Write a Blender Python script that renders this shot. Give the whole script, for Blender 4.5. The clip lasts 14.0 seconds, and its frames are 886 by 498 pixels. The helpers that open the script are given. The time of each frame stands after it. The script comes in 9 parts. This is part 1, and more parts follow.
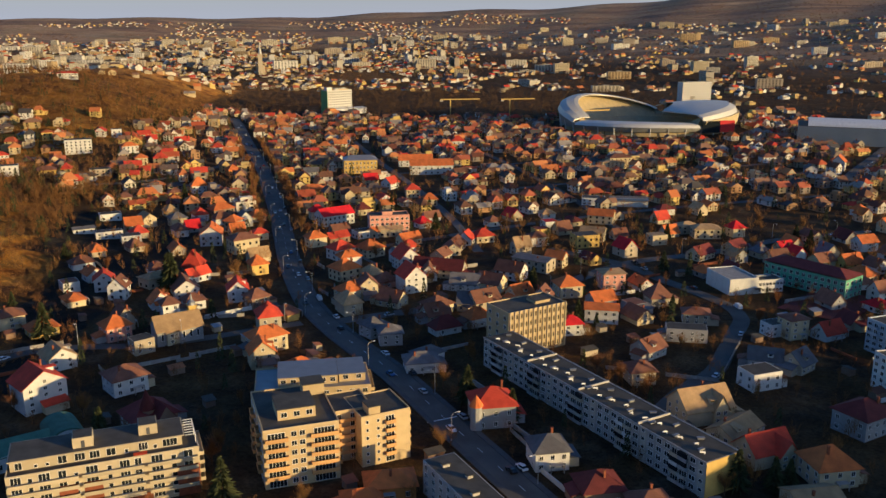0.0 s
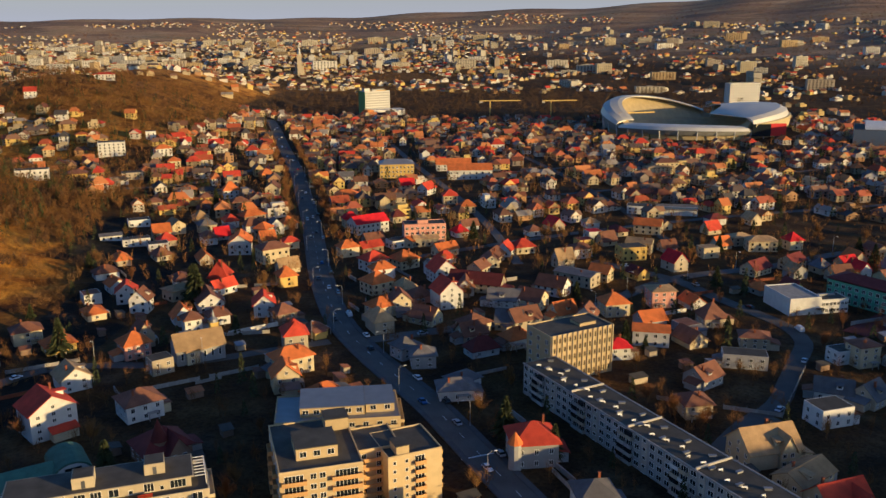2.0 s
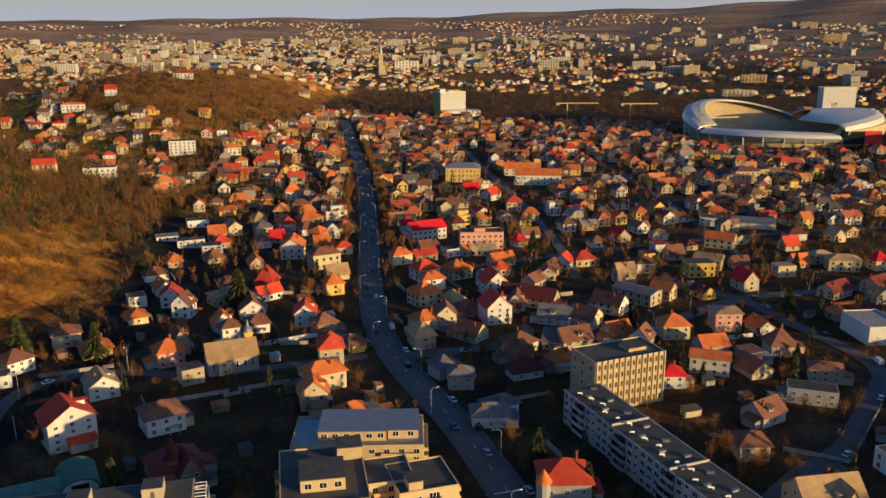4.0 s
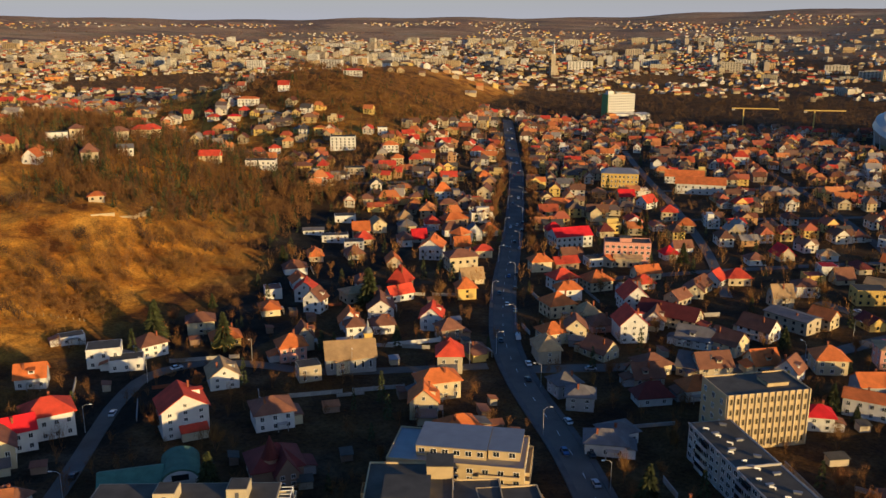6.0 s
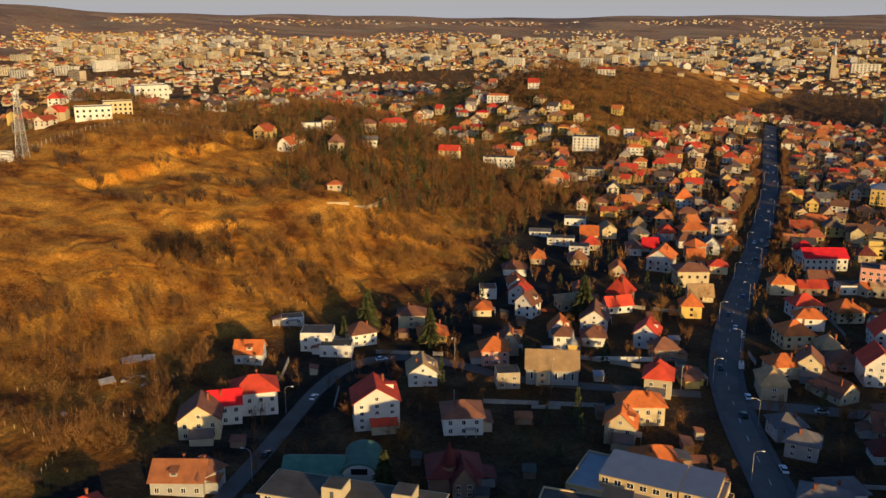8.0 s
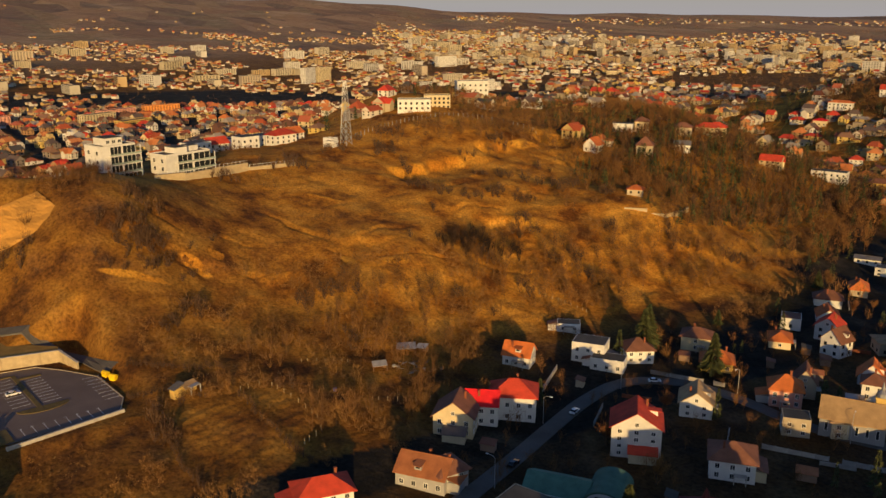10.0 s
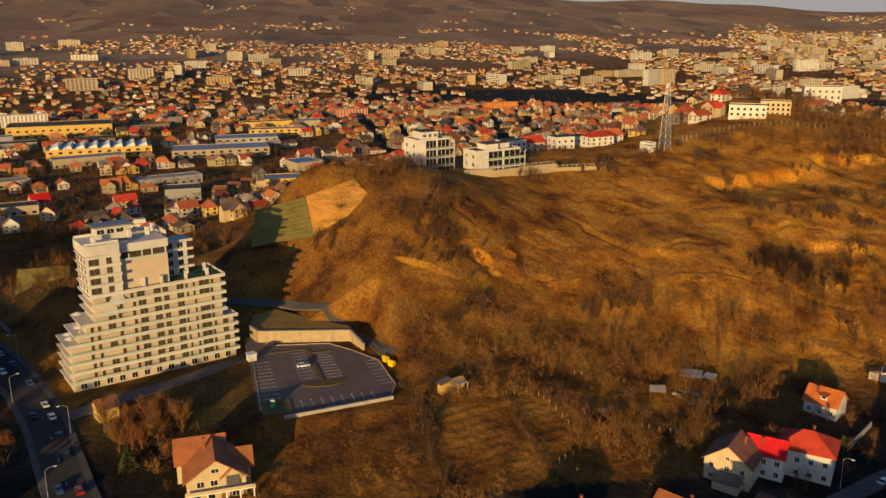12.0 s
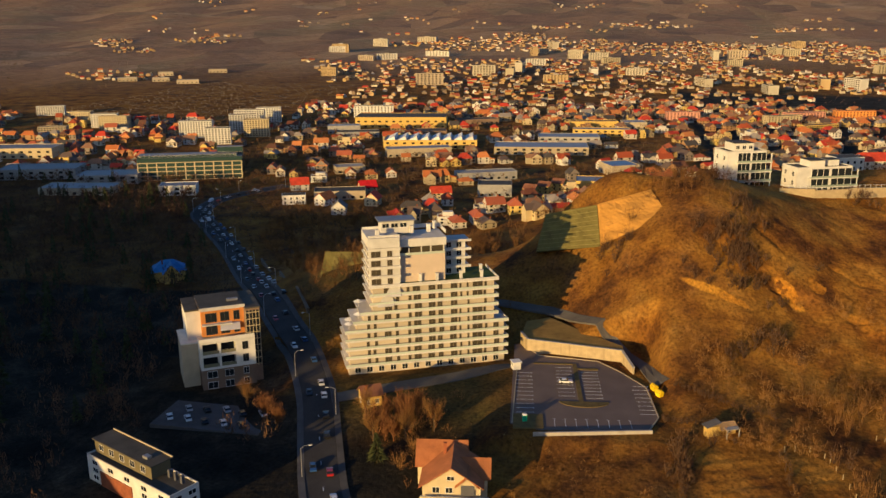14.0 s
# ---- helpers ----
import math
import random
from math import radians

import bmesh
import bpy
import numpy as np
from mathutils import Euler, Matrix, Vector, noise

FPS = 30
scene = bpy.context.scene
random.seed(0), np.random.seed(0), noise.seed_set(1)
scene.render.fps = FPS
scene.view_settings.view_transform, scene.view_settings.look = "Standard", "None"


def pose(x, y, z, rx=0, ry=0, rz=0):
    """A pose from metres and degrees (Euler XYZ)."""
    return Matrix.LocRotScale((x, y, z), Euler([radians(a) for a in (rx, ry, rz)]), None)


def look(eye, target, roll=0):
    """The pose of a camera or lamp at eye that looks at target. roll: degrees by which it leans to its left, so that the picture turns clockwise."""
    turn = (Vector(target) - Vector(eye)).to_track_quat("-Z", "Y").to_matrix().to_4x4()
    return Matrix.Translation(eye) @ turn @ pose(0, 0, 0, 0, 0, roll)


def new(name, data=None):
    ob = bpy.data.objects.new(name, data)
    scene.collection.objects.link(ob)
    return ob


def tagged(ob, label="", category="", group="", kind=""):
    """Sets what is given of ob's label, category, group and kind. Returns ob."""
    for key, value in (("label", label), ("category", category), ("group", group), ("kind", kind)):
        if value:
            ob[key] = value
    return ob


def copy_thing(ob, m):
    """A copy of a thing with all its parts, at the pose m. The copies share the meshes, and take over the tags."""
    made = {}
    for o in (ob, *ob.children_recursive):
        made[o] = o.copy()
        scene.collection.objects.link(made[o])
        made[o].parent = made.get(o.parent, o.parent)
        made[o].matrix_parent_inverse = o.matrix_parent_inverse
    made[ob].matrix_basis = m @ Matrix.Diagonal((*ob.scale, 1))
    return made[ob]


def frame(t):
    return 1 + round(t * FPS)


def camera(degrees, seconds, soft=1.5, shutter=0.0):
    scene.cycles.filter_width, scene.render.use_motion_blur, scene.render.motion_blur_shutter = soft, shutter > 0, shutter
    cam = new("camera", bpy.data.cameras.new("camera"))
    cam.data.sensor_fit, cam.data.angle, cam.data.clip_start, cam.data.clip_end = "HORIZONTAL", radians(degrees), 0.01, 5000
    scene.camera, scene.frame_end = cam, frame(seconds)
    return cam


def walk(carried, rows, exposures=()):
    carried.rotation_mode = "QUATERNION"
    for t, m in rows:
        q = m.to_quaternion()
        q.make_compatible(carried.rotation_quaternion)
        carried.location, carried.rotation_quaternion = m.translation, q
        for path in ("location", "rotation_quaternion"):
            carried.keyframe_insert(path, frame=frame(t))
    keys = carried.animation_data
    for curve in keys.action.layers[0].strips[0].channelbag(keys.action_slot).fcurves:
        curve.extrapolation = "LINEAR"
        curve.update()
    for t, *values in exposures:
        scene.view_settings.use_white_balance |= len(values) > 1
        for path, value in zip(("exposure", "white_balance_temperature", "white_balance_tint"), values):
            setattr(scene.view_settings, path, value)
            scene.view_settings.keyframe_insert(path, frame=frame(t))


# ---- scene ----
cam = camera(53.81, 14.0)


def at(x, y, z, yaw, pitch, roll):
    """A camera pose from its place, heading (to the left of +y), tilt and lean."""
    return pose(x, y, z, 0, 0, yaw) @ pose(0, 0, 0, 90 + pitch) @ pose(0, 0, 0, 0, 0, roll)


PATH = [
    (0.0, at(0.00, 0.00, 130.00, 0.000, -14.890, -0.014)),
    (0.5, at(0.12, 6.62, 129.63, 0.007, -14.854, -0.024)),
    (1.0, at(0.15, 12.25, 129.58, 0.221, -14.868, -0.107)),
    (1.5, at(0.21, 18.08, 129.88, 1.503, -14.887, -0.203)),
    (2.0, at(0.37, 24.46, 129.84, 2.613, -14.895, -0.190)),
    (2.5, at(2.53, 30.36, 129.97, 3.660, -14.879, -0.227)),
    (5.0, at(20.82, 51.85, 130.28, 13.218, -14.908, 0.064)),
    (5.5, at(23.49, 56.21, 129.94, 16.391, -14.895, 0.101)),
    (6.0, at(25.89, 60.63, 129.55, 19.683, -14.908, 0.096)),
    (6.5, at(28.17, 64.90, 129.28, 23.094, -14.931, 0.072)),
    (7.0, at(30.21, 69.48, 129.25, 26.699, -15.001, 0.016)),
    (7.5, at(31.84, 74.00, 129.16, 31.062, -15.032, -0.050)),
    (8.0, at(32.59, 78.75, 128.73, 36.598, -15.034, 0.068)),
    (10.5, at(31.32, 102.80, 127.36, 63.339, -15.083, -0.035)),
    (11.0, at(29.93, 108.11, 126.96, 69.116, -15.046, -0.126)),
    (11.5, at(27.49, 113.25, 126.50, 75.408, -15.035, -0.180)),
    (12.0, at(24.44, 117.66, 125.99, 80.365, -14.977, -0.225)),
    (12.5, at(21.60, 122.14, 125.75, 85.756, -14.924, -0.318)),
    (13.0, at(18.48, 126.63, 126.22, 91.316, -14.972, -0.345)),
    (13.5, at(15.07, 130.58, 126.44, 96.841, -14.952, -0.296)),
    (14.0, at(10.99, 134.39, 127.05, 102.406, -14.991, -0.328)),
]
walk(cam, PATH, ((0, 0.2, 5450, 9), (5, 0.16, 5780, 10), (8, 0.12, 6000, 10), (10.5, -0.16, 6550, 13), (12.5, -0.15, 6450, 12), (14, 0.10, 6350, 11)))

# ---------------------------------------------------------------- light
SUN_AZ, SUN_EL = 116.0, 7.3
sun_way = Vector((math.sin(radians(SUN_AZ)) * math.cos(radians(SUN_EL)), math.cos(radians(SUN_AZ)) * math.cos(radians(SUN_EL)), math.sin(radians(SUN_EL))))
sun_data = bpy.data.lights.new("sun", "SUN")
sun_data.energy, sun_data.angle, sun_data.color = 5.6, radians(0.6), (1.0, 0.65, 0.24)
new("sun", sun_data).matrix_world = look(sun_way * 900, (0, 0, 0))
world = bpy.data.worlds.new("sky")
scene.world = world
world.use_nodes = True
sky = world.node_tree.nodes.new("ShaderNodeTexSky")
sky.sky_type, sky.sun_disc = "NISHITA", False
sky.sun_elevation, sky.sun_rotation = radians(SUN_EL), radians(SUN_AZ)
sky.dust_density, sky.air_density, sky.ozone_density = 1.0, 1.0, 2.5
back = world.node_tree.nodes["Background"]
back.inputs["Strength"].default_value = 0.146
haze = world.node_tree.nodes.new("ShaderNodeHueSaturation")
haze.inputs["Saturation"].default_value, haze.inputs["Value"].default_value = 1.18, 1.05
haze.inputs["Hue"].default_value = 0.515
world.node_tree.links.new(sky.outputs["Color"], haze.inputs["Color"])
# pale haze low round the horizon
way = world.node_tree.nodes.new("ShaderNodeTexCoord")
split = world.node_tree.nodes.new("ShaderNodeSeparateXYZ")
low = world.node_tree.nodes.new("ShaderNodeMapRange")
low.inputs["From Min"].default_value, low.inputs["From Max"].default_value = 0.0, 0.10
low.inputs["To Min"].default_value, low.inputs["To Max"].default_value = 0.9, 0.0
pale = world.node_tree.nodes.new("ShaderNodeMix")
pale.data_type = "RGBA"
pale.inputs["B"].default_value = (2.95, 2.8, 2.9, 1)
world.node_tree.links.new(way.outputs["Generated"], split.inputs["Vector"])
world.node_tree.links.new(split.outputs["Z"], low.inputs["Value"])
world.node_tree.links.new(low.outputs["Result"], pale.inputs["Factor"])
world.node_tree.links.new(haze.outputs["Color"], pale.inputs["A"])
world.node_tree.links.new(pale.outputs["Result"], back.inputs["Color"])
scene.view_settings.exposure = 0.0

# ---------------------------------------------------------------- materials
MATS = {}


def surface(name, rgb, rough=0.85, spread=0.18, scale=0.6, fine=14.0, bump=0.15, jitter=0.12, metal=0.0, spec=0.3, island=False):
    """A paint, plaster, tile or earth: stains in the large, grain in the small, a fine relief, and a tone of its own for each object."""
    m = bpy.data.materials.new(name)
    m.use_nodes = True
    n, l = m.node_tree.nodes, m.node_tree.links
    p = n["Principled BSDF"]
    co = n.new("ShaderNodeTexCoord")
    big, small = n.new("ShaderNodeTexNoise"), n.new("ShaderNodeTexNoise")
    for tex, sc, de in ((big, scale, 4.0), (small, fine, 3.0)):
        tex.inputs["Scale"].default_value, tex.inputs["Detail"].default_value = sc, de
        l.new(co.outputs["Object"], tex.inputs["Vector"])
    mixed = n.new("ShaderNodeMath")
    mixed.operation = "MULTIPLY_ADD"
    l.new(small.outputs["Fac"], mixed.inputs[0])
    mixed.inputs[1].default_value = 0.5
    l.new(big.outputs["Fac"], mixed.inputs[2])
    if island:
        own = n.new("ShaderNodeNewGeometry").outputs["Random Per Island"]
    else:
        own = n.new("ShaderNodeObjectInfo").outputs["Random"]
    tone = n.new("ShaderNodeMapRange")
    l.new(own, tone.inputs["Value"])
    tone.inputs["To Min"].default_value, tone.inputs["To Max"].default_value = 1 - jitter, 1 + jitter
    wear = n.new("ShaderNodeMapRange")
    l.new(mixed.outputs[0], wear.inputs["Value"])
    wear.inputs["From Min"].default_value, wear.inputs["From Max"].default_value = 0.45, 1.05
    wear.inputs["To Min"].default_value, wear.inputs["To Max"].default_value = 1 - spread, 1 + spread
    both = n.new("ShaderNodeMath")
    both.operation = "MULTIPLY"
    l.new(tone.outputs[0], both.inputs[0]), l.new(wear.outputs[0], both.inputs[1])
    hsv = n.new("ShaderNodeHueSaturation")
    hsv.inputs["Color"].default_value = (*rgb, 1)
    l.new(both.outputs[0], hsv.inputs["Value"])
    l.new(hsv.outputs[0], p.inputs["Base Color"])
    p.inputs["Roughness"].default_value, p.inputs["Metallic"].default_value = rough, metal
    p.inputs["Specular IOR Level"].default_value = spec
    if bump:
        b = n.new("ShaderNodeBump")
        b.inputs["Strength"].default_value, b.inputs["Distance"].default_value = bump, 0.05
        l.new(small.outputs["Fac"], b.inputs["Height"])
        l.new(b.outputs[0], p.inputs["Normal"])
    MATS[name] = m
    return m


def palette(name, colours, rough=0.85, fine=2.0):
    """Many houses in one mesh: each takes one of the colours by its island."""
    m = surface(name, (0.5, 0.5, 0.5), rough, 0.15, 0.05, fine, 0.0, 0.12, island=True)
    n, l = m.node_tree.nodes, m.node_tree.links
    ramp = n.new("ShaderNodeValToRGB")
    ramp.color_ramp.interpolation = "CONSTANT"
    e = ramp.color_ramp.elements
    e[0].color, e[0].position = (*colours[0], 1), 0
    e.remove(e[1])
    for k, c in enumerate(colours[1:], 1):
        e.new(k / len(colours)).color = (*c, 1)
    geo = next(x for x in n if x.bl_idname == "ShaderNodeNewGeometry")
    l.new(geo.outputs["Random Per Island"], ramp.inputs["Fac"])
    hsv = next(x for x in n if x.bl_idname == "ShaderNodeHueSaturation")
    l.new(ramp.outputs[0], hsv.inputs["Color"])
    return m


def tiles(name, rgb, jitter=0.2):
    """Clay tile courses: rows across the slope with dark joints, weathered in patches."""
    m = surface(name, rgb, 0.8, 0.3, 0.35, 6.0, 0.0, jitter)
    n, l = m.node_tree.nodes, m.node_tree.links
    p = n["Principled BSDF"]
    co = next(x for x in n if x.bl_idname == "ShaderNodeTexCoord")
    rows = n.new("ShaderNodeTexWave")
    rows.bands_direction, rows.wave_profile = "Z", "SAW"
    rows.inputs["Scale"].default_value, rows.inputs["Distortion"].default_value = 1.4, 0.6
    l.new(co.outputs["Object"], rows.inputs["Vector"])
    b = n.new("ShaderNodeBump")
    b.inputs["Strength"].default_value, b.inputs["Distance"].default_value = 0.5, 0.06
    l.new(rows.outputs["Fac"], b.inputs["Height"])
    l.new(b.outputs[0], p.inputs["Normal"])
    return m


WALL = {k: surface("plaster_" + k, c, 0.9, 0.14, 0.4, 9, 0.1) for k, c in {
    "white": (0.62, 0.60, 0.56), "cream": (0.56, 0.46, 0.29), "yellow": (0.58, 0.39, 0.11), "beige": (0.42, 0.35, 0.25), "grey": (0.32, 0.31, 0.30),
    "pink": (0.62, 0.30, 0.22), "brown": (0.24, 0.16, 0.11), "green": (0.16, 0.42, 0.28), "orange": (0.62, 0.24, 0.06), "dark": (0.09, 0.09, 0.10)}.items()}
TILE = {k: tiles("tile_" + k, c) for k, c in {
    "red": (0.50, 0.055, 0.025), "orange": (0.56, 0.15, 0.035), "brown": (0.20, 0.085, 0.05), "crimson": (0.60, 0.015, 0.02),
    "rust": (0.36, 0.13, 0.05), "maroon": (0.15, 0.03, 0.025), "tan": (0.42, 0.27, 0.13), "grey": (0.14, 0.13, 0.13), "greentile": (0.10, 0.20, 0.135), "blue": (0.04, 0.20, 0.44)}.items()}
M_BUFF = surface("buff_stucco", (0.53, 0.40, 0.22), 0.9, 0.12, 0.4, 9, 0.1)
M_PALEBUFF = surface("pale_buff_stucco", (0.47, 0.39, 0.26), 0.9, 0.12, 0.4, 9, 0.1)
M_BITUMEN = surface("bitumen_roofing", (0.084, 0.075, 0.060), 0.85, 0.35, 0.25, 5, 0.2)
M_METAL = surface("zinc_sheet", (0.30, 0.30, 0.31), 0.55, 0.12, 0.3, 8, 0.05, metal=0.6)
M_CONCRETE = surface("concrete", (0.36, 0.33, 0.29), 0.9, 0.25, 0.5, 7, 0.25)
M_PANEL = surface("concrete_panel", (0.42, 0.39, 0.35), 0.9, 0.2, 0.3, 6, 0.15)
# Darker copy of the asphalt: the valley road's shade is put into its colour.
M_DARKROAD = surface("shaded_asphalt", (0.060, 0.057, 0.054), 0.92, 0.3, 0.12, 3, 0.2, spec=0.12)
M_ASPHALT = surface("asphalt", (0.135, 0.122, 0.106), 0.92, 0.3, 0.12, 3, 0.2, spec=0.15)
M_PAVING = surface("paving", (0.10, 0.095, 0.09), 0.9, 0.25, 0.3, 4, 0.2, spec=0.15)
M_LINE = surface("road_paint", (0.75, 0.75, 0.72), 0.7, 0.3, 1.0, 8, 0.0)
M_TRIM = surface("white_trim", (0.78, 0.76, 0.72), 0.6, 0.08, 0.5, 10, 0.0)
M_STEEL = surface("galvanised_steel", (0.45, 0.45, 0.45), 0.5, 0.1, 1, 10, 0.0, metal=0.5)
M_WOOD = surface("brown_wood", (0.22, 0.12, 0.06), 0.8, 0.3, 2, 12, 0.2)
M_BRICK = surface("red_brick_cladding", (0.24, 0.075, 0.035), 0.9, 0.3, 0.8, 9, 0.3)
M_SOLAR = surface("blue_metal_roofing", (0.10, 0.16, 0.28), 0.4, 0.15, 0.5, 6, 0.0, metal=0.3)
M_BARK = surface("bark", (0.10, 0.065, 0.04), 0.95, 0.3, 2, 10, 0.2)
M_TWIG = surface("bare_twigs", (0.24, 0.120, 0.034), 0.95, 0.45, 0.05, 1.5, 0.0, 0.35, island=True)
# Thorns and dark gardens, and shade put into the twigs of valley woods.
M_DARKTWIG = surface("dark_thorn_and_shade_twigs", (0.092, 0.050, 0.027), 0.95, 0.3, 0.1, 1.5, 0.0, 0.35, island=True)
M_SCRUB = surface("brown_scrub_twigs", (0.165, 0.078, 0.024), 0.95, 0.45, 0.05, 1.5, 0.0, 0.35, island=True)
M_GARDEN = surface("garden_twigs", (0.10, 0.055, 0.024), 0.95, 0.4, 0.05, 1.5, 0.0, 0.35, island=True)
M_RUST = surface("rusty_leaves", (0.21, 0.088, 0.03), 0.9, 0.3, 0.3, 2, 0.0, 0.3, island=True)
M_NEEDLE = surface("dark_needles", (0.048, 0.055, 0.018), 0.9, 0.3, 0.3, 2, 0.0, 0.35, island=True)
M_LAWN = surface("lawn", (0.07, 0.11, 0.03), 0.95, 0.3, 0.3, 5, 0.2)
M_GLASS = bpy.data.materials.new("window_glass")
M_GLASS.use_nodes = True
_p = M_GLASS.node_tree.nodes["Principled BSDF"]
_p.inputs["Base Color"].default_value, _p.inputs["Roughness"].default_value = (0.018, 0.022, 0.026, 1), 0.08
_p.inputs["Specular IOR Level"].default_value = 0.5


def car_paint(name, rgb):
    m = bpy.data.materials.new("car_paint_" + name)
    m.use_nodes = True
    p = m.node_tree.nodes["Principled BSDF"]
    p.inputs["Base Color"].default_value, p.inputs["Roughness"].default_value = (*rgb, 1), 0.3
    p.inputs["Coat Weight"].default_value = 0.6
    return m


PAINT = {k: car_paint(k, c) for k, c in {"white": (0.75, 0.75, 0.75), "silver": (0.42, 0.43, 0.45), "black": (0.015, 0.015, 0.017), "blue": (0.03, 0.09, 0.25), "red": (0.4, 0.02, 0.02)}.items()}
M_TYRE = surface("tyre_rubber", (0.02, 0.02, 0.02), 0.9, 0.1, 3, 20, 0.0)


def ground_material():
    """Dry winter land: straw, earth and scrub on the slopes, gardens darkened for shade in the town, ochre where the
    slope has slipped.
    """
    m = bpy.data.materials.new("winter_ground")
    m.use_nodes = True
    n, l = m.node_tree.nodes, m.node_tree.links
    p = n["Principled BSDF"]
    p.inputs["Roughness"].default_value, p.inputs["Specular IOR Level"].default_value = 0.95, 0.1
    co = n.new("ShaderNodeTexCoord")

    def tex(scale, detail=6.0, stretch=None):
        t = n.new("ShaderNodeTexNoise")
        t.inputs["Scale"].default_value, t.inputs["Detail"].default_value, t.inputs["Roughness"].default_value = scale, detail, 0.62
        l.new(co.outputs["Object"], t.inputs["Vector"])
        return t.outputs["Fac"]

    def ramp(src, stops):
        r = n.new("ShaderNodeValToRGB")
        e = r.color_ramp.elements
        e[0].position, e[0].color = stops[0][0], (*stops[0][1], 1)
        e[1].position, e[1].color = stops[-1][0], (*stops[-1][1], 1)
        for q, c in stops[1:-1]:
            e.new(q).color = (*c, 1)
        l.new(src, r.inputs["Fac"])
        return r.outputs["Color"]

    def cover(name):
        a = n.new("ShaderNodeAttribute")
        a.attribute_name = name
        return a.outputs["Fac"]

    def mix(f, a, b):
        x = n.new("ShaderNodeMix")
        x.data_type = "RGBA"
        l.new(f, x.inputs["Factor"]), l.new(a, x.inputs["A"]), l.new(b, x.inputs["B"])
        return x.outputs["Result"]

    def times(a, b):
        x = n.new("ShaderNodeMath")
        x.operation = "MULTIPLY"
        l.new(a, x.inputs[0]), l.new(b, x.inputs[1])
        return x.outputs[0]

    # near-black town earth: shade between the houses is partly put into this colour
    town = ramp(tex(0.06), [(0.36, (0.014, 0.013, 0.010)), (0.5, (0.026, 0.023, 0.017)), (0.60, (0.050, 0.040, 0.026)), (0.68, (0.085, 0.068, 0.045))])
    dry = ramp(tex(0.055, 10), [(0.36, (0.16, 0.056, 0.011)), (0.44, (0.38, 0.150, 0.020)), (0.53, (0.56, 0.245, 0.030)), (0.64, (0.69, 0.335, 0.050))])
    mottle = ramp(tex(0.9, 9), [(0.34, (0.42, 0.40, 0.38)), (0.50, (0.85, 0.84, 0.82)), (0.70, (1.25, 1.2, 1.1))])
    scar = ramp(tex(0.05, 8), [(0.38, (0.46, 0.18, 0.02)), (0.62, (0.68, 0.34, 0.045))])
    field = ramp(tex(0.0045, 8), [(0.38, (0.24, 0.16, 0.12)), (0.45, (0.46, 0.29, 0.19)), (0.50, (0.30, 0.17, 0.10)), (0.53, (0.58, 0.38, 0.24)), (0.57, (0.26, 0.19, 0.11)), (0.64, (0.58, 0.42, 0.28))])
    parcel = n.new("ShaderNodeTexVoronoi")
    lay = n.new("ShaderNodeMapping")
    lay.inputs["Rotation"].default_value, lay.inputs["Scale"].default_value = (0, 0, 0.5), (0.0032, 0.0085, 0.0)
    l.new(co.outputs["Object"], lay.inputs["Vector"]), l.new(lay.outputs["Vector"], parcel.inputs["Vector"])
    parcel.inputs["Scale"].default_value, parcel.inputs["Randomness"].default_value = 1.0, 0.9
    crop = ramp(parcel.outputs["Color"], [(0.2, (0.17, 0.12, 0.085)), (0.42, (0.50, 0.31, 0.15)), (0.55, (0.26, 0.15, 0.09)), (0.66, (0.62, 0.40, 0.20)), (0.8, (0.32, 0.24, 0.12))])
    part_of = n.new("ShaderNodeValue")
    part_of.outputs[0].default_value = 0.55
    field = mix(part_of.outputs[0], field, crop)
    green = ramp(tex(0.2), [(0.3, (0.055, 0.058, 0.018)), (0.7, (0.13, 0.10, 0.035))])
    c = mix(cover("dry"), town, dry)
    c = mix(cover("field"), c, field)
    c = mix(cover("lawn"), c, green)
    torn = n.new("ShaderNodeMapRange")
    l.new(tex(0.2, 7), torn.inputs["Value"])
    torn.inputs["From Min"].default_value, torn.inputs["From Max"].default_value = 0.38, 0.45
    whole = n.new("ShaderNodeMath")
    whole.operation, whole.use_clamp = "MULTIPLY_ADD", True
    over = n.new("ShaderNodeMath")
    over.operation = "SUBTRACT"
    l.new(cover("scar"), over.inputs[0])
    over.inputs[1].default_value = 1.0
    over.use_clamp = True
    l.new(cover("scar"), whole.inputs[0]), l.new(torn.outputs[0], whole.inputs[1]), l.new(over.outputs[0], whole.inputs[2])
    crisp = n.new("ShaderNodeMapRange")
    l.new(whole.outputs[0], crisp.inputs["Value"])
    crisp.inputs["From Min"].default_value, crisp.inputs["From Max"].default_value = 0.35, 0.55
    c = mix(crisp.outputs[0], c, scar)
    mul = n.new("ShaderNodeMix")
    mul.data_type, mul.blend_type = "RGBA", "MULTIPLY"
    mul.inputs["Factor"].default_value = 0.9
    l.new(c, mul.inputs["A"]), l.new(mottle, mul.inputs["B"])
    l.new(mul.outputs["Result"], p.inputs["Base Color"])
    b = n.new("ShaderNodeBump")
    b.inputs["Strength"].default_value, b.inputs["Distance"].default_value = 0.7, 1.1
    l.new(tex(0.25, 8), b.inputs["Height"])
    l.new(b.outputs[0], p.inputs["Normal"])
    return m


M_GROUND = ground_material()


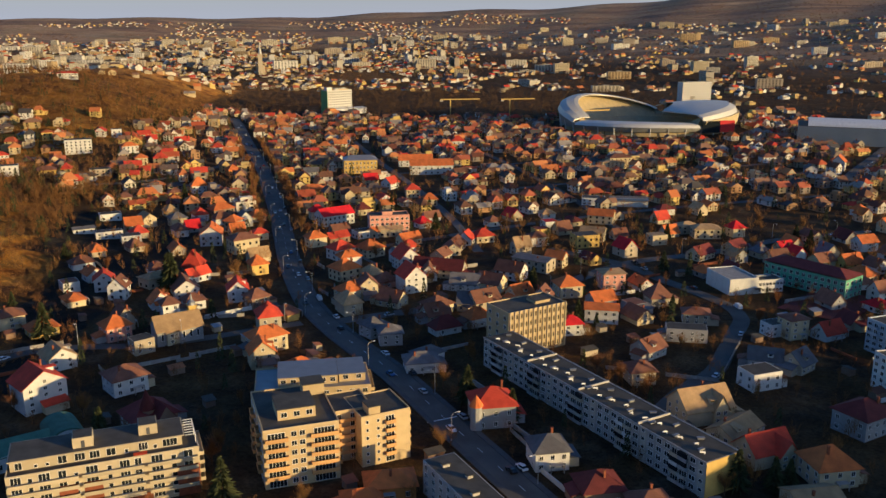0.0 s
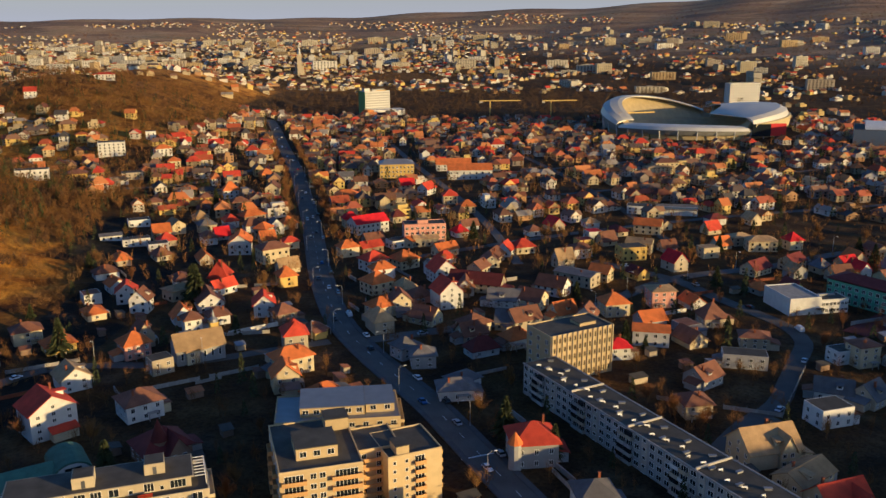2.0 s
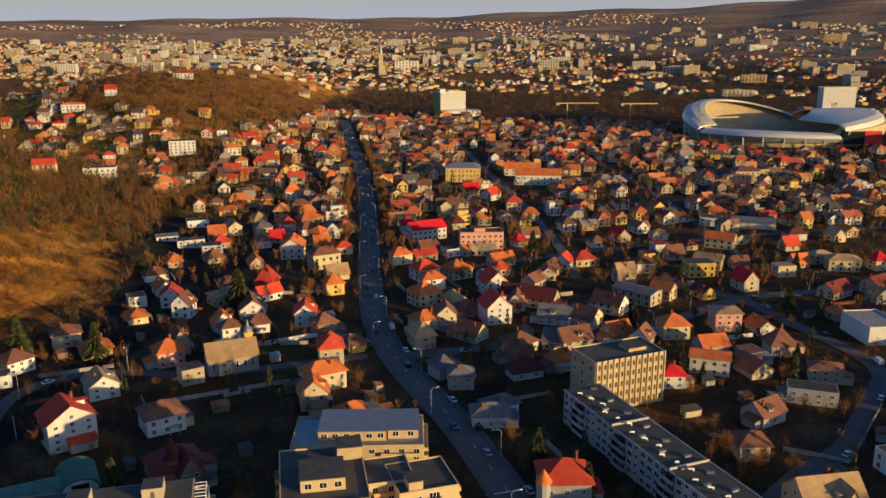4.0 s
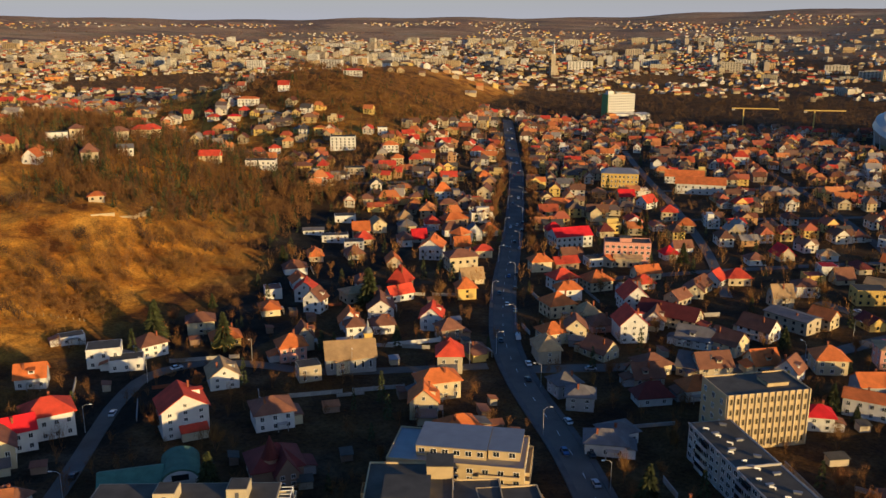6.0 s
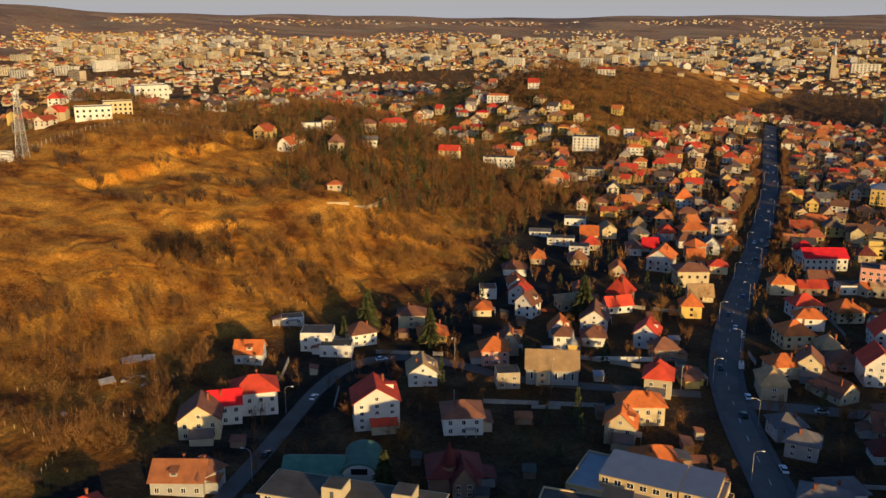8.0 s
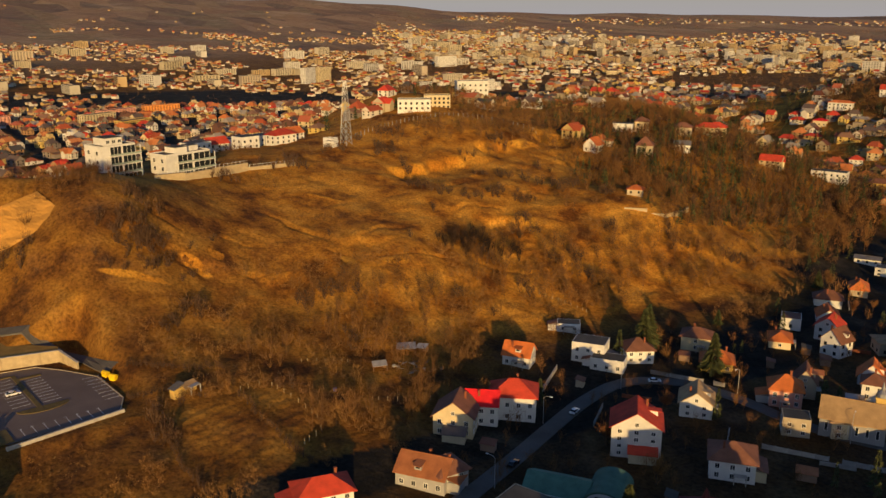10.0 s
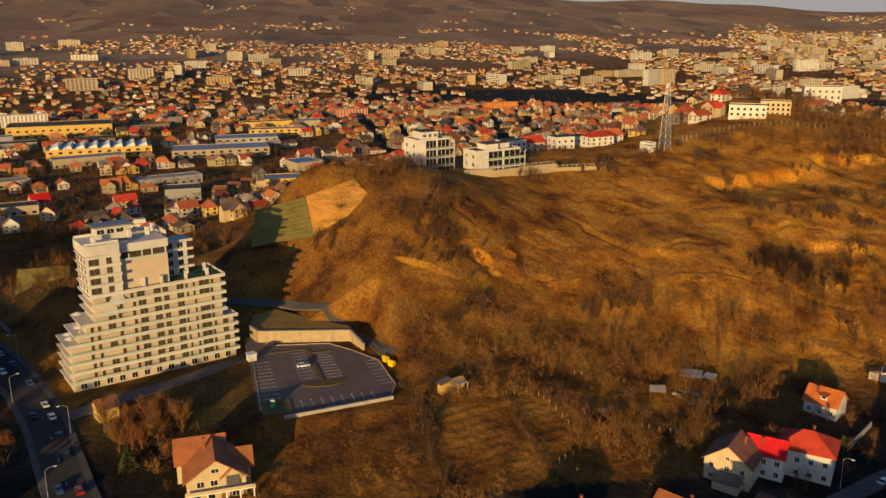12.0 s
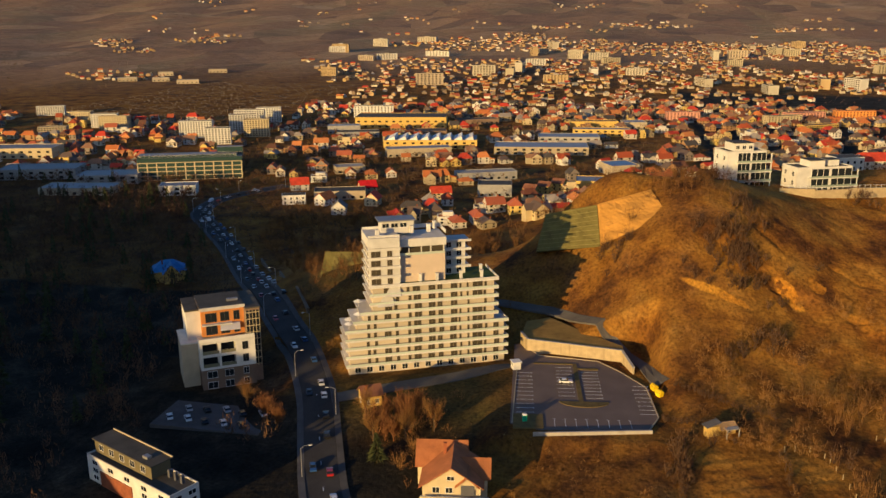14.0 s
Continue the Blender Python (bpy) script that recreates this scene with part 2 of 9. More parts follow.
# ---------------------------------------------------------------- land
# Rounded hills: x, y, height, radius.
HILL_NEAR = [
    (-342, 132, -4.4, 32), (-300, 108, -14.5, 30), (-288, 258, 13.9, 45), (-480, 160, 22.1, 80), (-450, 400, 18.1, 80), (-300, 1300, -14.2, 150),
    (-385, 700, -19.1, 80), (-800, 900, 12.2, 130), (-340, 150, 51.1, 62), (-300, 225, -3.1, 62), (-350, 275, 20.6, 80), (-390, 360, 8.0, 80),
    (-400, 450, 17.6, 80), (-420, 210, 22.9, 80), (-460, 300, 29.5, 90), (-310, 360, 13.4, 70), (-300, 450, 14.2, 80)]
# Those with y under -100 or x over 200: unseen, added to cast shade.
HILL_FAR_AND_SHADE = [
    (-40, -150, 35, 110), (-5, -112, 15, 40), (-364, 128, 10, 17), (-90, -270, 48, 140), (250, 120, 31, 85), (330, 180, 25, 70), (395, 290, 33, 70), (-215, -500, 68, 160), (-366, 112, 8, 18), (-334, 132, -5, 14),
    (-430, 560, 26.0, 90), (-430, 660, 21.9, 110), (-340, 600, 12.7, 90), (-560, 430, 54.4, 110), (-590, 540, 2.5, 110), (-320, 790, 12.5, 110),
    (-430, 800, 14.2, 110), (-450, 960, 27.2, 130), (-460, 1100, 27.4, 130), (-480, 1330, 58.8, 170), (-340, 960, 15.5, 110), (-560, 1000, 31.0, 150),
    (-340, 30, 18.8, 55), (-250, 60, 6.2, 70), (-230, 170, 8.2, 65), (-690, 480, 14.0, 130), (-500, 780, -18.8, 110), (-560, 620, 30.0, 110)]
# Round the horizon: heading, height of the skyline, and how far off the land begins to rise.
HORIZON = [(-180, 200, 1600), (-60, 240, 1400), (-27, 235, 1400), (-13, 185, 1700), (-2, 138, 2300), (8, 112, 2700), (27, 97, 2800), (40, 97, 2800),
           (58, 122, 2300), (64, 155, 1900), (70, 178, 1600), (86, 210, 1300), (100, 240, 1150), (130, 262, 1100), (180, 200, 1600)]
# Levelled ground: centre, half sizes, turn, height, and the width of the slope round it.
LEVEL = [(-245, 121, 25, 33, 98, 13.6, 6), (-268, 68, 13, 32, 22, 11.0, 8), (-247, -2, 14, 16, 20, 8.0, 10), (-180, 20, 14, 26, 20, 8.0, 10)]
# Slips in the slope: middle of the scarp, half length, turn, drop below it.
SLIPS = [(-379, 334, 16, 101, 4.5), (-385, 363, 16, 100, 4.5), (-400, 402, 11, 85, 4.5), (-412, 459, 12, 45, 5.0), (-400, 425, 13, 85, 2.5), (-300, 190, 12, 60, 2.5),
         (-296, 262, 12, 70, 1.8), (-302, 345, 17, 60, 3.0), (-285, 222, 12, 80, 1.6), (-312, 168, 10, 70, 1.8), (-330, 380, 18, 105, 2.0)]
# The plateau behind the open hill, and the gardens on its shoulder.
HILL_PLATEAU = [(-690, 745, 40, 120), (-605, 685, 12, 75), (-286, 420, 9.5, 36), (-352, 512, 9, 45), (-505, 850, 7, 60)]
BUMPS = np.array(HILL_NEAR + HILL_FAR_AND_SHADE + HILL_PLATEAU, float)
SKYLINE = np.array(HORIZON, float)


def height(x, y, rough=True):
    """The height of the land at x, y (arrays or numbers)."""
    x, y = np.asarray(x, float), np.asarray(y, float)
    z = 3 + 2.5 * np.exp(-((x + 60) ** 2 + (y - 150) ** 2) / 250**2) - 2.5 * (1 - np.exp(-np.maximum(0, y - 400) / 400))
    for cx, cy, h, r in BUMPS:
        z = z + h * np.exp(-((x - cx) ** 2 + (y - cy) ** 2) / (r * r))
    dx, dy = x - 10, y - 80
    far, way = np.hypot(dx, dy), np.degrees(np.arctan2(-dx, dy))
    rise, begin = np.interp(way, SKYLINE[:, 0], SKYLINE[:, 1]), np.interp(way, SKYLINE[:, 0], SKYLINE[:, 2])
    up = np.clip((far - begin) / (4750 - begin), 0, 1.1)
    z = z + rise * up**1.7 * (1 + 0.05 * np.sin(way * 0.31 + 1) * np.sin(far / 620) + 0.03 * np.sin(way * 0.9 + far / 500))
    for cx, cy, a, turn, drop in SLIPS:
        c, s = math.cos(radians(turn)), math.sin(radians(turn))
        u, v = (x - cx) * c + (y - cy) * s, -(x - cx) * s + (y - cy) * c
        v = v + 1.6 * np.sin(u * 0.45 + cx)
        k = np.clip((2.2 - v) / 4.4, 0, 1)
        z = z - drop * np.exp(-((u / a) ** 4)) * k * k * (3 - 2 * k) * np.exp(-((np.minimum(v, 0) / 22) ** 2))
    for cx, cy, a, b, turn, h, soft in LEVEL:
        c, s = math.cos(radians(turn)), math.sin(radians(turn))
        u, v = (x - cx) * c + (y - cy) * s, -(x - cx) * s + (y - cy) * c
        out = np.maximum(np.abs(u) - a, np.abs(v) - b)
        k = np.clip(1 - out / soft, 0, 1)
        k = k * k * (3 - 2 * k)
        z = z * (1 - k) + h * k
    return z


def level(x, y):
    return float(height(x, y))


def cover_of(x, y, z):
    """What grows on the land: how much of it is dry slope, scar, far field and lawn. Below the valley road dry is
    lowered to paint in shade.
    """
    hillside = np.clip((z - 9) / 5, 0, 1)
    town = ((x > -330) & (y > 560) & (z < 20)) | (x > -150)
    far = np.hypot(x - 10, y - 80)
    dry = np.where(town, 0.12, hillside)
    dry = np.where((x < -230) & (y < 480) & (x > -520) & (y > -40), np.maximum(dry, np.clip((z - 7) / 4, 0, 1)), dry)
    foot = (x < -170) & (x > -300) & (y > 95) & ((y < 345) | ((x < -188) & (y < 450)))
    dry = np.where(foot, np.maximum(dry, np.clip((z - 5) / 4, 0, 0.9)), dry)
    dry = dry * (0.46 + 0.54 * np.clip((y - 150) / 170, 0, 1))
    dry = np.where((y > 840) & (y < 1300) & (x > -540), dry * 0.45, dry)
    dry = np.where((x < -340) & (y < 200), np.maximum(dry, 0.42), dry)
    # shade below the valley road, put into the ground colour as less straw
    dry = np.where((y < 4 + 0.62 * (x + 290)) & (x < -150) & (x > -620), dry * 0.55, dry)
    dry = np.where(far > 1500, np.where(x > 0, 0.14, 0.4), dry)
    field = np.clip((far - 1250) / 400, 0, 1) * np.clip((z - 6) / 20, 0, 1)
    scar = np.zeros_like(x)
    for cx, cy, a, b, turn, k in SCARS:
        c, s = math.cos(radians(turn)), math.sin(radians(turn))
        u, v = ((x - cx) * c + (y - cy) * s) / a, (-(x - cx) * s + (y - cy) * c) / b
        scar = np.maximum(scar, k * np.clip(1.9 - 1.4 * np.hypot(u, v), 0, 1))
    lawn = np.zeros_like(x)
    for cx, cy, r in ((-240, 78, 22), (-232, 60, 18), (-228, 88, 14), (-262, 112, 9), (-326, 14, 16)):
        lawn = np.maximum(lawn, np.clip(1.5 - np.hypot(x - cx, y - cy) / r, 0, 1))
    return dry, scar, field, lawn * 0.8


# Slipped ochre earth: centre, half sizes, turn, how bare.
SCARS = [(-379, 334, 15, 4, 101, 1.8), (-385, 363, 15, 4, 100, 1.8), (-400, 402, 10, 5, 85, 1.8), (-412, 459, 11, 6, 45, 1.8), (-400, 425, 12, 4, 85, 0.8),
         (-298, 190, 7, 2.5, 40, 0.8), (-304, 200, 4, 3, 0, 0.9), (-290, 165, 14, 2, 70, 0.7), (-278, 268, 6, 3, 60, 0.9), (-285, 250, 5, 3, 20, 0.6),
         (-300, 355, 24, 4, 55, 0.7), (-255, 352, 18, 5, 40, 0.7), (-285, 428, 20, 4, 50, 0.6), (-330, 300, 20, 6, 60, 0.4), (-410, 800, 14, 5, 60, 0.8), (-440, 730, 16, 5, 60, 0.5)]


# Rills and cracks in the slope: depth, half width, and the line.
RILLS = [(2.2, 2.2, [(-341, 230), (-334, 238), (-322, 241), (-312, 244), (-302, 250)]), (1.8, 1.8, [(-294, 246), (-288, 258), (-281, 272), (-279, 285), (-277, 300)]),
         (3.0, 2.6, [(-301, 184), (-297, 190), (-292, 193)]), (2.6, 2.4, [(-292, 209), (-287, 216)]), (2.0, 2.0, [(-318, 322), (-322, 334), (-316, 348), (-306, 355)]),
         (1.8, 1.8, [(-262, 222), (-256, 232), (-259, 243)]), (1.6, 1.6, [(-252, 234), (-247, 243), (-250, 252)]), (2.0, 2.2, [(-330, 176), (-322, 182), (-317, 190)]),
         (2.2, 2.4, [(-290, 300), (-272, 308), (-262, 322), (-255, 338), (-246, 346)]), (1.5, 1.6, [(-372, 300), (-371, 316), (-374, 330)]), (1.6, 1.6, [(-352, 330), (-349, 342), (-352, 352)]),
         (1.6, 1.8, [(-300, 262), (-306, 276), (-303, 292)]), (1.4, 1.6, [(-320, 205), (-312, 214), (-308, 226)])]
# A trodden bank that runs down the slope: height, half width, and the line.
BANKS = [(1.6, 2.6, [(-304, 352), (-288, 351), (-270, 350), (-252, 352), (-236, 356)]), (0.9, 1.6, [(-352, 262), (-346, 268), (-340, 272)])]
# Tilled plots at the foot of the slope.
PLOTS = [[(-211, 155), (-212, 174), (-181, 177), (-169, 157)], [(-213, 178.5), (-213, 187), (-190, 191.5), (-184, 181)]]


def off_line(x, y, line):
    """How far points lie from a line of points, and how far along it (0 to 1)."""
    best, along = np.full(np.shape(x), 1e9), np.zeros(np.shape(x))
    for k, ((ax, ay), (bx, by)) in enumerate(zip(line, line[1:])):
        ux, uy = bx - ax, by - ay
        f = np.clip(((x - ax) * ux + (y - ay) * uy) / (ux * ux + uy * uy), 0, 1)
        d = np.hypot(x - ax - f * ux, y - ay - f * uy)
        along = np.where(d < best, (k + f) / (len(line) - 1), along)
        best = np.minimum(best, d)
    return best, along


def in_plot(x, y, grow=0.0):
    """Whether points lie on a tilled plot."""
    hit = np.zeros(np.shape(x), bool)
    for quad in PLOTS:
        cx, cy = sum(p[0] for p in quad) / 4, sum(p[1] for p in quad) / 4
        ins = np.ones(np.shape(x), bool)
        for (ax, ay), (bx, by) in zip(quad, quad[1:] + quad[:1]):
            ln = math.hypot(bx - ax, by - ay)
            way = 1 if (bx - ax) * (cy - ay) - (by - ay) * (cx - ax) > 0 else -1
            ins &= ((bx - ax) * (y - ay) - (by - ay) * (x - ax)) * way / ln > -grow
        hit |= ins
    return hit


def build_ground():
    """One sheet out to the horizon, finest on the open slope."""
    rings = [0.0]
    step = 1.7
    while rings[-1] < 5150:
        rings.append(rings[-1] + step)
        if rings[-1] > 215:
            step *= 1.05
    rings = np.array(rings[1:])
    turns = np.linspace(0, 2 * math.pi, 760, endpoint=False)
    rr, aa = np.meshgrid(rings, turns, indexing="ij")
    x, y = -285 + rr * np.cos(aa), 250 + rr * np.sin(aa)
    x, y = np.r_[-285.0, x.ravel()], np.r_[250.0, y.ravel()]
    z = height(x, y)
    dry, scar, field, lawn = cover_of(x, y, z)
    # gullies, tussocks and slips on the open slope
    slope = (np.hypot(x + 300, y - 300) < 420) & (dry > 0.01) & (np.hypot(x + 245, y - 121) > 42) & (np.hypot(x + 297, y - 98) > 28)
    lump, gully, slump, tuft = (np.zeros_like(x) for _ in range(4))
    for k in np.nonzero(slope)[0]:
        a, b = x[k], y[k]
        lump[k] = noise.fractal(Vector((a * 0.06, b * 0.06, 0.3)), 1.0, 2.0, 4)
        gully[k] = 1 - 2 * abs(noise.noise(Vector((a * 0.016, b * 0.022, 4.0))))
        slump[k] = 1 - 2 * abs(noise.noise(Vector((a * 0.05 + 0.6 * b * 0.02, b * 0.035, 9.0))))
        tuft[k] = noise.fractal(Vector((a * 0.22, b * 0.22, 2.3)), 0.9, 2.0, 3)
    open_slope = np.clip(dry * slope * (1 - np.clip(lawn * 2, 0, 1)), 0, 1)
    rough = np.where(in_plot(x, y, 2.0), 0.15, 1.0)
    z = z + 0.7 * np.clip(slump - 0.5, 0, 1) * np.clip(lump + 0.5, 0, 1) * open_slope * rough
    z = z + (0.9 * lump - 0.8 * np.clip(gully - 0.45, 0, 1) + 0.30 * tuft) * open_slope * rough
    for deep, half, line in RILLS:
        d, f = off_line(x + 2.2 * lump + 0.8 * tuft, y + 2.0 * tuft, line)
        z = z - 0.6 * deep * np.clip(0.65 + 0.9 * tuft, 0, 1.2) * np.clip(1 - d / half, 0, 1) * np.clip(4 * np.minimum(f, 1 - f) + 0.35, 0, 1) * slope
    for up, half, line in BANKS:
        d, f = off_line(x + 0.8 * lump, y + 0.6 * tuft, line)
        z = z + up * np.exp(-((d / half) ** 2)) * slope
        scar = np.maximum(scar, 0.75 * np.exp(-((d / half) ** 2)) * slope)
    tilled = in_plot(x, y)
    z = z + np.where(tilled, 0.22 * np.sin((x + 0.35 * y) * 2 * math.pi / 4.2), 0)
    dry = np.where(tilled, 0.62, dry)
    n, k = len(turns), len(rings)
    i = np.arange(k - 1)[:, None] * n + 1
    j = np.arange(n)[None, :]
    j2 = (j + 1) % n
    quads = np.stack([i + j, i + n + j, i + n + j2, i + j2], -1).reshape(-1, 4)
    tris = [(0, 1 + a, 1 + (a + 1) % n) for a in range(n)]
    me = bpy.data.meshes.new("ground")
    me.from_pydata(np.stack([x, y, z], -1).tolist(), [], tris + quads.tolist())
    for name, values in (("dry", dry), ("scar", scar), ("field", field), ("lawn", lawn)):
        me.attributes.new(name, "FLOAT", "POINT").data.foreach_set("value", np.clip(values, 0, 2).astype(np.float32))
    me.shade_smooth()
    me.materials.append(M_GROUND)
    tagged(new("ground", me), "dry winter land with brown slopes and gardens darkened for shade", "ground", kind="structure")


build_ground()


def slope_face(name, top_a, top_b, low_b, low_a, nu, nv, rough, back, mat, label, category, rows=False):
    """A cut or covered face of the hill: a gridded sheet between four corners, rough, with earth behind it."""
    bm = bmesh.new()
    grid = []
    for j in range(nv + 1):
        line = []
        for i in range(nu + 1):
            p = Vector(top_a).lerp(Vector(top_b), i / nu).lerp(Vector(low_a).lerp(Vector(low_b), i / nu), j / nv)
            edge = 0.3 if i in (0, nu) or j in (0, nv) else 1.0
            p = p + Vector((0.8, -0.2, 0.5)) * rough * edge * noise.fractal(p * 0.22, 1.0, 2.0, 4)
            if rows:
                p.z += 0.05 * math.sin(j * 1.6)
            line.append(bm.verts.new(p))
        grid.append(line)
    for j in range(nv):
        for i in range(nu):
            bm.faces.new((grid[j][i], grid[j + 1][i], grid[j + 1][i + 1], grid[j][i + 1]))
    rim = grid[0] + [r[-1] for r in grid[1:]] + grid[-1][-2::-1] + [r[0] for r in grid[-2:0:-1]]
    deep = [bm.verts.new(v.co + Vector(back)) for v in rim]
    for k in range(len(rim)):
        bm.faces.new((rim[k], rim[(k + 1) % len(rim)], deep[(k + 1) % len(rim)], deep[k]))
    return tagged(new(name, mesh_of(name, bm, mat)), label, category, kind="structure")

# ---------------------------------------------------------------- building blocks


def mesh_of(name, bm, *mats):
    me = bpy.data.meshes.new(name)
    bm.to_mesh(me)
    bm.free()
    for m in mats:
        me.materials.append(m)
    return me


def part(name, bm, material, parent, label="", at_=(0, 0, 0), turn=0.0):
    """One mesh object under a thing or a part. bm: a bmesh, or a mesh that alike parts share."""
    mats = material if isinstance(material, (list, tuple)) else [material]
    me = bm if isinstance(bm, bpy.types.Mesh) else mesh_of(name, bm, *mats)
    ob = new(name, me)
    ob.parent = parent
    ob.location, ob.rotation_euler = at_, (0, 0, radians(turn))
    if label:
        ob["label"] = label
    return ob


def thing(name, x, y, z, turn, label, category, group="", kind=""):
    """The Empty at a thing's base that carries its parts."""
    ob = new(name)
    ob.location, ob.rotation_euler = (x, y, z), (0, 0, radians(turn))
    ob.empty_display_size = 0.5
    return tagged(ob, label, category, group, kind)


def box(bm, x0, y0, z0, x1, y1, z1, mat=0):
    v = [bm.verts.new(p) for p in ((x0, y0, z0), (x1, y0, z0), (x1, y1, z0), (x0, y1, z0), (x0, y0, z1), (x1, y0, z1), (x1, y1, z1), (x0, y1, z1))]
    for q in ((3, 2, 1, 0), (4, 5, 6, 7), (0, 1, 5, 4), (1, 2, 6, 5), (2, 3, 7, 6), (3, 0, 4, 7)):
        bm.faces.new([v[k] for k in q]).material_index = mat
    return v


def boxes(*rows):
    bm = bmesh.new()
    for r in rows:
        box(bm, *r)
    return bm


def solid(bm, low, high, mat=0):
    """A closed solid between two outlines of equal count, both counter-clockwise from above."""
    a, b = [bm.verts.new(p) for p in low], [bm.verts.new(p) for p in high]
    n = len(a)
    bm.faces.new(a[::-1]).material_index = mat
    bm.faces.new(b).material_index = mat
    for k in range(n):
        bm.faces.new((a[k], a[(k + 1) % n], b[(k + 1) % n], b[k])).material_index = mat


def rod(bm, p, q, r, sides=6, r2=None, mat=0):
    """A round bar from p to q."""
    p, q = Vector(p), Vector(q)
    m = (q - p).to_track_quat("Z", "Y").to_matrix()
    ring = [[bm.verts.new(c + m @ Vector((math.cos(2 * math.pi * k / sides) * s, math.sin(2 * math.pi * k / sides) * s, 0))) for k in range(sides)] for c, s in ((p, r), (q, r if r2 is None else r2))]
    for k in range(sides):
        bm.faces.new((ring[0][k], ring[0][(k + 1) % sides], ring[1][(k + 1) % sides], ring[1][k])).material_index = mat
    bm.faces.new(ring[0][::-1]).material_index = mat
    bm.faces.new(ring[1]).material_index = mat


WINDOWS = {}


def window_mesh(w, h, bars=1, frame_mat=None, glass=None):
    """A window facing -y, in one piece: a proud frame with its panes set back in it."""
    key = (round(w, 1), round(h, 1), bars, frame_mat.name if frame_mat else "")
    if key not in WINDOWS:
        w, h = key[:2]
        bm = bmesh.new()
        t, b = 0.09, 0.04
        xs = [-w / 2 - t, -w / 2]
        for k in range(bars):
            xc = -w / 2 + w * (k + 1) / (bars + 1)
            xs += [xc - b, xc + b]
        xs += [w / 2, w / 2 + t]
        zs = [-t, 0, h, h + t]
        g = [[bm.verts.new((x, -0.09, z)) for z in zs] for x in xs]
        for i in range(len(xs) - 1):
            for j in range(3):
                q = (g[i][j], g[i + 1][j], g[i + 1][j + 1], g[i][j + 1])
                if j == 1 and i % 2 == 1:
                    r = [bm.verts.new((v.co.x, -0.02, v.co.z)) for v in q]
                    bm.faces.new(r).material_index = 1
                    for k in range(4):
                        bm.faces.new((q[k], q[(k + 1) % 4], r[(k + 1) % 4], r[k]))
                else:
                    bm.faces.new(q)
        rim = [g[0][0], g[-1][0], g[-1][-1], g[0][-1]]
        edge = [*[c[0] for c in g], *g[-1][1:], *[c[-1] for c in g[-2::-1]], *g[0][-2:0:-1]]
        back = [bm.verts.new((v.co.x, 0.05, v.co.z)) for v in edge]
        n = len(edge)
        for k in range(n):
            bm.faces.new((edge[(k + 1) % n], edge[k], back[k], back[(k + 1) % n]))
        WINDOWS[key] = mesh_of("window", bm, frame_mat or M_TRIM, glass or M_GLASS)
    return WINDOWS[key]


def window_row(parent, p, q, z, count, w=1.2, h=1.4, bars=1, inset=0.0):
    """Windows set evenly along a wall that runs from p to q, the outside on its right."""
    p, q = Vector(p), Vector(q)
    turn = math.degrees(math.atan2(q.y - p.y, q.x - p.x))
    for k in range(count):
        c = p.lerp(q, (k + 0.5) / count)
        part("window", window_mesh(w, h, bars), None, parent, "", (c.x, c.y, z), turn)


def window_walls(parent, w, d, z, counts, ww=1.1, wh=1.3, bars=1):
    """Windows on the four walls of a box: front (-y), right, back, left."""
    a, b = w / 2, d / 2
    for (p, q), n in zip((((-a, -b), (a, -b)), ((a, -b), (a, b)), ((a, b), (-a, b)), ((-a, b), (-a, -b))), counts):
        if n:
            window_row(parent, (*p, 0), (*q, 0), z, n, ww, wh, bars)


def window_grid(parent, w, d, zs, counts, ww, wh):
    """All the windows of a far block, too small to pick apart, as one part."""
    bm = bmesh.new()
    a, b = w / 2, d / 2
    for z in zs:
        for (p, q), n in zip((((-a, -b), (a, -b)), ((a, -b), (a, b)), ((a, b), (-a, b)), ((-a, b), (-a, -b))), counts):
            p, q = Vector((*p, z)), Vector((*q, z))
            t = (q - p).normalized()
            o = Vector((t.y, -t.x, 0)) * 0.07
            for k in range(n):
                c = p.lerp(q, (k + 0.5) / n) + o
                bm.faces.new([bm.verts.new(v) for v in (c - t * ww / 2, c + t * ww / 2, c + t * ww / 2 + Vector((0, 0, wh)), c - t * ww / 2 + Vector((0, 0, wh)))])
    part("window_grid", bm, M_GLASS, parent)["kind"] = "stuff"


def gable_roof(bm, w, d, z, rise, over=0.75, thick=0.18, x0=0.0, y0=0.0):
    """Two slopes with thickness; the ridge runs along x."""
    a, b = w / 2 + over * 0.7, d / 2 + over
    drop = rise * over / (d / 2)
    for s in (-1, 1):
        low = [(x0 - a, y0, z + rise), (x0 + a, y0, z + rise), (x0 + a, y0 + s * b, z - drop), (x0 - a, y0 + s * b, z - drop)]
        if s > 0:
            low = [low[1], low[0], low[3], low[2]]
        low = low[::-1]
        solid(bm, low, [(p, q, r + thick) for p, q, r in low])


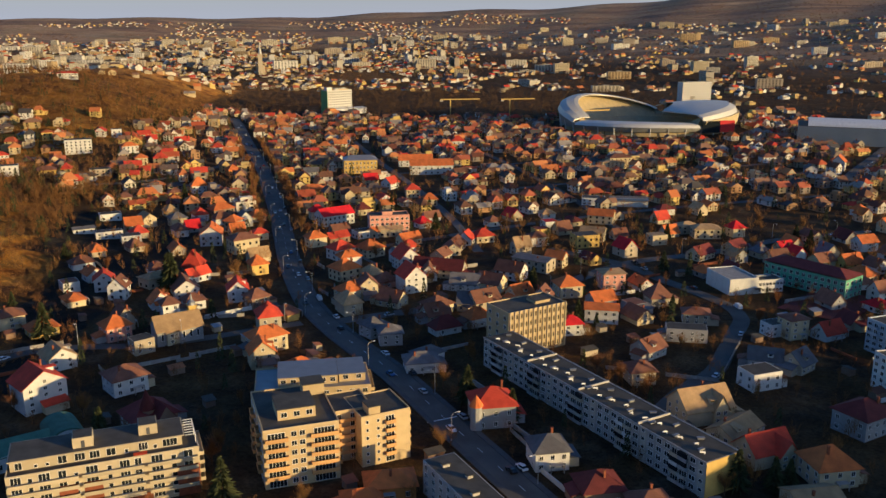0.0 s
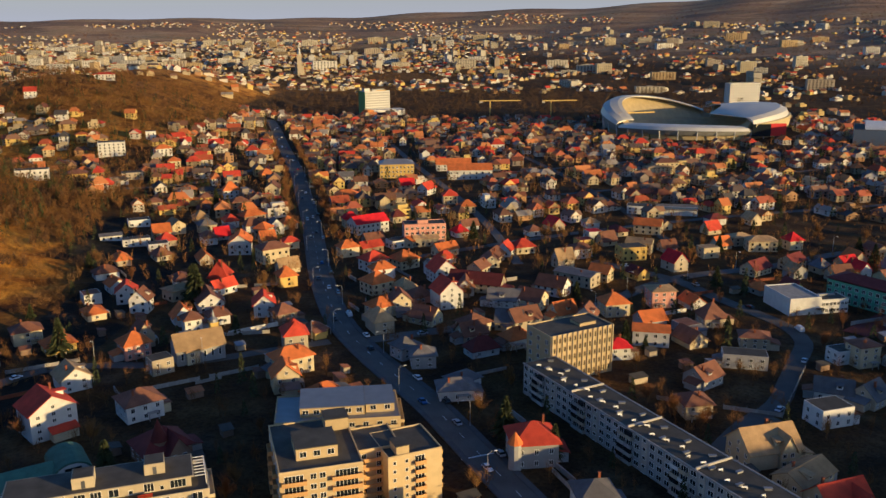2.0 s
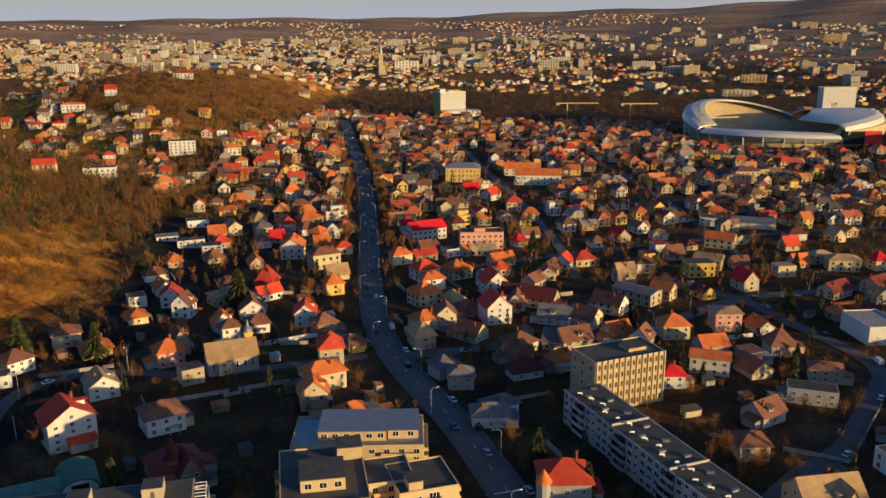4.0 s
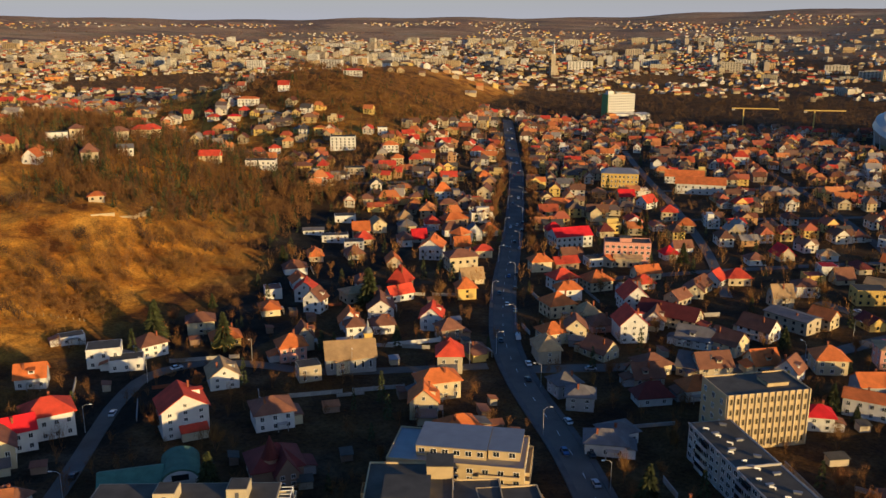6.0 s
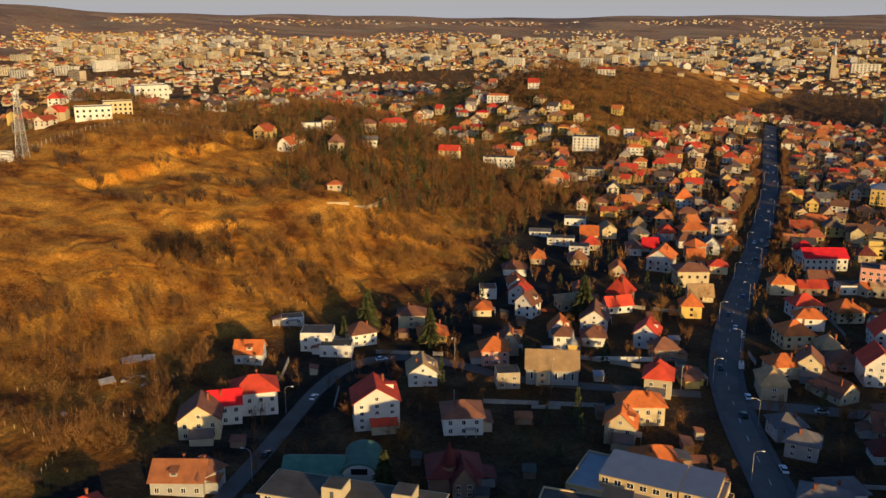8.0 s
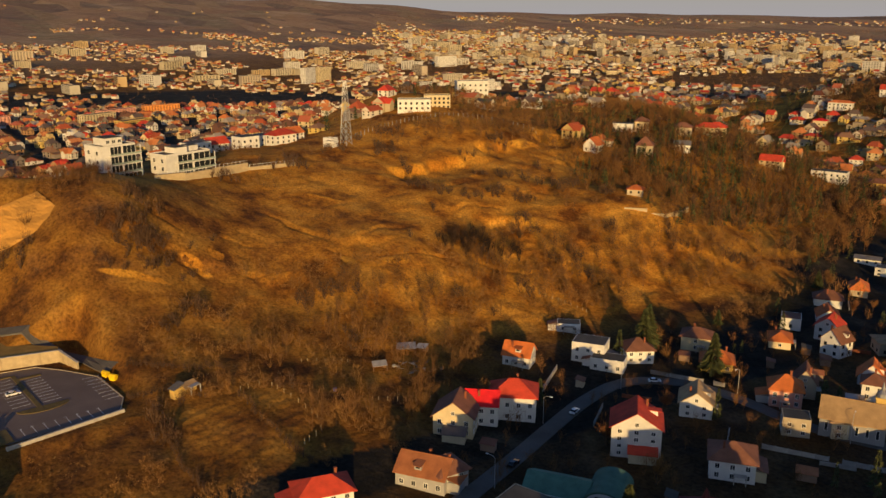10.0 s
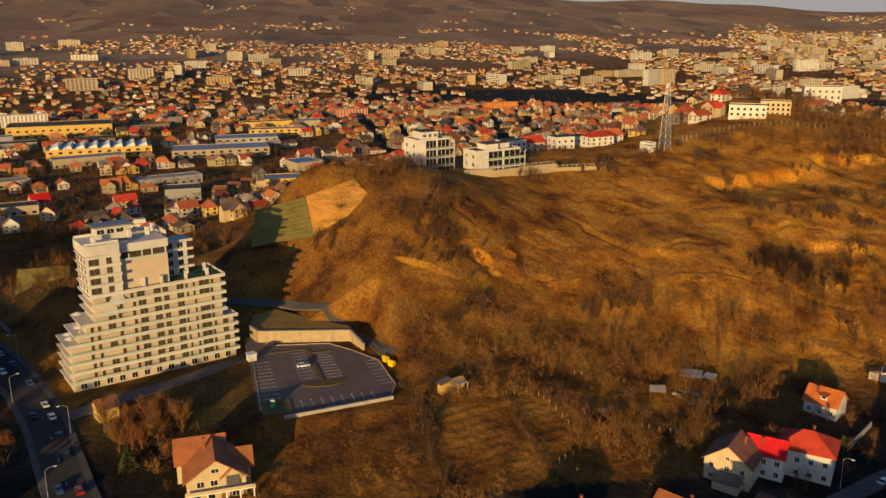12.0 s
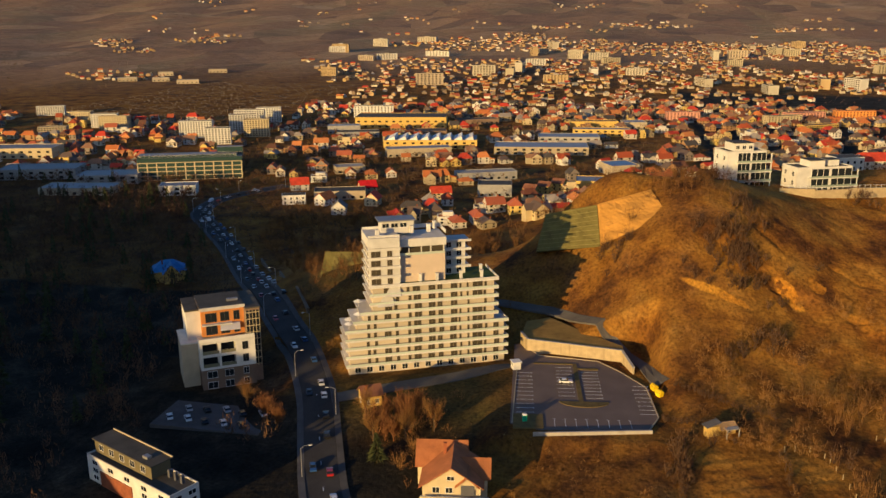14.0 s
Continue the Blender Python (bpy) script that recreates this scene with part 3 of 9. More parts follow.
def hip_roof(bm, w, d, z, rise, over=0.8, thick=0.16, x0=0.0, y0=0.0, ridge=None):
    """Four slopes; a ridge along x if the house is longer than deep."""
    a, b = w / 2 + over, d / 2 + over
    r = max(0.15, (w - d) / 2 if ridge is None else ridge / 2)
    drop = 0.12
    e = [bm.verts.new((x0 + p, y0 + q, z - drop)) for p, q in ((-a, -b), (a, -b), (a, b), (-a, b))]
    t = [bm.verts.new((x0 + p, y0 + q, z - drop + thick)) for p, q in ((-a, -b), (a, -b), (a, b), (-a, b))]
    r1, r2 = bm.verts.new((x0 - r, y0, z + rise)), bm.verts.new((x0 + r, y0, z + rise))
    bm.faces.new(e[::-1])
    for k in range(4):
        bm.faces.new((e[k], e[(k + 1) % 4], t[(k + 1) % 4], t[k]))
    bm.faces.new((t[0], t[1], r2, r1)), bm.faces.new((t[1], t[2], r2)), bm.faces.new((t[2], t[3], r1, r2)), bm.faces.new((t[3], t[0], r1))


def gable_walls(bm, w, d, eave, rise, x0=0.0, y0=0.0, base=-1.5):
    """Walls with gable ends; the foot goes into the ground."""
    a, b = w / 2, d / 2
    ring = [(-b, base), (b, base), (b, eave), (0, eave + rise - 0.03), (-b, eave)]
    l, r = [bm.verts.new((x0 - a, y0 + q, z)) for q, z in ring], [bm.verts.new((x0 + a, y0 + q, z)) for q, z in ring]
    bm.faces.new(l[::-1]), bm.faces.new(r)
    for k in range(5):
        bm.faces.new((l[k], l[(k + 1) % 5], r[(k + 1) % 5], r[k]))


TAKEN = []


def taken(x, y, r):
    TAKEN.append((x, y, r))


def free(x, y, r):
    return all((x - a) ** 2 + (y - b) ** 2 > (r + c) ** 2 for a, b, c in TAKEN)



def house(x, y, w, d, eave, rise, turn, roof="gable", wall="white", tile="red", floors=2, label="", windows=1.0, wing=None, chimney=True, name="house", category="house"):
    """A dwelling: walls, roof with eaves, chimney, windows, door. The ridge runs along its own x."""
    z = level(x, y)
    taken(x, y, max(w, d) * 0.55)
    root = thing(name, x, y, z, turn, label or house_label(roof, wall, tile, floors), category, "houses of the town")
    bm = bmesh.new()
    if roof == "gable":
        gable_walls(bm, w, d, eave, rise)
    else:
        box(bm, -w / 2, -d / 2, -1.5, w / 2, d / 2, eave + (0.0 if roof != "flat" else 0.5))
    if wing:
        ww, wd, wx = wing
        # a cross wing towards -y with a gable of its own
        a = ww / 2
        ring = [(-a, -1.5), (a, -1.5), (a, eave), (0, eave + rise * 0.85), (-a, eave)]
        f, b = [bm.verts.new((wx + p, -d / 2 - wd, q)) for p, q in ring], [bm.verts.new((wx + p, 0, q)) for p, q in ring]
        bm.faces.new(f), bm.faces.new(b[::-1])
        for k in range(5):
            bm.faces.new((f[k], b[k], b[(k + 1) % 5], f[(k + 1) % 5]))
    part("body", bm, WALL[wall], root)
    bm = bmesh.new()
    if roof == "gable":
        gable_roof(bm, w, d, eave, rise)
        box(bm, -w / 2 - 0.3, -0.14, eave + rise + 0.08, w / 2 + 0.3, 0.14, eave + rise + 0.26)
    elif roof == "hip":
        hip_roof(bm, w, d, eave, rise)
    elif roof == "mansard":
        hip_roof(bm, w, d, eave, rise, ridge=max(w * 0.45, w - d * 0.6))
        hip_roof(bm, w * 0.8, d * 0.8, eave + rise * 0.25, rise * 0.95, over=0.2)
    else:
        box(bm, -w / 2 + 0.25, -d / 2 + 0.25, eave + 0.1, w / 2 - 0.25, d / 2 - 0.25, eave + 0.504)
    if wing:
        g = bmesh.new()
        gable_roof(g, wd + d / 2, ww, eave, rise * 0.85)
        bmesh.ops.transform(g, matrix=Matrix.Translation((wx, -d / 4 - wd / 2, 0)) @ Matrix.Rotation(radians(90), 4, "Z"), verts=g.verts)
        tmp = bpy.data.meshes.new("tmp")
        g.to_mesh(tmp)
        g.free()
        bm.from_mesh(tmp)
        bpy.data.meshes.remove(tmp)
    part("roof", bm, M_BITUMEN if roof == "flat" and tile in ("grey", "red") else TILE[tile], root)
    rnd = random.Random(int(x * 7 + y * 13))
    if chimney and roof != "flat" and math.hypot(x, y - 80) < 440:
        cx, cy = w * rnd.uniform(-0.3, 0.3), d * rnd.choice((-0.2, 0.2))
        part("chimney", boxes((cx - 0.3, cy - 0.3, eave, cx + 0.3, cy + 0.3, eave + rise + 0.5), (cx - 0.4, cy - 0.4, eave + rise + 0.5, cx + 0.4, cy + 0.4, eave + rise + 0.65)), M_BRICK, root)
    if windows > 0:
        step = (eave - 0.6) / floors
        nx, ny = max(1, round(w / 3.9 * windows)), max(1, round(d / 4.2 * windows))
        if math.hypot(x, y - 80) > 340:
            window_grid(root, w, d, [0.9 + f * step for f in range(floors)], (0 if wing else nx, ny, nx, ny), 1.2, min(1.4, step * 0.5))
        for f in range(floors if math.hypot(x, y - 80) <= 340 else 0):
            window_walls(root, w, d, 0.9 + f * step, (0 if wing else nx, ny, 0, ny), 1.1, min(1.4, step * 0.5))
            if wing:
                window_row(root, (wx - ww / 2, -d / 2 - wd, 0), (wx + ww / 2, -d / 2 - wd, 0), 0.9 + f * step, max(1, round(ww / 2.8)), 1.1, min(1.4, step * 0.5))
        if roof == "gable" and rise > 2.8 and math.hypot(x, y - 80) < 400:
            window_row(root, (w / 2, -1.2, 0), (w / 2, 1.2, 0), eave + 0.4, 1, 0.9, 1.1)
            window_row(root, (-w / 2, 1.2, 0), (-w / 2, -1.2, 0), eave + 0.4, 1, 0.9, 1.1)
    if math.hypot(x, y - 80) < 345 and name == "house":
        outbuildings(root, rnd, w, d, eave, rise, roof, wall, tile)
    return root


def turret(root, x, y, r, top, rise, wall, tile):
    """A round corner tower with a pointed roof."""
    bm = bmesh.new()
    rod(bm, (x, y, -1.5), (x, y, top), r, 10)
    body = part("turret", bm, WALL[wall], root)
    bm = bmesh.new()
    rod(bm, (x, y, top), (x, y, top + rise), r + 0.4, 10, 0.05)
    part("turret_roof", bm, TILE[tile], body)
    return root


def outbuildings(root, rnd, w, d, eave, rise, roof, wall, tile):
    """What makes each house its own: a lower annex under a lean-to roof, a dormer, a porch, roof lights."""
    s = rnd.choice((-1, 1))
    if rnd.random() < 0.6:
        wide, deep, h = rnd.uniform(2.6, 4.2), d * rnd.uniform(0.5, 0.8), rnd.uniform(2.4, 3.0)
        x0, y0 = s * w / 2, rnd.uniform(-0.15, 0.1) * d
        part("annex", boxes((min(x0, x0 + s * wide), y0 - deep / 2, -1.5, max(x0, x0 + s * wide), y0 + deep / 2, h)), WALL[rnd.choice((wall, wall, "grey", "cream"))], root)
        bm = bmesh.new()
        xa, xb = sorted((x0, x0 + s * (wide + 0.5)))
        za, zb = (h + 1.1, h) if s > 0 else (h, h + 1.1)
        low = [(xa, y0 - deep / 2 - 0.4, za), (xb, y0 - deep / 2 - 0.4, zb), (xb, y0 + deep / 2 + 0.4, zb), (xa, y0 + deep / 2 + 0.4, za)]
        solid(bm, low, [(p, q, r + 0.16) for p, q, r in low])
        part("annex_roof", bm, TILE[rnd.choice((tile, tile, "brown", "grey"))], root)
    if roof == "gable" and rise > 2.4 and rnd.random() < 0.6:
        bm = bmesh.new()
        u, zz = rnd.uniform(-0.2, 0.2) * w, eave + rise * 0.28
        box(bm, u - 1.0, -d * 0.42, zz - 0.6, u + 1.0, -d * 0.05, zz + 1.3, 0)
        box(bm, u - 0.6, -d * 0.42 - 0.03, zz + 0.25, u + 0.6, -d * 0.42, zz + 1.05, 2)
        low = [(u - 1.3, -d * 0.5, zz + 1.15), (u + 1.3, -d * 0.5, zz + 1.15), (u + 1.3, 0, zz + 1.6), (u - 1.3, 0, zz + 1.6)]
        solid(bm, low, [(p, q, r + 0.15) for p, q, r in low], 1)
        part("dormer", bm, [WALL[wall], TILE.get(tile, TILE["brown"]), M_GLASS], root)
    if rnd.random() < 0.45:
        u, wide = rnd.uniform(-0.2, 0.2) * w, rnd.uniform(2.5, 4.5)
        part("porch", boxes((u - wide / 2, -d / 2 - 1.8, 2.4, u + wide / 2, -d / 2 - 0.02, 2.6), (u - wide / 2, -d / 2 - 1.8, -1, u - wide / 2 + 0.25, -d / 2 - 1.55, 2.4), (u + wide / 2 - 0.25, -d / 2 - 1.8, -1, u + wide / 2, -d / 2 - 1.55, 2.4)), M_CONCRETE, root)


def house_label(roof, wall, tile, floors):
    form = {"gable": "pitched", "hip": "hipped", "mansard": "mansard", "flat": "flat"}[roof]
    tone = {"greentile": "dark green", "grey": "grey", "tan": "pale tan"}.get(tile, tile)
    colour = {"dark": "dark grey"}.get(wall, wall)
    story = {1: "low", 2: "two-storey", 3: "three-storey", 4: "four-storey"}.get(floors, "tall")
    return f"{story} {colour} plastered house with {form} {tone} roof" if roof != "flat" else f"{story} {colour} plastered house with flat roof"

# ---------------------------------------------------------------- roads
MAIN_ROAD = [(95, 55), (60, 130), (38, 180), (19.1, 219.1), (2.8, 252.6), (-17.2, 293.8), (-42.7, 337.9), (-61.8, 379.9), (-80.3, 443.3), (-96, 510), (-114.5, 588.5), (-135, 668), (-156, 748), (-178, 820), (-198, 885), (-231, 995), (-262, 1100)]
VALLEY_ROAD = [(-60, 110), (-120, 88), (-160, 70), (-181.6, 59.6), (-205.6, 49.9), (-231.9, 39.2), (-264.2, 22), (-288.5, 4.5), (-347, -34), (-414, -77), (-468, -118), (-500, -140), (-546, -146), (-600, -120)]
HILL_LANE = [(-112, 150), (-128, 190), (-139.9, 218.2), (-148, 236.3), (-158.7, 258.8), (-167, 278.2), (-171, 299), (-160, 316), (-140, 322), (-112, 325), (-60, 350)]
EAST_STREET = [(60, 246), (72, 264), (85, 282), (99, 297), (110, 318), (121, 340), (129, 357), (129, 374), (122, 391), (110, 414), (95, 445), (60, 478)]
STADIUM_STREET = [(318, 682), (352, 736), (408, 818), (470, 910)]
SCHOOL_STREET = [(-50, 350), (0, 372), (40, 388), (95, 445), (150, 470), (200, 500), (260, 520)]
TOWER_DRIVE = [(-228, 44), (-238, 62), (-249, 83), (-262, 98)]
HILL_DRIVE = [(-300, 55), (-306, 73), (-309.6, 88.4), (-305.2, 106), (-296, 116), (-285, 126), (-276.5, 135.5), (-267, 141.5), (-257, 144.5), (-250, 147)]


def smooth_line(pts, step=6.0):
    """A line rounded through its points, in even steps."""
    p = [Vector(q) for q in pts]
    out = []
    for k in range(len(p) - 1):
        a, b, c, d = p[max(k - 1, 0)], p[k], p[k + 1], p[min(k + 2, len(p) - 1)]
        n = max(1, int((c - b).length / step))
        for j in range(n):
            t = j / n
            out.append(0.5 * (2 * b + (c - a) * t + (2 * a - 5 * b + 4 * c - d) * t * t + (3 * b - a - 3 * c + d) * t**3))
    return out + [p[-1]]


def side(line, k):
    a, b = line[max(k - 1, 0)], line[min(k + 1, len(line) - 1)]
    t = (b - a).normalized()
    return Vector((t.y, -t.x)), t


def ribbon(pts, width, up, off=0.0, thick=0.6):
    """A slab that follows the land along a line."""
    line = smooth_line(pts)
    bm = bmesh.new()
    rows = []
    for k, c in enumerate(line):
        n, _ = side(line, k)
        l, r, m = c + n * (off - width / 2), c + n * (off + width / 2), c + n * off
        z = [level(*q) + up for q in (l, m, r)]
        zl, zm, zr = max(z[0], z[1] - 0.1), z[1], max(z[2], z[1] - 0.1)
        rows.append([bm.verts.new(v) for v in ((l.x, l.y, zl - thick), (l.x, l.y, zl), (m.x, m.y, max(zm, (zl + zr) / 2)), (r.x, r.y, zr), (r.x, r.y, zr - thick))])
    for a, b in zip(rows, rows[1:]):
        for k in range(4):
            bm.faces.new((a[k], b[k], b[k + 1], a[k + 1]))
    return bm


def road(name, pts, width, label, walks=False, dashes=False, up=0.25, mat=None):
    ob = tagged(new(name, mesh_of(name, ribbon(pts, width, up), mat or M_ASPHALT)), label, "road", kind="structure")
    line = smooth_line(pts)
    for c in line[::2]:
        taken(c.x, c.y, width / 2 + (2.5 if walks else 0.5))
    if walks:
        for s in (-1, 1):
            tagged(new("pavement", mesh_of("pavement", ribbon(pts, 1.9, up + 0.14, s * (width / 2 + 1.0)), M_PAVING)), "raised paved walk beside the road", "pavement", kind="structure")
    if dashes:
        dash = mesh_of("lane_mark", boxes((-1.6, -0.08, 0, 1.6, 0.08, 0.02)), M_LINE)
        for k in range(2, len(line) - 1, 2):
            if k < 90:
                n, t = side(line, k)
                z = level(*line[k]) + up + 0.06
                part("lane_mark", dash, None, ob, "", (line[k].x, line[k].y, z), math.degrees(math.atan2(t.y, t.x)))
    return ob


main_road = road("road_main", MAIN_ROAD, 8.2, "long straight asphalt road with worn lane marks", True, True)
road("road_valley", VALLEY_ROAD, 9, "asphalt road curving round the hill, darkened for its shade", True, True, mat=M_DARKROAD)
road("road_lane", HILL_LANE, 5.5, "narrow asphalt lane between the houses")
road("road_east", EAST_STREET, 7, "side street in the shade")
road("road_stadium", STADIUM_STREET, 8, "street towards the stadium", True)
road("road_school", SCHOOL_STREET, 7, "side street between gardens")
road("road_drive", TOWER_DRIVE, 6, "access drive in front of the tower")
road("road_track", HILL_DRIVE, 4.2, "narrow track that climbs behind the car park", up=0.4)
ALLEYS = [[(-40, 480), (20, 520), (90, 560), (180, 600), (300, 640)], [(-70, 600), (0, 640), (90, 680), (200, 740), (330, 800)], [(-135, 690), (-60, 720), (40, 770), (150, 830)],
          [(20, 470), (5, 560), (-25, 680), (-60, 800), (-95, 930)], [(110, 520), (95, 620), (70, 740), (40, 850)], [(-260, 640), (-220, 690), (-190, 760), (-180, 820)]]
for alley in ALLEYS:
    road("road_alley", alley, 5.5, "narrow street between rows of houses")
# a zebra crossing
n_, t_ = Vector((0.9, 0.43)), Vector((-0.43, 0.9))
stripe = mesh_of("stripe", boxes((-0.25, -1.9, 0, 0.25, 1.9, 0.02)), M_LINE)
for k in range(10):
    q = Vector((1.0, 257.0)) + n_ * (k - 4.5) * 1.05
    part("stripe", stripe, None, main_road, "", (q.x, q.y, level(q.x, q.y) + 0.32), 115)

# ---------------------------------------------------------------- large buildings


def flats(name, x, y, w, d, top, turn, floors, label, wall, counts=(6, 3, 0, 3), ww=1.3, wh=1.4, bars=1, tops=(), balconies=(), category="apartment block", group="", roof=None, base=None, parapet=True, bmat=None, joined=False, columns=None):
    """A flat-roofed block. tops: boxes on the roof (x0, y0, x1, y1, height). balconies: (wall 0 to 3, from, to) columns, as shares of that wall.
    columns: for a wall, its window columns (share along it, width, height, bars, balcony width, first floor) in place of an even row."""
    z0 = level(x, y) if base is None else base
    h = top - z0
    root = thing(name, x, y, z0, turn, label, category, group)
    c, s = math.cos(radians(turn)), math.sin(radians(turn))
    n = max(1, round(w / d))
    for k in range(n):
        u = -w / 2 + (k + 0.5) * w / n
        taken(x + u * c, y + u * s, d * 0.62)
    a, b = w / 2, d / 2
    part("body", boxes((-a, -b, -4, a, b, h)), wall, root)
    part("roof", boxes((-a + 0.3, -b + 0.3, h - 0.1, a - 0.3, b - 0.3, h + 0.05)), roof or M_BITUMEN, root)
    if parapet:
        bm = bmesh.new()
        for r in ((-a, -b, h, a, -b + 0.28, h + 0.45), (-a, b - 0.28, h, a, b, h + 0.45), (-a, -b + 0.28, h, -a + 0.28, b - 0.28, h + 0.45), (a - 0.28, -b + 0.28, h, a, b - 0.28, h + 0.45)):
            box(bm, *r)
        part("parapet", bm, wall, root)
    for t in tops:
        hut = part("roof_hut", boxes((t[0], t[1], h, t[2], t[3], h + t[4])), wall, root)
        if t[2] - t[0] > 8:
            window_row(root, (t[0], t[1], 0), (t[2], t[1], 0), h + 0.9, max(2, round((t[2] - t[0]) / 3.4)), 1.6, 1.4)
        part("hut_roof", boxes((t[0] - 0.2, t[1] - 0.2, h + t[4], t[2] + 0.2, t[3] + 0.2, h + t[4] + 0.2)), roof or M_BITUMEN, hut)
    step = (h - 0.6) / floors
    if joined:
        window_grid(root, w, d, [0.9 + f * step for f in range(floors)], counts, ww, min(wh, step * 0.55))
    else:
        for f in range(floors):
            window_walls(root, w, d, 0.9 + f * step, counts, ww, min(wh, step * 0.55), bars)
    ends = (((-a, -b), (a, -b)), ((a, -b), (a, b)), ((a, b), (-a, b)), ((-a, b), (-a, -b)))
    for wallno, cols in (columns or {}).items():
        p, q = (Vector((*e, 0)) for e in ends[wallno])
        way = math.degrees(math.atan2(q.y - p.y, q.x - p.x))
        for share, cw, ch, cb, bw, low in cols:
            c = p.lerp(q, share)
            me = mesh_of("balcony", boxes((-bw / 2, -1.2, -0.16, bw / 2, 0.0, 0.02), (-bw / 2, -1.2, 0.02, bw / 2, -1.08, 1.0), (-bw / 2, -1.08, 0.02, -bw / 2 + 0.1, 0, 1.0), (bw / 2 - 0.1, -1.08, 0.02, bw / 2, 0, 1.0)), bmat or wall) if bw else None
            for f in range(low, floors):
                z = 0.3 + f * step
                part("window", window_mesh(cw, min(ch, step - 0.5), cb), None, root, "", (c.x, c.y, z + (0.1 if bw else 0.75)), way)
                if bw and f:
                    part("balcony", me, None, root, "", (c.x, c.y, z), way)
    for wallno, s0, s1 in balconies:
        p, q = (Vector((*e, 0)) for e in ends[wallno])
        bp, bq = p.lerp(q, s0), p.lerp(q, s1)
        wide = (bq - bp).length
        bm = boxes((-wide / 2, -1.3, 0, wide / 2, 0.0, 0.18), (-wide / 2, -1.3, 0.18, wide / 2, -1.18, 1.05), (-wide / 2, -1.18, 0.18, -wide / 2 + 0.12, 0, 1.05), (wide / 2 - 0.12, -1.18, 0.18, wide / 2, 0, 1.05))
        me = mesh_of("balcony", bm, bmat or wall)
        mid = (bp + bq) / 2
        for f in range(1, floors):
            part("balcony", me, None, root, "", (mid.x, mid.y, f * step + 0.35), math.degrees(math.atan2(q.y - p.y, q.x - p.x)))
    return root


M_TAUPE = surface("taupe_window_frames", (0.25, 0.21, 0.16), 0.6, 0.1, 1, 10, 0)
M_BROWNGLASS = bpy.data.materials.new("tinted_window_glass")
M_BROWNGLASS.use_nodes = True
_p = M_BROWNGLASS.node_tree.nodes["Principled BSDF"]
_p.inputs["Base Color"].default_value, _p.inputs["Roughness"].default_value = (0.075, 0.062, 0.042, 1), 0.15
M_WARMWALL = surface("sand_stucco", (0.54, 0.46, 0.35), 0.9, 0.08, 0.3, 8, 0.05)


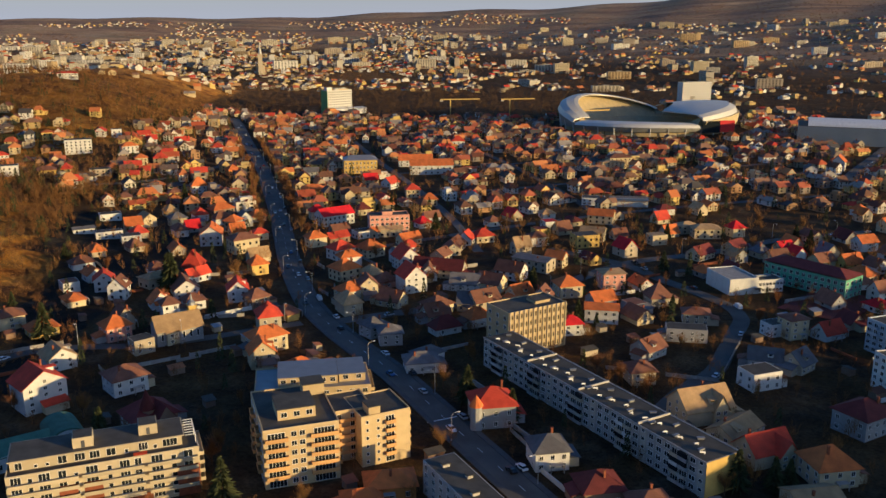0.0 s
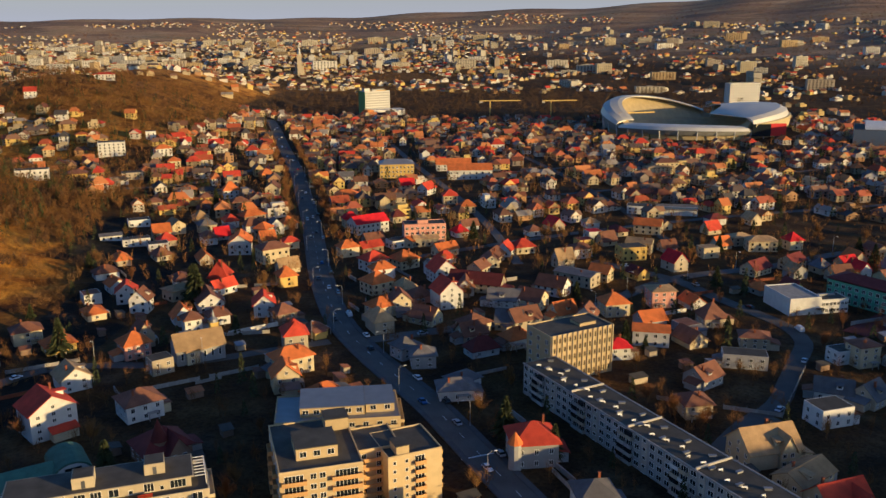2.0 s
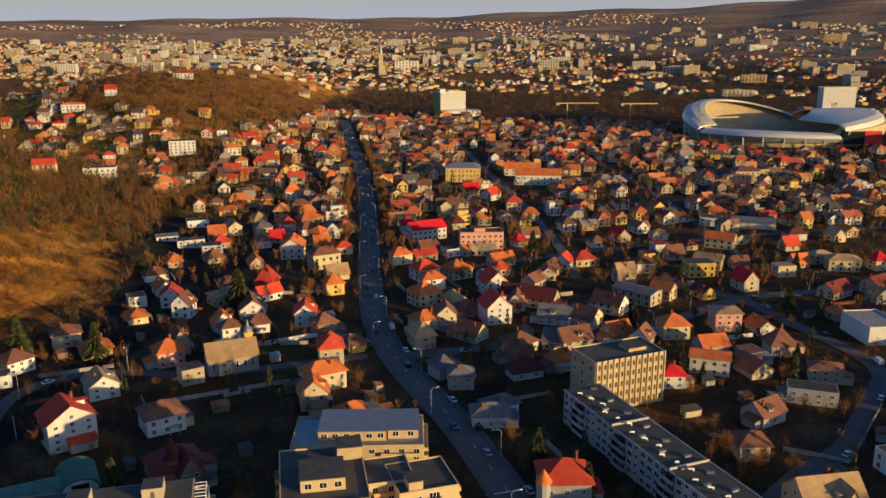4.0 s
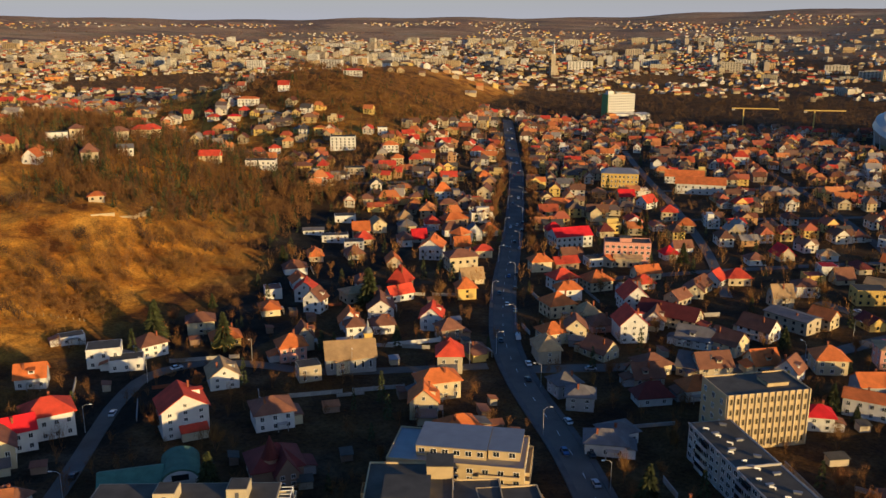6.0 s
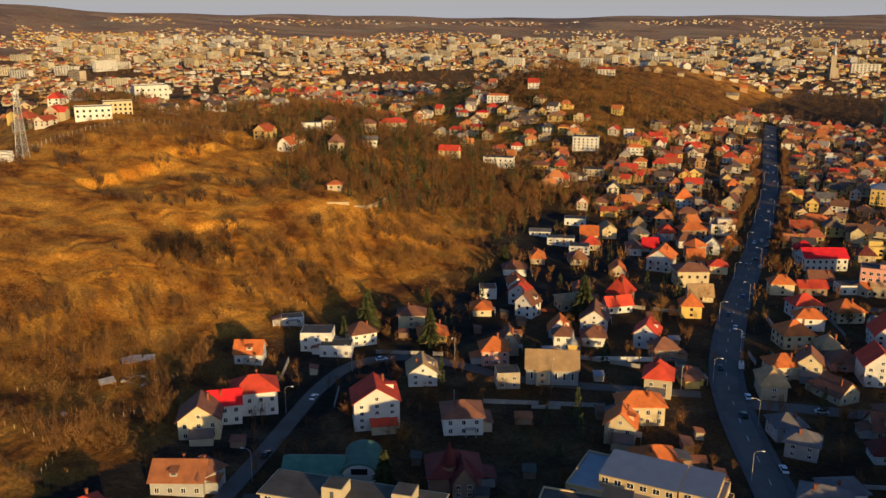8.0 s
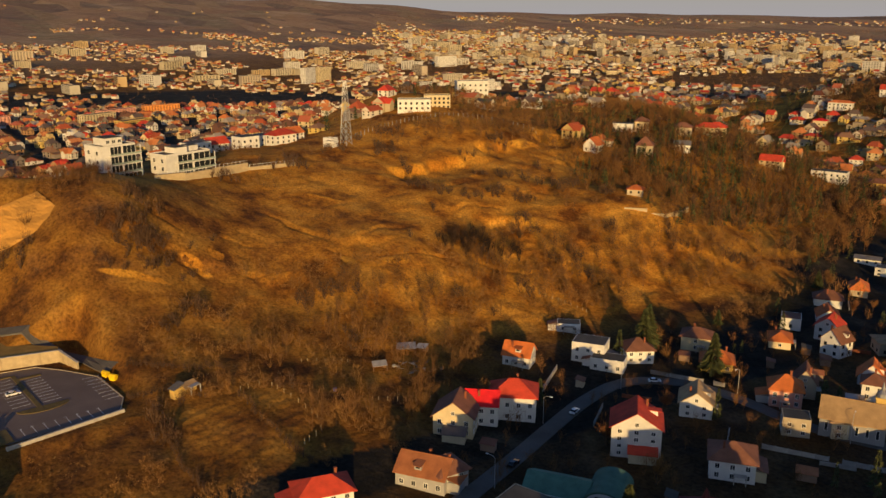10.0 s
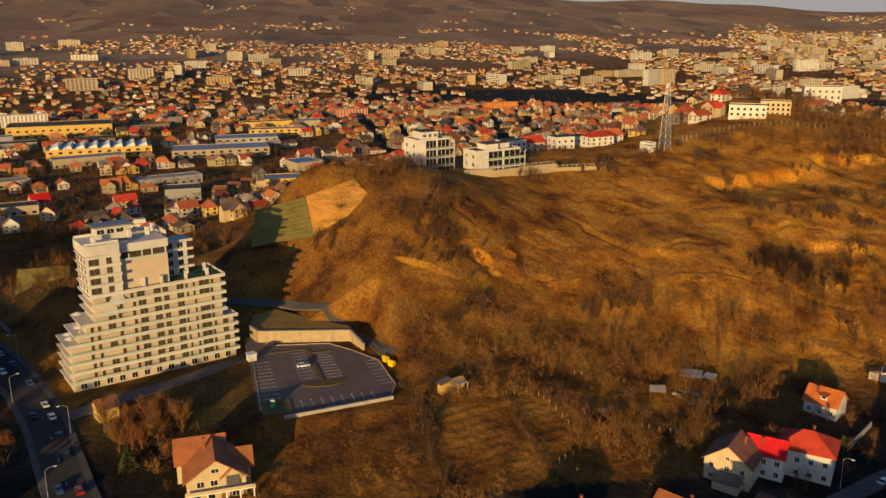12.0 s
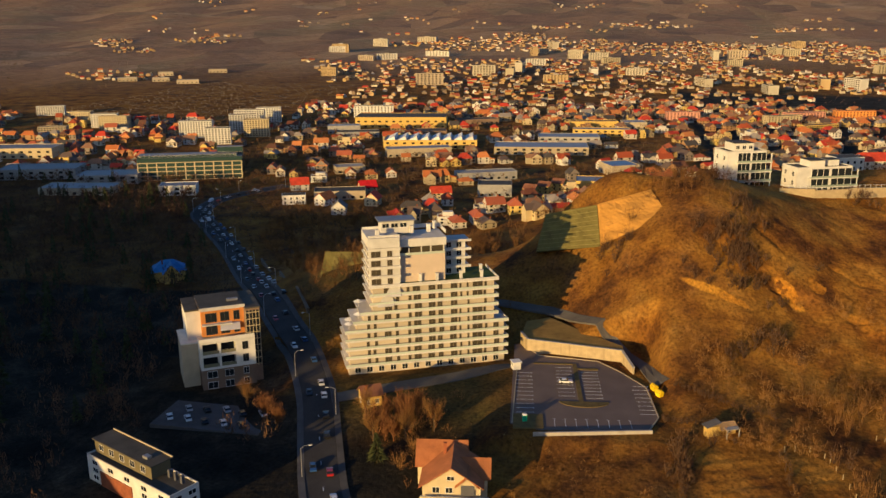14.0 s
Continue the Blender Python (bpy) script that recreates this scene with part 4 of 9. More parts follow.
def stepped_tower():
    """The terraced white tower at the foot of the hill: bands of balconies, stepping in as it rises."""
    root = thing("apartment_tower", -257.3, 70.3, 11.0, 115.7, "tall white stepped apartment tower with glazed balcony bands", "apartment tower")
    for q in (-20, 0, 20):
        taken(-257.3 - 8 + q * -0.43, 70.3 + q * 0.9 - 4, 15)
    beige, white = M_WARMWALL, WALL["white"]
    glass = surface("pale_glass_rail", (0.50, 0.56, 0.47), 0.3, 0.05, 1, 5, 0)
    part("ground_floor", boxes((-27, 1.5, -4, 27, 16, 3.2)), beige, root)
    window_row(root, (-26, 1.5, 0), (26, 1.5, 0), 0.5, 13, 1.8, 2.0)
    reach = {f: (-28, 28) for f in (1, 2, 3, 4)} | {5: (-25.2, 24.4), 6: (-22.8, 24.4), 7: (-19.6, 24.4), 8: (-19.6, 24.4), 9: (-19.6, 24.4)}
    rnd = random.Random(4)
    lower = {f: reach[max(1, f - 1)] for f in reach}
    for f, (u0, u1) in reach.items():
        z = 3.2 + (f - 1) * 3.0
        s0, s1 = lower[f]
        part("storey", boxes((u0 + 1.3, 1.6, z, u1 - 1.2, 15.5, z + 3.0)), beige, root)
        slab = part("balcony_slab", boxes((s0, 0, z - 0.32, s1, 16.2, z + 0.02)), white, root)
        part("parapet", boxes((s0, 0, z + 0.02, s1, 0.14, z + 0.22)), white, slab)
        part("side_parapet", boxes((s1 - 0.14, 0.14, z + 0.02, s1, 14, z + 0.55)), white, slab)
        part("rail", boxes((s0, 0.03, z + 0.22, s1, 0.09, z + 0.9)), glass, slab)
        for u, wide in ((-25.3, 1.6), (-20, 0.9), (-17.8, 0.9), (-13.5, 2.2), (-10.4, 1.0), (-6.2, 0.9), (-3.4, 2.4), (1.6, 2.2), (4.6, 1.6), (9.2, 2.2), (11.4, 0.6), (14.2, 0.6), (17.4, 3.4), (20.2, 0.8), (24, 1.8)):
            shift = rnd.choice((0, 0, 0, 0.3, -0.3))
            if u0 + 2.2 < u - wide / 2 and u + wide / 2 < u1 - 1.6 and rnd.random() < 0.95:
                part("window", window_mesh(wide, 2.0 if wide > 1 else 1.7, 1 if wide > 1 else 0, M_TAUPE, M_BROWNGLASS), None, root, "", (u + shift, 1.6, z + 0.3), 0)
        for v in (5, 11):
            part("window", window_mesh(1.3, 1.8, 1, M_TAUPE), None, root, "", (u1 - 1.2, v, z + 0.3), 90)
    top = 30.2
    part("terrace_slab", boxes((-19.6, 0, top - 0.3, 24.4, 16.2, top + 0.05)), white, root)
    part("roof_garden", boxes((-8.6, 0.4, top + 0.05, 24.0, 15.8, top + 0.22)), M_LAWN, root, "green planted terrace")
    part("parapet", boxes((-9, 0, top + 0.05, 24.4, 0.2, top + 0.9)), white, root)
    part("side_parapet", boxes((24.2, 0.2, top + 0.05, 24.4, 16, top + 0.9)), white, root)
    for u, v in ((-2.0, 3.0), (3.5, 2.2), (12.0, 3.2), (19.0, 2.4), (20.5, 9), (15, 12)):
        part("shaft", boxes((u - 0.45, v - 0.45, top, u + 0.45, v + 0.45, top + 2.8), (u - 0.6, v - 0.6, top + 2.8, u + 0.6, v + 0.6, top + 3.0)), white, root)
    for f in range(5):
        z = top + f * 3.1
        part("storey", boxes((-19.2, 1.7, z, -9, 14.5, z + 3.1)), white, root)
        slab = part("balcony_slab", boxes((-19.8, 0.3, z - 0.2, -9, 15, z + 0.1)), white, root)
        part("parapet", boxes((-19.8, 0.3, z + 0.1, -9, 0.44, z + 0.75)), white, slab)
        for u, wide in ((-17.0, 3.0), (-12.4, 1.6)):
            part("window", window_mesh(wide, 2.1, 1, M_TAUPE, M_BROWNGLASS), None, root, "", (u, 1.7, z + 0.6), 0)
        for v in (4, 8, 12):
            part("window", window_mesh(1.4, 1.6, 1, M_TAUPE, M_BROWNGLASS), None, root, "", (-19.2, v, z + 0.8), -90)
    part("blank_wall", boxes((-9, 3.4, top, 6.6, 14.5, top + 9.4)), surface("rosy_plaster", (0.55, 0.44, 0.34), 0.9, 0.06, 0.3, 8, 0.05), root, "large blank rosy plaster wall")
    part("glazed_lounge", boxes((-8.8, 4.6, top + 9.4, 6.4, 14.5, top + 12.3)), M_BROWNGLASS, root, "glazed top lounge")
    for u in (-9, -5.6, -1.4, 1.8, 6.2):
        part("mullion", boxes((u, 4.3, top + 9.4, u + 0.35, 4.6, top + 12.3)), white, root)
    part("lounge_rail", boxes((-9, 3.4, top + 9.4, 6.6, 3.5, top + 10.2)), glass, root)
    part("fascia", boxes((-9.2, 3.2, top + 12.3, 7.0, 15, top + 15.0)), white, root)
    part("fascia", boxes((-19.6, 0.6, top + 13.2, -9.2, 15, top + 16.4)), white, root)
    for u, v, f in ((-26.2, 4.0, 5), (-25.6, 8.5, 5), (-23.0, 4.5, 6), (-22.2, 9.0, 7)):
        z = 3.2 + (f - 1) * 3.0
        bm = bmesh.new()
        rod(bm, (u, v, z), (u, v, z + 2.4), 0.05, 5)
        rod(bm, (u, v, z + 2.0), (u, v, z + 2.7), 1.7, 8, 0.1)
        part("parasol", bm, M_TRIM, root, "white terrace parasol")
    for u0, z in ((-14.8, top - 3.4), (-17.2, top - 6.6)):
        bm = bmesh.new()
        low = [(u0, -0.4, z), (u0 + 5.6, -0.4, z), (u0 + 5.6, 2.0, z + 3.0), (u0 + 2.4, 2.0, z + 3.0)]
        solid(bm, low, [(p, q - 0.15, r + 0.12) for p, q, r in low])
        part("sunshade", bm, white, root, "sloping white sunshade")
    part("upper_roof", boxes((-19.4, 1.4, top + 15.5, -9.3, 14.8, top + 15.9)), white, root)
    for f in range(4):
        z = top + 3.0 + f * 3.0
        part("storey", boxes((7.5, 9, z - 3.0, 15.0, 15.5, z)), white, root)
        slab = part("balcony_slab", boxes((7.5, 7.2, z - 0.15, 16.6, 16, z + 0.1)), white, root)
        part("parapet", boxes((7.5, 7.2, z + 0.1, 16.6, 7.34, z + 0.7)), white, slab)
        for u in (9.2, 12.8):
            part("window", window_mesh(1.7, 1.8, 1), None, root, "", (u, 9, z - 2.4), 0)
    for r in ((-19.4, 1.5, -9, 1.7), (-19.4, 14.3, 7, 14.6), (7.0, 4.8, 7.2, 14.6)):
        part("roof_wall", boxes((r[0], r[1], top + 15.9, r[2], r[3], top + 17.2)), white, root)
    hut = part("roof_pavilion", boxes((-14, 8, top + 15.9, -3, 13.6, top + 20.2)), white, root)
    part("hut_roof", boxes((-15, 7, top + 20.2, -2.5, 14.2, top + 20.6)), M_METAL, hut)
    for u in (-12.5, -9.5, -6.5):
        part("window", window_mesh(2.2, 1.4, 1), None, root, "", (u, 8, top + 18), 0)
    for u, v in ((-16, 4), (-4, 7), (2, 8), (5, 12)):
        part("shaft", boxes((u - 0.6, v - 0.6, top + 15.9, u + 0.6, v + 0.6, top + 18.6)), white, root)


stepped_tower()

M_OCHRE = surface("ochre_balcony_paint", (0.60, 0.34, 0.13), 0.85, 0.12, 0.5, 8, 0.1)
# cream apartment house by the main road, with a lower wing
flats("apartment_house", -42.8, 229.2, 20.8, 27, 22.5, 18.8, 6, "cream six-storey apartment house with orange-fronted balconies", M_BUFF, (0, 0, 0, 0), 1.2, 1.3,
      tops=((-5.5, -8, 5, 2, 3.2), (4, 6, 10.2, 12, 3.4)), bmat=M_OCHRE,
      columns={0: ((0.17, 4.6, 2.1, 4, 6.2, 0), (0.40, 1.4, 1.4, 1, 0, 0), (0.51, 1.4, 1.4, 1, 0, 0), (0.80, 5.6, 2.1, 5, 7.6, 0)), 1: ((0.15, 1.6, 2.1, 1, 3.0, 0), (0.4, 1.4, 1.4, 1, 0, 0), (0.7, 2.6, 2.1, 2, 4.2, 0)),
               3: ((0.12, 1.4, 1.4, 1, 0, 0), (0.3, 3.4, 2.1, 3, 5.0, 0), (0.52, 1.4, 1.4, 1, 0, 0), (0.75, 3.4, 2.1, 3, 5.0, 0), (0.93, 1.2, 1.4, 1, 0, 0))})
flats("apartment_house", -19.6, 235.6, 15, 15, 20.5, 26, 6, "cream apartment wing with small balconies above the road", M_BUFF, (0, 0, 0, 0), 1.1, 1.3,
      tops=((-5, -7, -1.5, -2, 2.6),), bmat=M_OCHRE,
      columns={0: ((0.12, 0.7, 0.9, 0, 0, 0), (0.34, 0.7, 0.9, 0, 0, 0), (0.58, 2.6, 2.1, 2, 3.0, 0)), 1: ((0.25, 2.4, 2.1, 2, 3.2, 0), (0.6, 1.4, 1.4, 1, 0, 0), (0.85, 2.0, 2.1, 1, 2.8, 0))})
flats("apartment_house", -43, 267, 37, 19, 15.2, 10, 4, "cream apartment house with a set-back top floor", M_BUFF, (9, 4, 0, 4), 1.5, 1.4, roof=M_METAL,
      tops=((-11, -6, 8, 8, 2.9), (8.5, -5, 17, 8.5, 2.6)), balconies=((0, 0.68, 0.97), (1, 0.1, 0.9)))
# white and brick terrace block
WHITEB = flats("apartment_house", -90, 210.8, 47, 15, 18.6, 21.1, 5, "white apartment house with long balconies and brick-clad bays", M_PALEBUFF, (0, 0, 0, 3), 2.2, 1.8, bmat=M_PALEBUFF, roof=M_BITUMEN,
      balconies=((0, 0.01, 0.36), (0, 0.38, 0.70), (0, 0.72, 0.99), (1, 0.06, 0.94)),
      columns={0: ((0.05, 2.4, 2.0, 2, 0, 0), (0.12, 1.0, 1.2, 0, 0, 0), (0.19, 2.6, 2.0, 2, 0, 0), (0.28, 1.8, 2.0, 1, 0, 0), (0.35, 0.9, 0.8, 0, 0, 0), (0.43, 2.8, 2.0, 2, 0, 0), (0.52, 1.0, 1.2, 0, 0, 0), (0.60, 2.4, 2.0, 2, 0, 0), (0.67, 1.6, 2.0, 1, 0, 0), (0.77, 2.8, 2.0, 2, 0, 0), (0.86, 1.2, 1.2, 0, 0, 0), (0.94, 2.2, 2.0, 1, 0, 0)),
               1: ((0.2, 2.2, 2.0, 1, 0, 0), (0.55, 2.8, 2.0, 2, 0, 0), (0.85, 1.2, 1.2, 0, 0, 0))})
WB_H = 18.6 - level(-90, 210.8)
part("top_storey", boxes((-22.5, -4.2, WB_H, 19.5, 6.2, WB_H + 2.9)), M_PALEBUFF, WHITEB)
part("top_roof", boxes((-23.0, -5.0, WB_H + 2.9, 20.2, 6.8, WB_H + 3.15)), M_PALEBUFF, WHITEB)
part("roof_felt", boxes((-22.7, -4.7, WB_H + 3.15, 19.9, 6.5, WB_H + 3.2)), M_BITUMEN, WHITEB)
for u, cw, ch, cb in ((-20.5, 1.6, 1.9, 1), (-16.5, 0.8, 0.8, 0), (-13.8, 0.8, 0.8, 0), (-10.2, 2.0, 2.1, 1), (-6.0, 2.4, 2.0, 2), (-2.4, 2.4, 2.0, 2), (1.6, 2.2, 2.0, 1), (5.4, 0.9, 1.0, 0), (9.6, 2.2, 2.1, 2), (12.6, 0.8, 1.0, 0), (16.4, 3.6, 2.0, 3)):
    part("window", window_mesh(cw, ch, cb), None, WHITEB, "", (u, -4.2, WB_H + 0.35), 0)
for u0, u1, v0, v1 in ((-7.5, -2.5, -3, 2.4), (8.8, 13.6, -1.4, 4)):
    hut = part("roof_hut", boxes((u0, v0, WB_H + 3.2, u1, v1, WB_H + 6.0)), M_PALEBUFF, WHITEB)
    part("hut_roof", boxes((u0 + 0.2, v0 + 0.2, WB_H + 6.0, u1 - 0.2, v1 - 0.2, WB_H + 6.08)), M_BITUMEN, hut)
    part("hut_door", boxes(((u0 + u1) / 2 - 0.45, v0 - 0.05, WB_H + 3.25, (u0 + u1) / 2 + 0.45, v0 + 0.02, WB_H + 5.2)), WALL["dark"], hut)
part("awning", boxes((7.0, -6.4, WB_H - 1.1, 10.4, -6.3, WB_H + 0.9), (7.0, -7.6, WB_H + 0.75, 10.4, -6.3, WB_H + 0.85)), surface("orange_red_awning", (0.62, 0.07, 0.02), 0.8), WHITEB, "orange-red canvas awning")
for k in range(7):
    part("pergola_slat", boxes((20.4 + 0.0 * k, -4.6 + k * 1.6, WB_H + 2.7, 23.0, -4.4 + k * 1.6, WB_H + 2.85)), M_TRIM, WHITEB)
part("pergola_beam", boxes((22.9, -4.8, WB_H + 2.5, 23.1, 5.6, WB_H + 2.7)), M_TRIM, WHITEB)
for v in (-4.6, 0.4, 5.3):
    part("pergola_post", boxes((22.9, v, WB_H, 23.1, v + 0.2, WB_H + 2.5)), M_TRIM, WHITEB)
flats("apartment_house", -28.5, 236.5, 12, 13, 20.8, 22, 6, "cream stair wing joining two apartment houses", M_BUFF, (3, 0, 0, 0), 1.2, 1.4, balconies=((0, 0.1, 0.9),), bmat=M_OCHRE)
flats("apartment_slab", 10.3, 192, 50, 9.5, 15, -62.7, 4, "grey slab of flats with dark felt roof by the road", M_PANEL, (12, 2, 0, 2), 1.4, 1.4, parapet=False, tops=((-20, -2, -18.5, 0, 0.9), (-12, 1, -10.5, 2.5, 0.9), (-4, -2, -2.5, 0, 0.9)))
for u0, u1, z0, z1 in ((-23, -15.5, -2, 5.5), (-5.5, -1, -2, 8.8), (-11.5, -7, 3, 8.8), (17.5, 23.4, -2, 8.8), (4, 11, -2, 2.8)):
    part("brick_bay", boxes((u0, -7.62, z0, u1, -7.52, z1)), M_BRICK, WHITEB)
# long slab of flats
SLAB = flats("apartment_slab", 48, 259.5, 109, 12.6, 15.6, -59.8, 5, "long grey panel-built slab of flats with bitumen roof", M_PANEL, (0, 2, 0, 2), 1.5, 1.4, 1, base=2.0, parapet=False)
part("end_wall", boxes((54.5, -6.3, -4, 54.62, 6.3, 13.6)), WALL["yellow"], SLAB, "yellow insulated end wall")
part("eaves", boxes((-54.7, -6.6, 13.25, 54.7, -6.3, 13.75), (-54.7, 6.3, 13.25, 54.7, 6.6, 13.75)), M_CONCRETE, SLAB)
M_BAND = surface("buff_panel_band", (0.47, 0.42, 0.34), 0.9, 0.2, 0.3, 6, 0.15)
rnd = random.Random(77)
parapet_mats = [WALL["grey"], M_PANEL, WALL["white"], WALL["beige"], M_BAND]
front = {m.name: mesh_of("balcony", boxes((-1.55, -1.0, -0.14, 1.55, 0.0, 0.02), (-1.55, -1.0, 0.02, 1.55, -0.9, 1.0), (-1.55, -0.9, 0.02, -1.47, 0, 1.0), (1.47, -0.9, 0.02, 1.55, 0, 1.0)), m) for m in parapet_mats}
glazing = mesh_of("balcony_glazing", boxes((-1.5, -0.97, 1.0, 1.5, -0.92, 2.3), (-1.5, -0.97, 2.3, 1.5, -0.02, 2.36)), M_GLASS)
for k in range(34):
    u = -54.5 + (k + 0.5) * 109 / 34
    loggia = k % 7 in (2, 3)
    if k % 7 == 5:
        part("stair_strip", boxes((u - 1.2, -6.42, -2, u + 1.2, -6.31, 13.2)), M_BAND, SLAB)
    for f in range(5):
        z = 0.35 + f * 2.6
        if loggia:
            part("loggia_door", window_mesh(2.6, 1.9, 2), None, SLAB, "", (u, -6.3, z + 0.1), 0)
            part("balcony", front[parapet_mats[rnd.randrange(5)].name], None, SLAB, "", (u, -6.3, z), 0)
            if rnd.random() < 0.45:
                part("balcony_glazing", glazing, None, SLAB, "", (u, -6.3, z), 0)
        elif k % 7 == 5:
            part("window", window_mesh(1.2, 0.9, 0), None, SLAB, "", (u, -6.42, z + 1.6), 0)
        else:
            part("window", window_mesh(rnd.choice((1.8, 2.0)), 1.45, 1), None, SLAB, "", (u, -6.3, z + 0.75), 0)
for k in range(16):
    part("panel_joint", boxes((-54.5 + k * 109 / 17 + 6.35, -6.33, -2, -54.5 + k * 109 / 17 + 6.47, -6.3, 13.2)), M_CONCRETE, SLAB)
stackm = bmesh.new()
box(stackm, -0.9, -0.35, 0, 0.9, 0.35, 0.55), box(stackm, -1.1, -0.5, 0.55, 1.1, 0.5, 0.68)
stackm = mesh_of("roof_vent", stackm, M_METAL)
pipe = bmesh.new()
rod(pipe, (0, 0, 0), (0, 0, 0.7), 0.22, 8), rod(pipe, (0, 0, 0.65), (0, -1.6, 0.95), 0.24, 8)
pipe = mesh_of("vent_pipe", pipe, M_TRIM)
for k in range(22):
    part("roof_vent", stackm, None, SLAB, "", (-51 + k * 4.75, 2.4 * (-1) ** k, 13.6), 90 if k % 4 else 60)
    part("vent_pipe", pipe, None, SLAB, "", (-49 + k * 4.75, -3.2 + 1.2 * (k % 3), 13.6), rnd.uniform(-20, 20))
for u in (-27, 0.5, 28):
    part("fire_wall", boxes((u - 0.2, -6.3, 13.6, u + 0.2, 6.3, 14.3)), M_PANEL, SLAB)
# finned office building
OFFICE = flats("office_building", 32.7, 324, 27.5, 15, 22, 30.7, 5, "yellowish office building with tall cream concrete fins", M_BUFF, (0, 4, 0, 3), 1.4, 1.5, category="office",
               tops=((2, -3, 9, 3, 1.2),))
for k in range(13):
    u = -13.2 + k * 2.2
    part("fin", boxes((u - 0.12, -8.0, 1, u + 0.12, -7.5, 18.2)), WALL["cream"], OFFICE)
    if k < 12:
        for f in range(5):
            part("window", window_mesh(0.8, 1.8, 0, M_BUFF, M_BROWNGLASS), None, OFFICE, "", (u + 1.1, -7.5, 1.4 + f * 3.4), 0)
# white school and green school
SCHOOL = flats("school_building", 139, 402, 15, 21, 11, 13.6, 1, "white school hall with a lower wing of two window rows", WALL["white"], (0, 0, 0, 0), 1.8, 1.5, category="school", roof=M_CONCRETE)
taken(152, 400, 9)
part("wing", boxes((7.5, -10.2, -2, 21, -0.5, 6.0)), WALL["white"], SCHOOL)
part("wing_roof", boxes((7.6, -9.8, 6.0, 20.7, -0.8, 6.15)), M_BITUMEN, SCHOOL)
part("wing_parapet", boxes((7.5, -10.2, 6.0, 21, -9.95, 6.5), (20.75, -9.95, 6.0, 21, -0.5, 6.5)), WALL["white"], SCHOOL)
for z in (0.8, 3.7):
    window_row(SCHOOL, (7.8, -10.2, 0), (20.8, -10.2, 0), z, 7, 1.3, 1.3)
    window_row(SCHOOL, (21, -10, 0), (21, -1, 0), z, 4, 1.3, 1.3)
part("porch", boxes((5.2, -12.4, 2.6, 8.6, -10.25, 2.9)), M_BITUMEN, SCHOOL)
part("skylight", boxes((10, -4.5, 6.15, 18, -3.2, 7.0)), M_METAL, SCHOOL)
GREEN = flats("school_building", 178, 404, 42, 15, 13, -53, 3, "mint green school block with maroon roof", WALL["green"], (13, 4, 0, 4), 1.6, 1.6, category="school", parapet=False)
bm = bmesh.new()
hip_roof(bm, 42, 15, 10.5, 2.6, 0.5)
part("pitched_roof", bm, TILE["maroon"], GREEN)
# pink flats, yellow hall, long hall with orange roof
flats("apartment_house", -33, 515, 24, 11, 15, 12, 4, "salmon pink block of flats with loggias", WALL["pink"], (8, 2, 0, 2), 1.5, 1.3, tops=((-4, -3, 2, 2, 2.2),))
YEL = flats("villa_block", -71, 740, 28, 18, 13, 10, 3, "bright yellow public building with grey roof", WALL["yellow"], (9, 5, 0, 4), 1.2, 1.6, category="building", parapet=False)
bm = bmesh.new()
hip_roof(bm, 28, 18, 11.5, 3.2, 0.5, ridge=16)
part("pitched_roof", bm, M_METAL, YEL)
house(-10, 735, 36, 16, 8, 4, 5, "gable", "white", "orange", 2, "long white building with orange tiled roof", 0.8)
house(130, 601, 26, 12, 4, 2.2, -8, "gable", "white", "grey", 1, "low hall with pale blue sheet roof", 0)
flats("shed_hall", 131, 601, 25, 11, 7.5, -8, 1, "pale blue sheet-metal hall", M_SOLAR, (0, 0, 0, 0), category="hall", parapet=False, roof=M_METAL)


def hotel():
    """The white slab hotel with its green end wall and low podium."""
    root = flats("hotel", -150, 1244, 38, 20, 31, 34, 9, "white grid-fronted slab hotel with green end wall", WALL["white"], (13, 0, 0, 0), 1.3, 1.35, 0, category="hotel", tops=((-17, -4, -9, 4, 4), (-4, -3, 14, 3, 2.5)), base=0, joined=True)
    part("end_wall", boxes((-19.3, -10, -2, -19.02, 10, 30.5)), surface("leaf_green_render", (0.20, 0.36, 0.13), 0.9, 0.12, 0.3, 6, 0.1), root, "green end wall")
    part("podium", boxes((-14, -26, -2, 34, -10.1, 7)), WALL["white"], root)
    part("podium_annex", boxes((-24, -26, -2, -14.1, -12, 7.5)), WALL["orange"], root)


hotel()


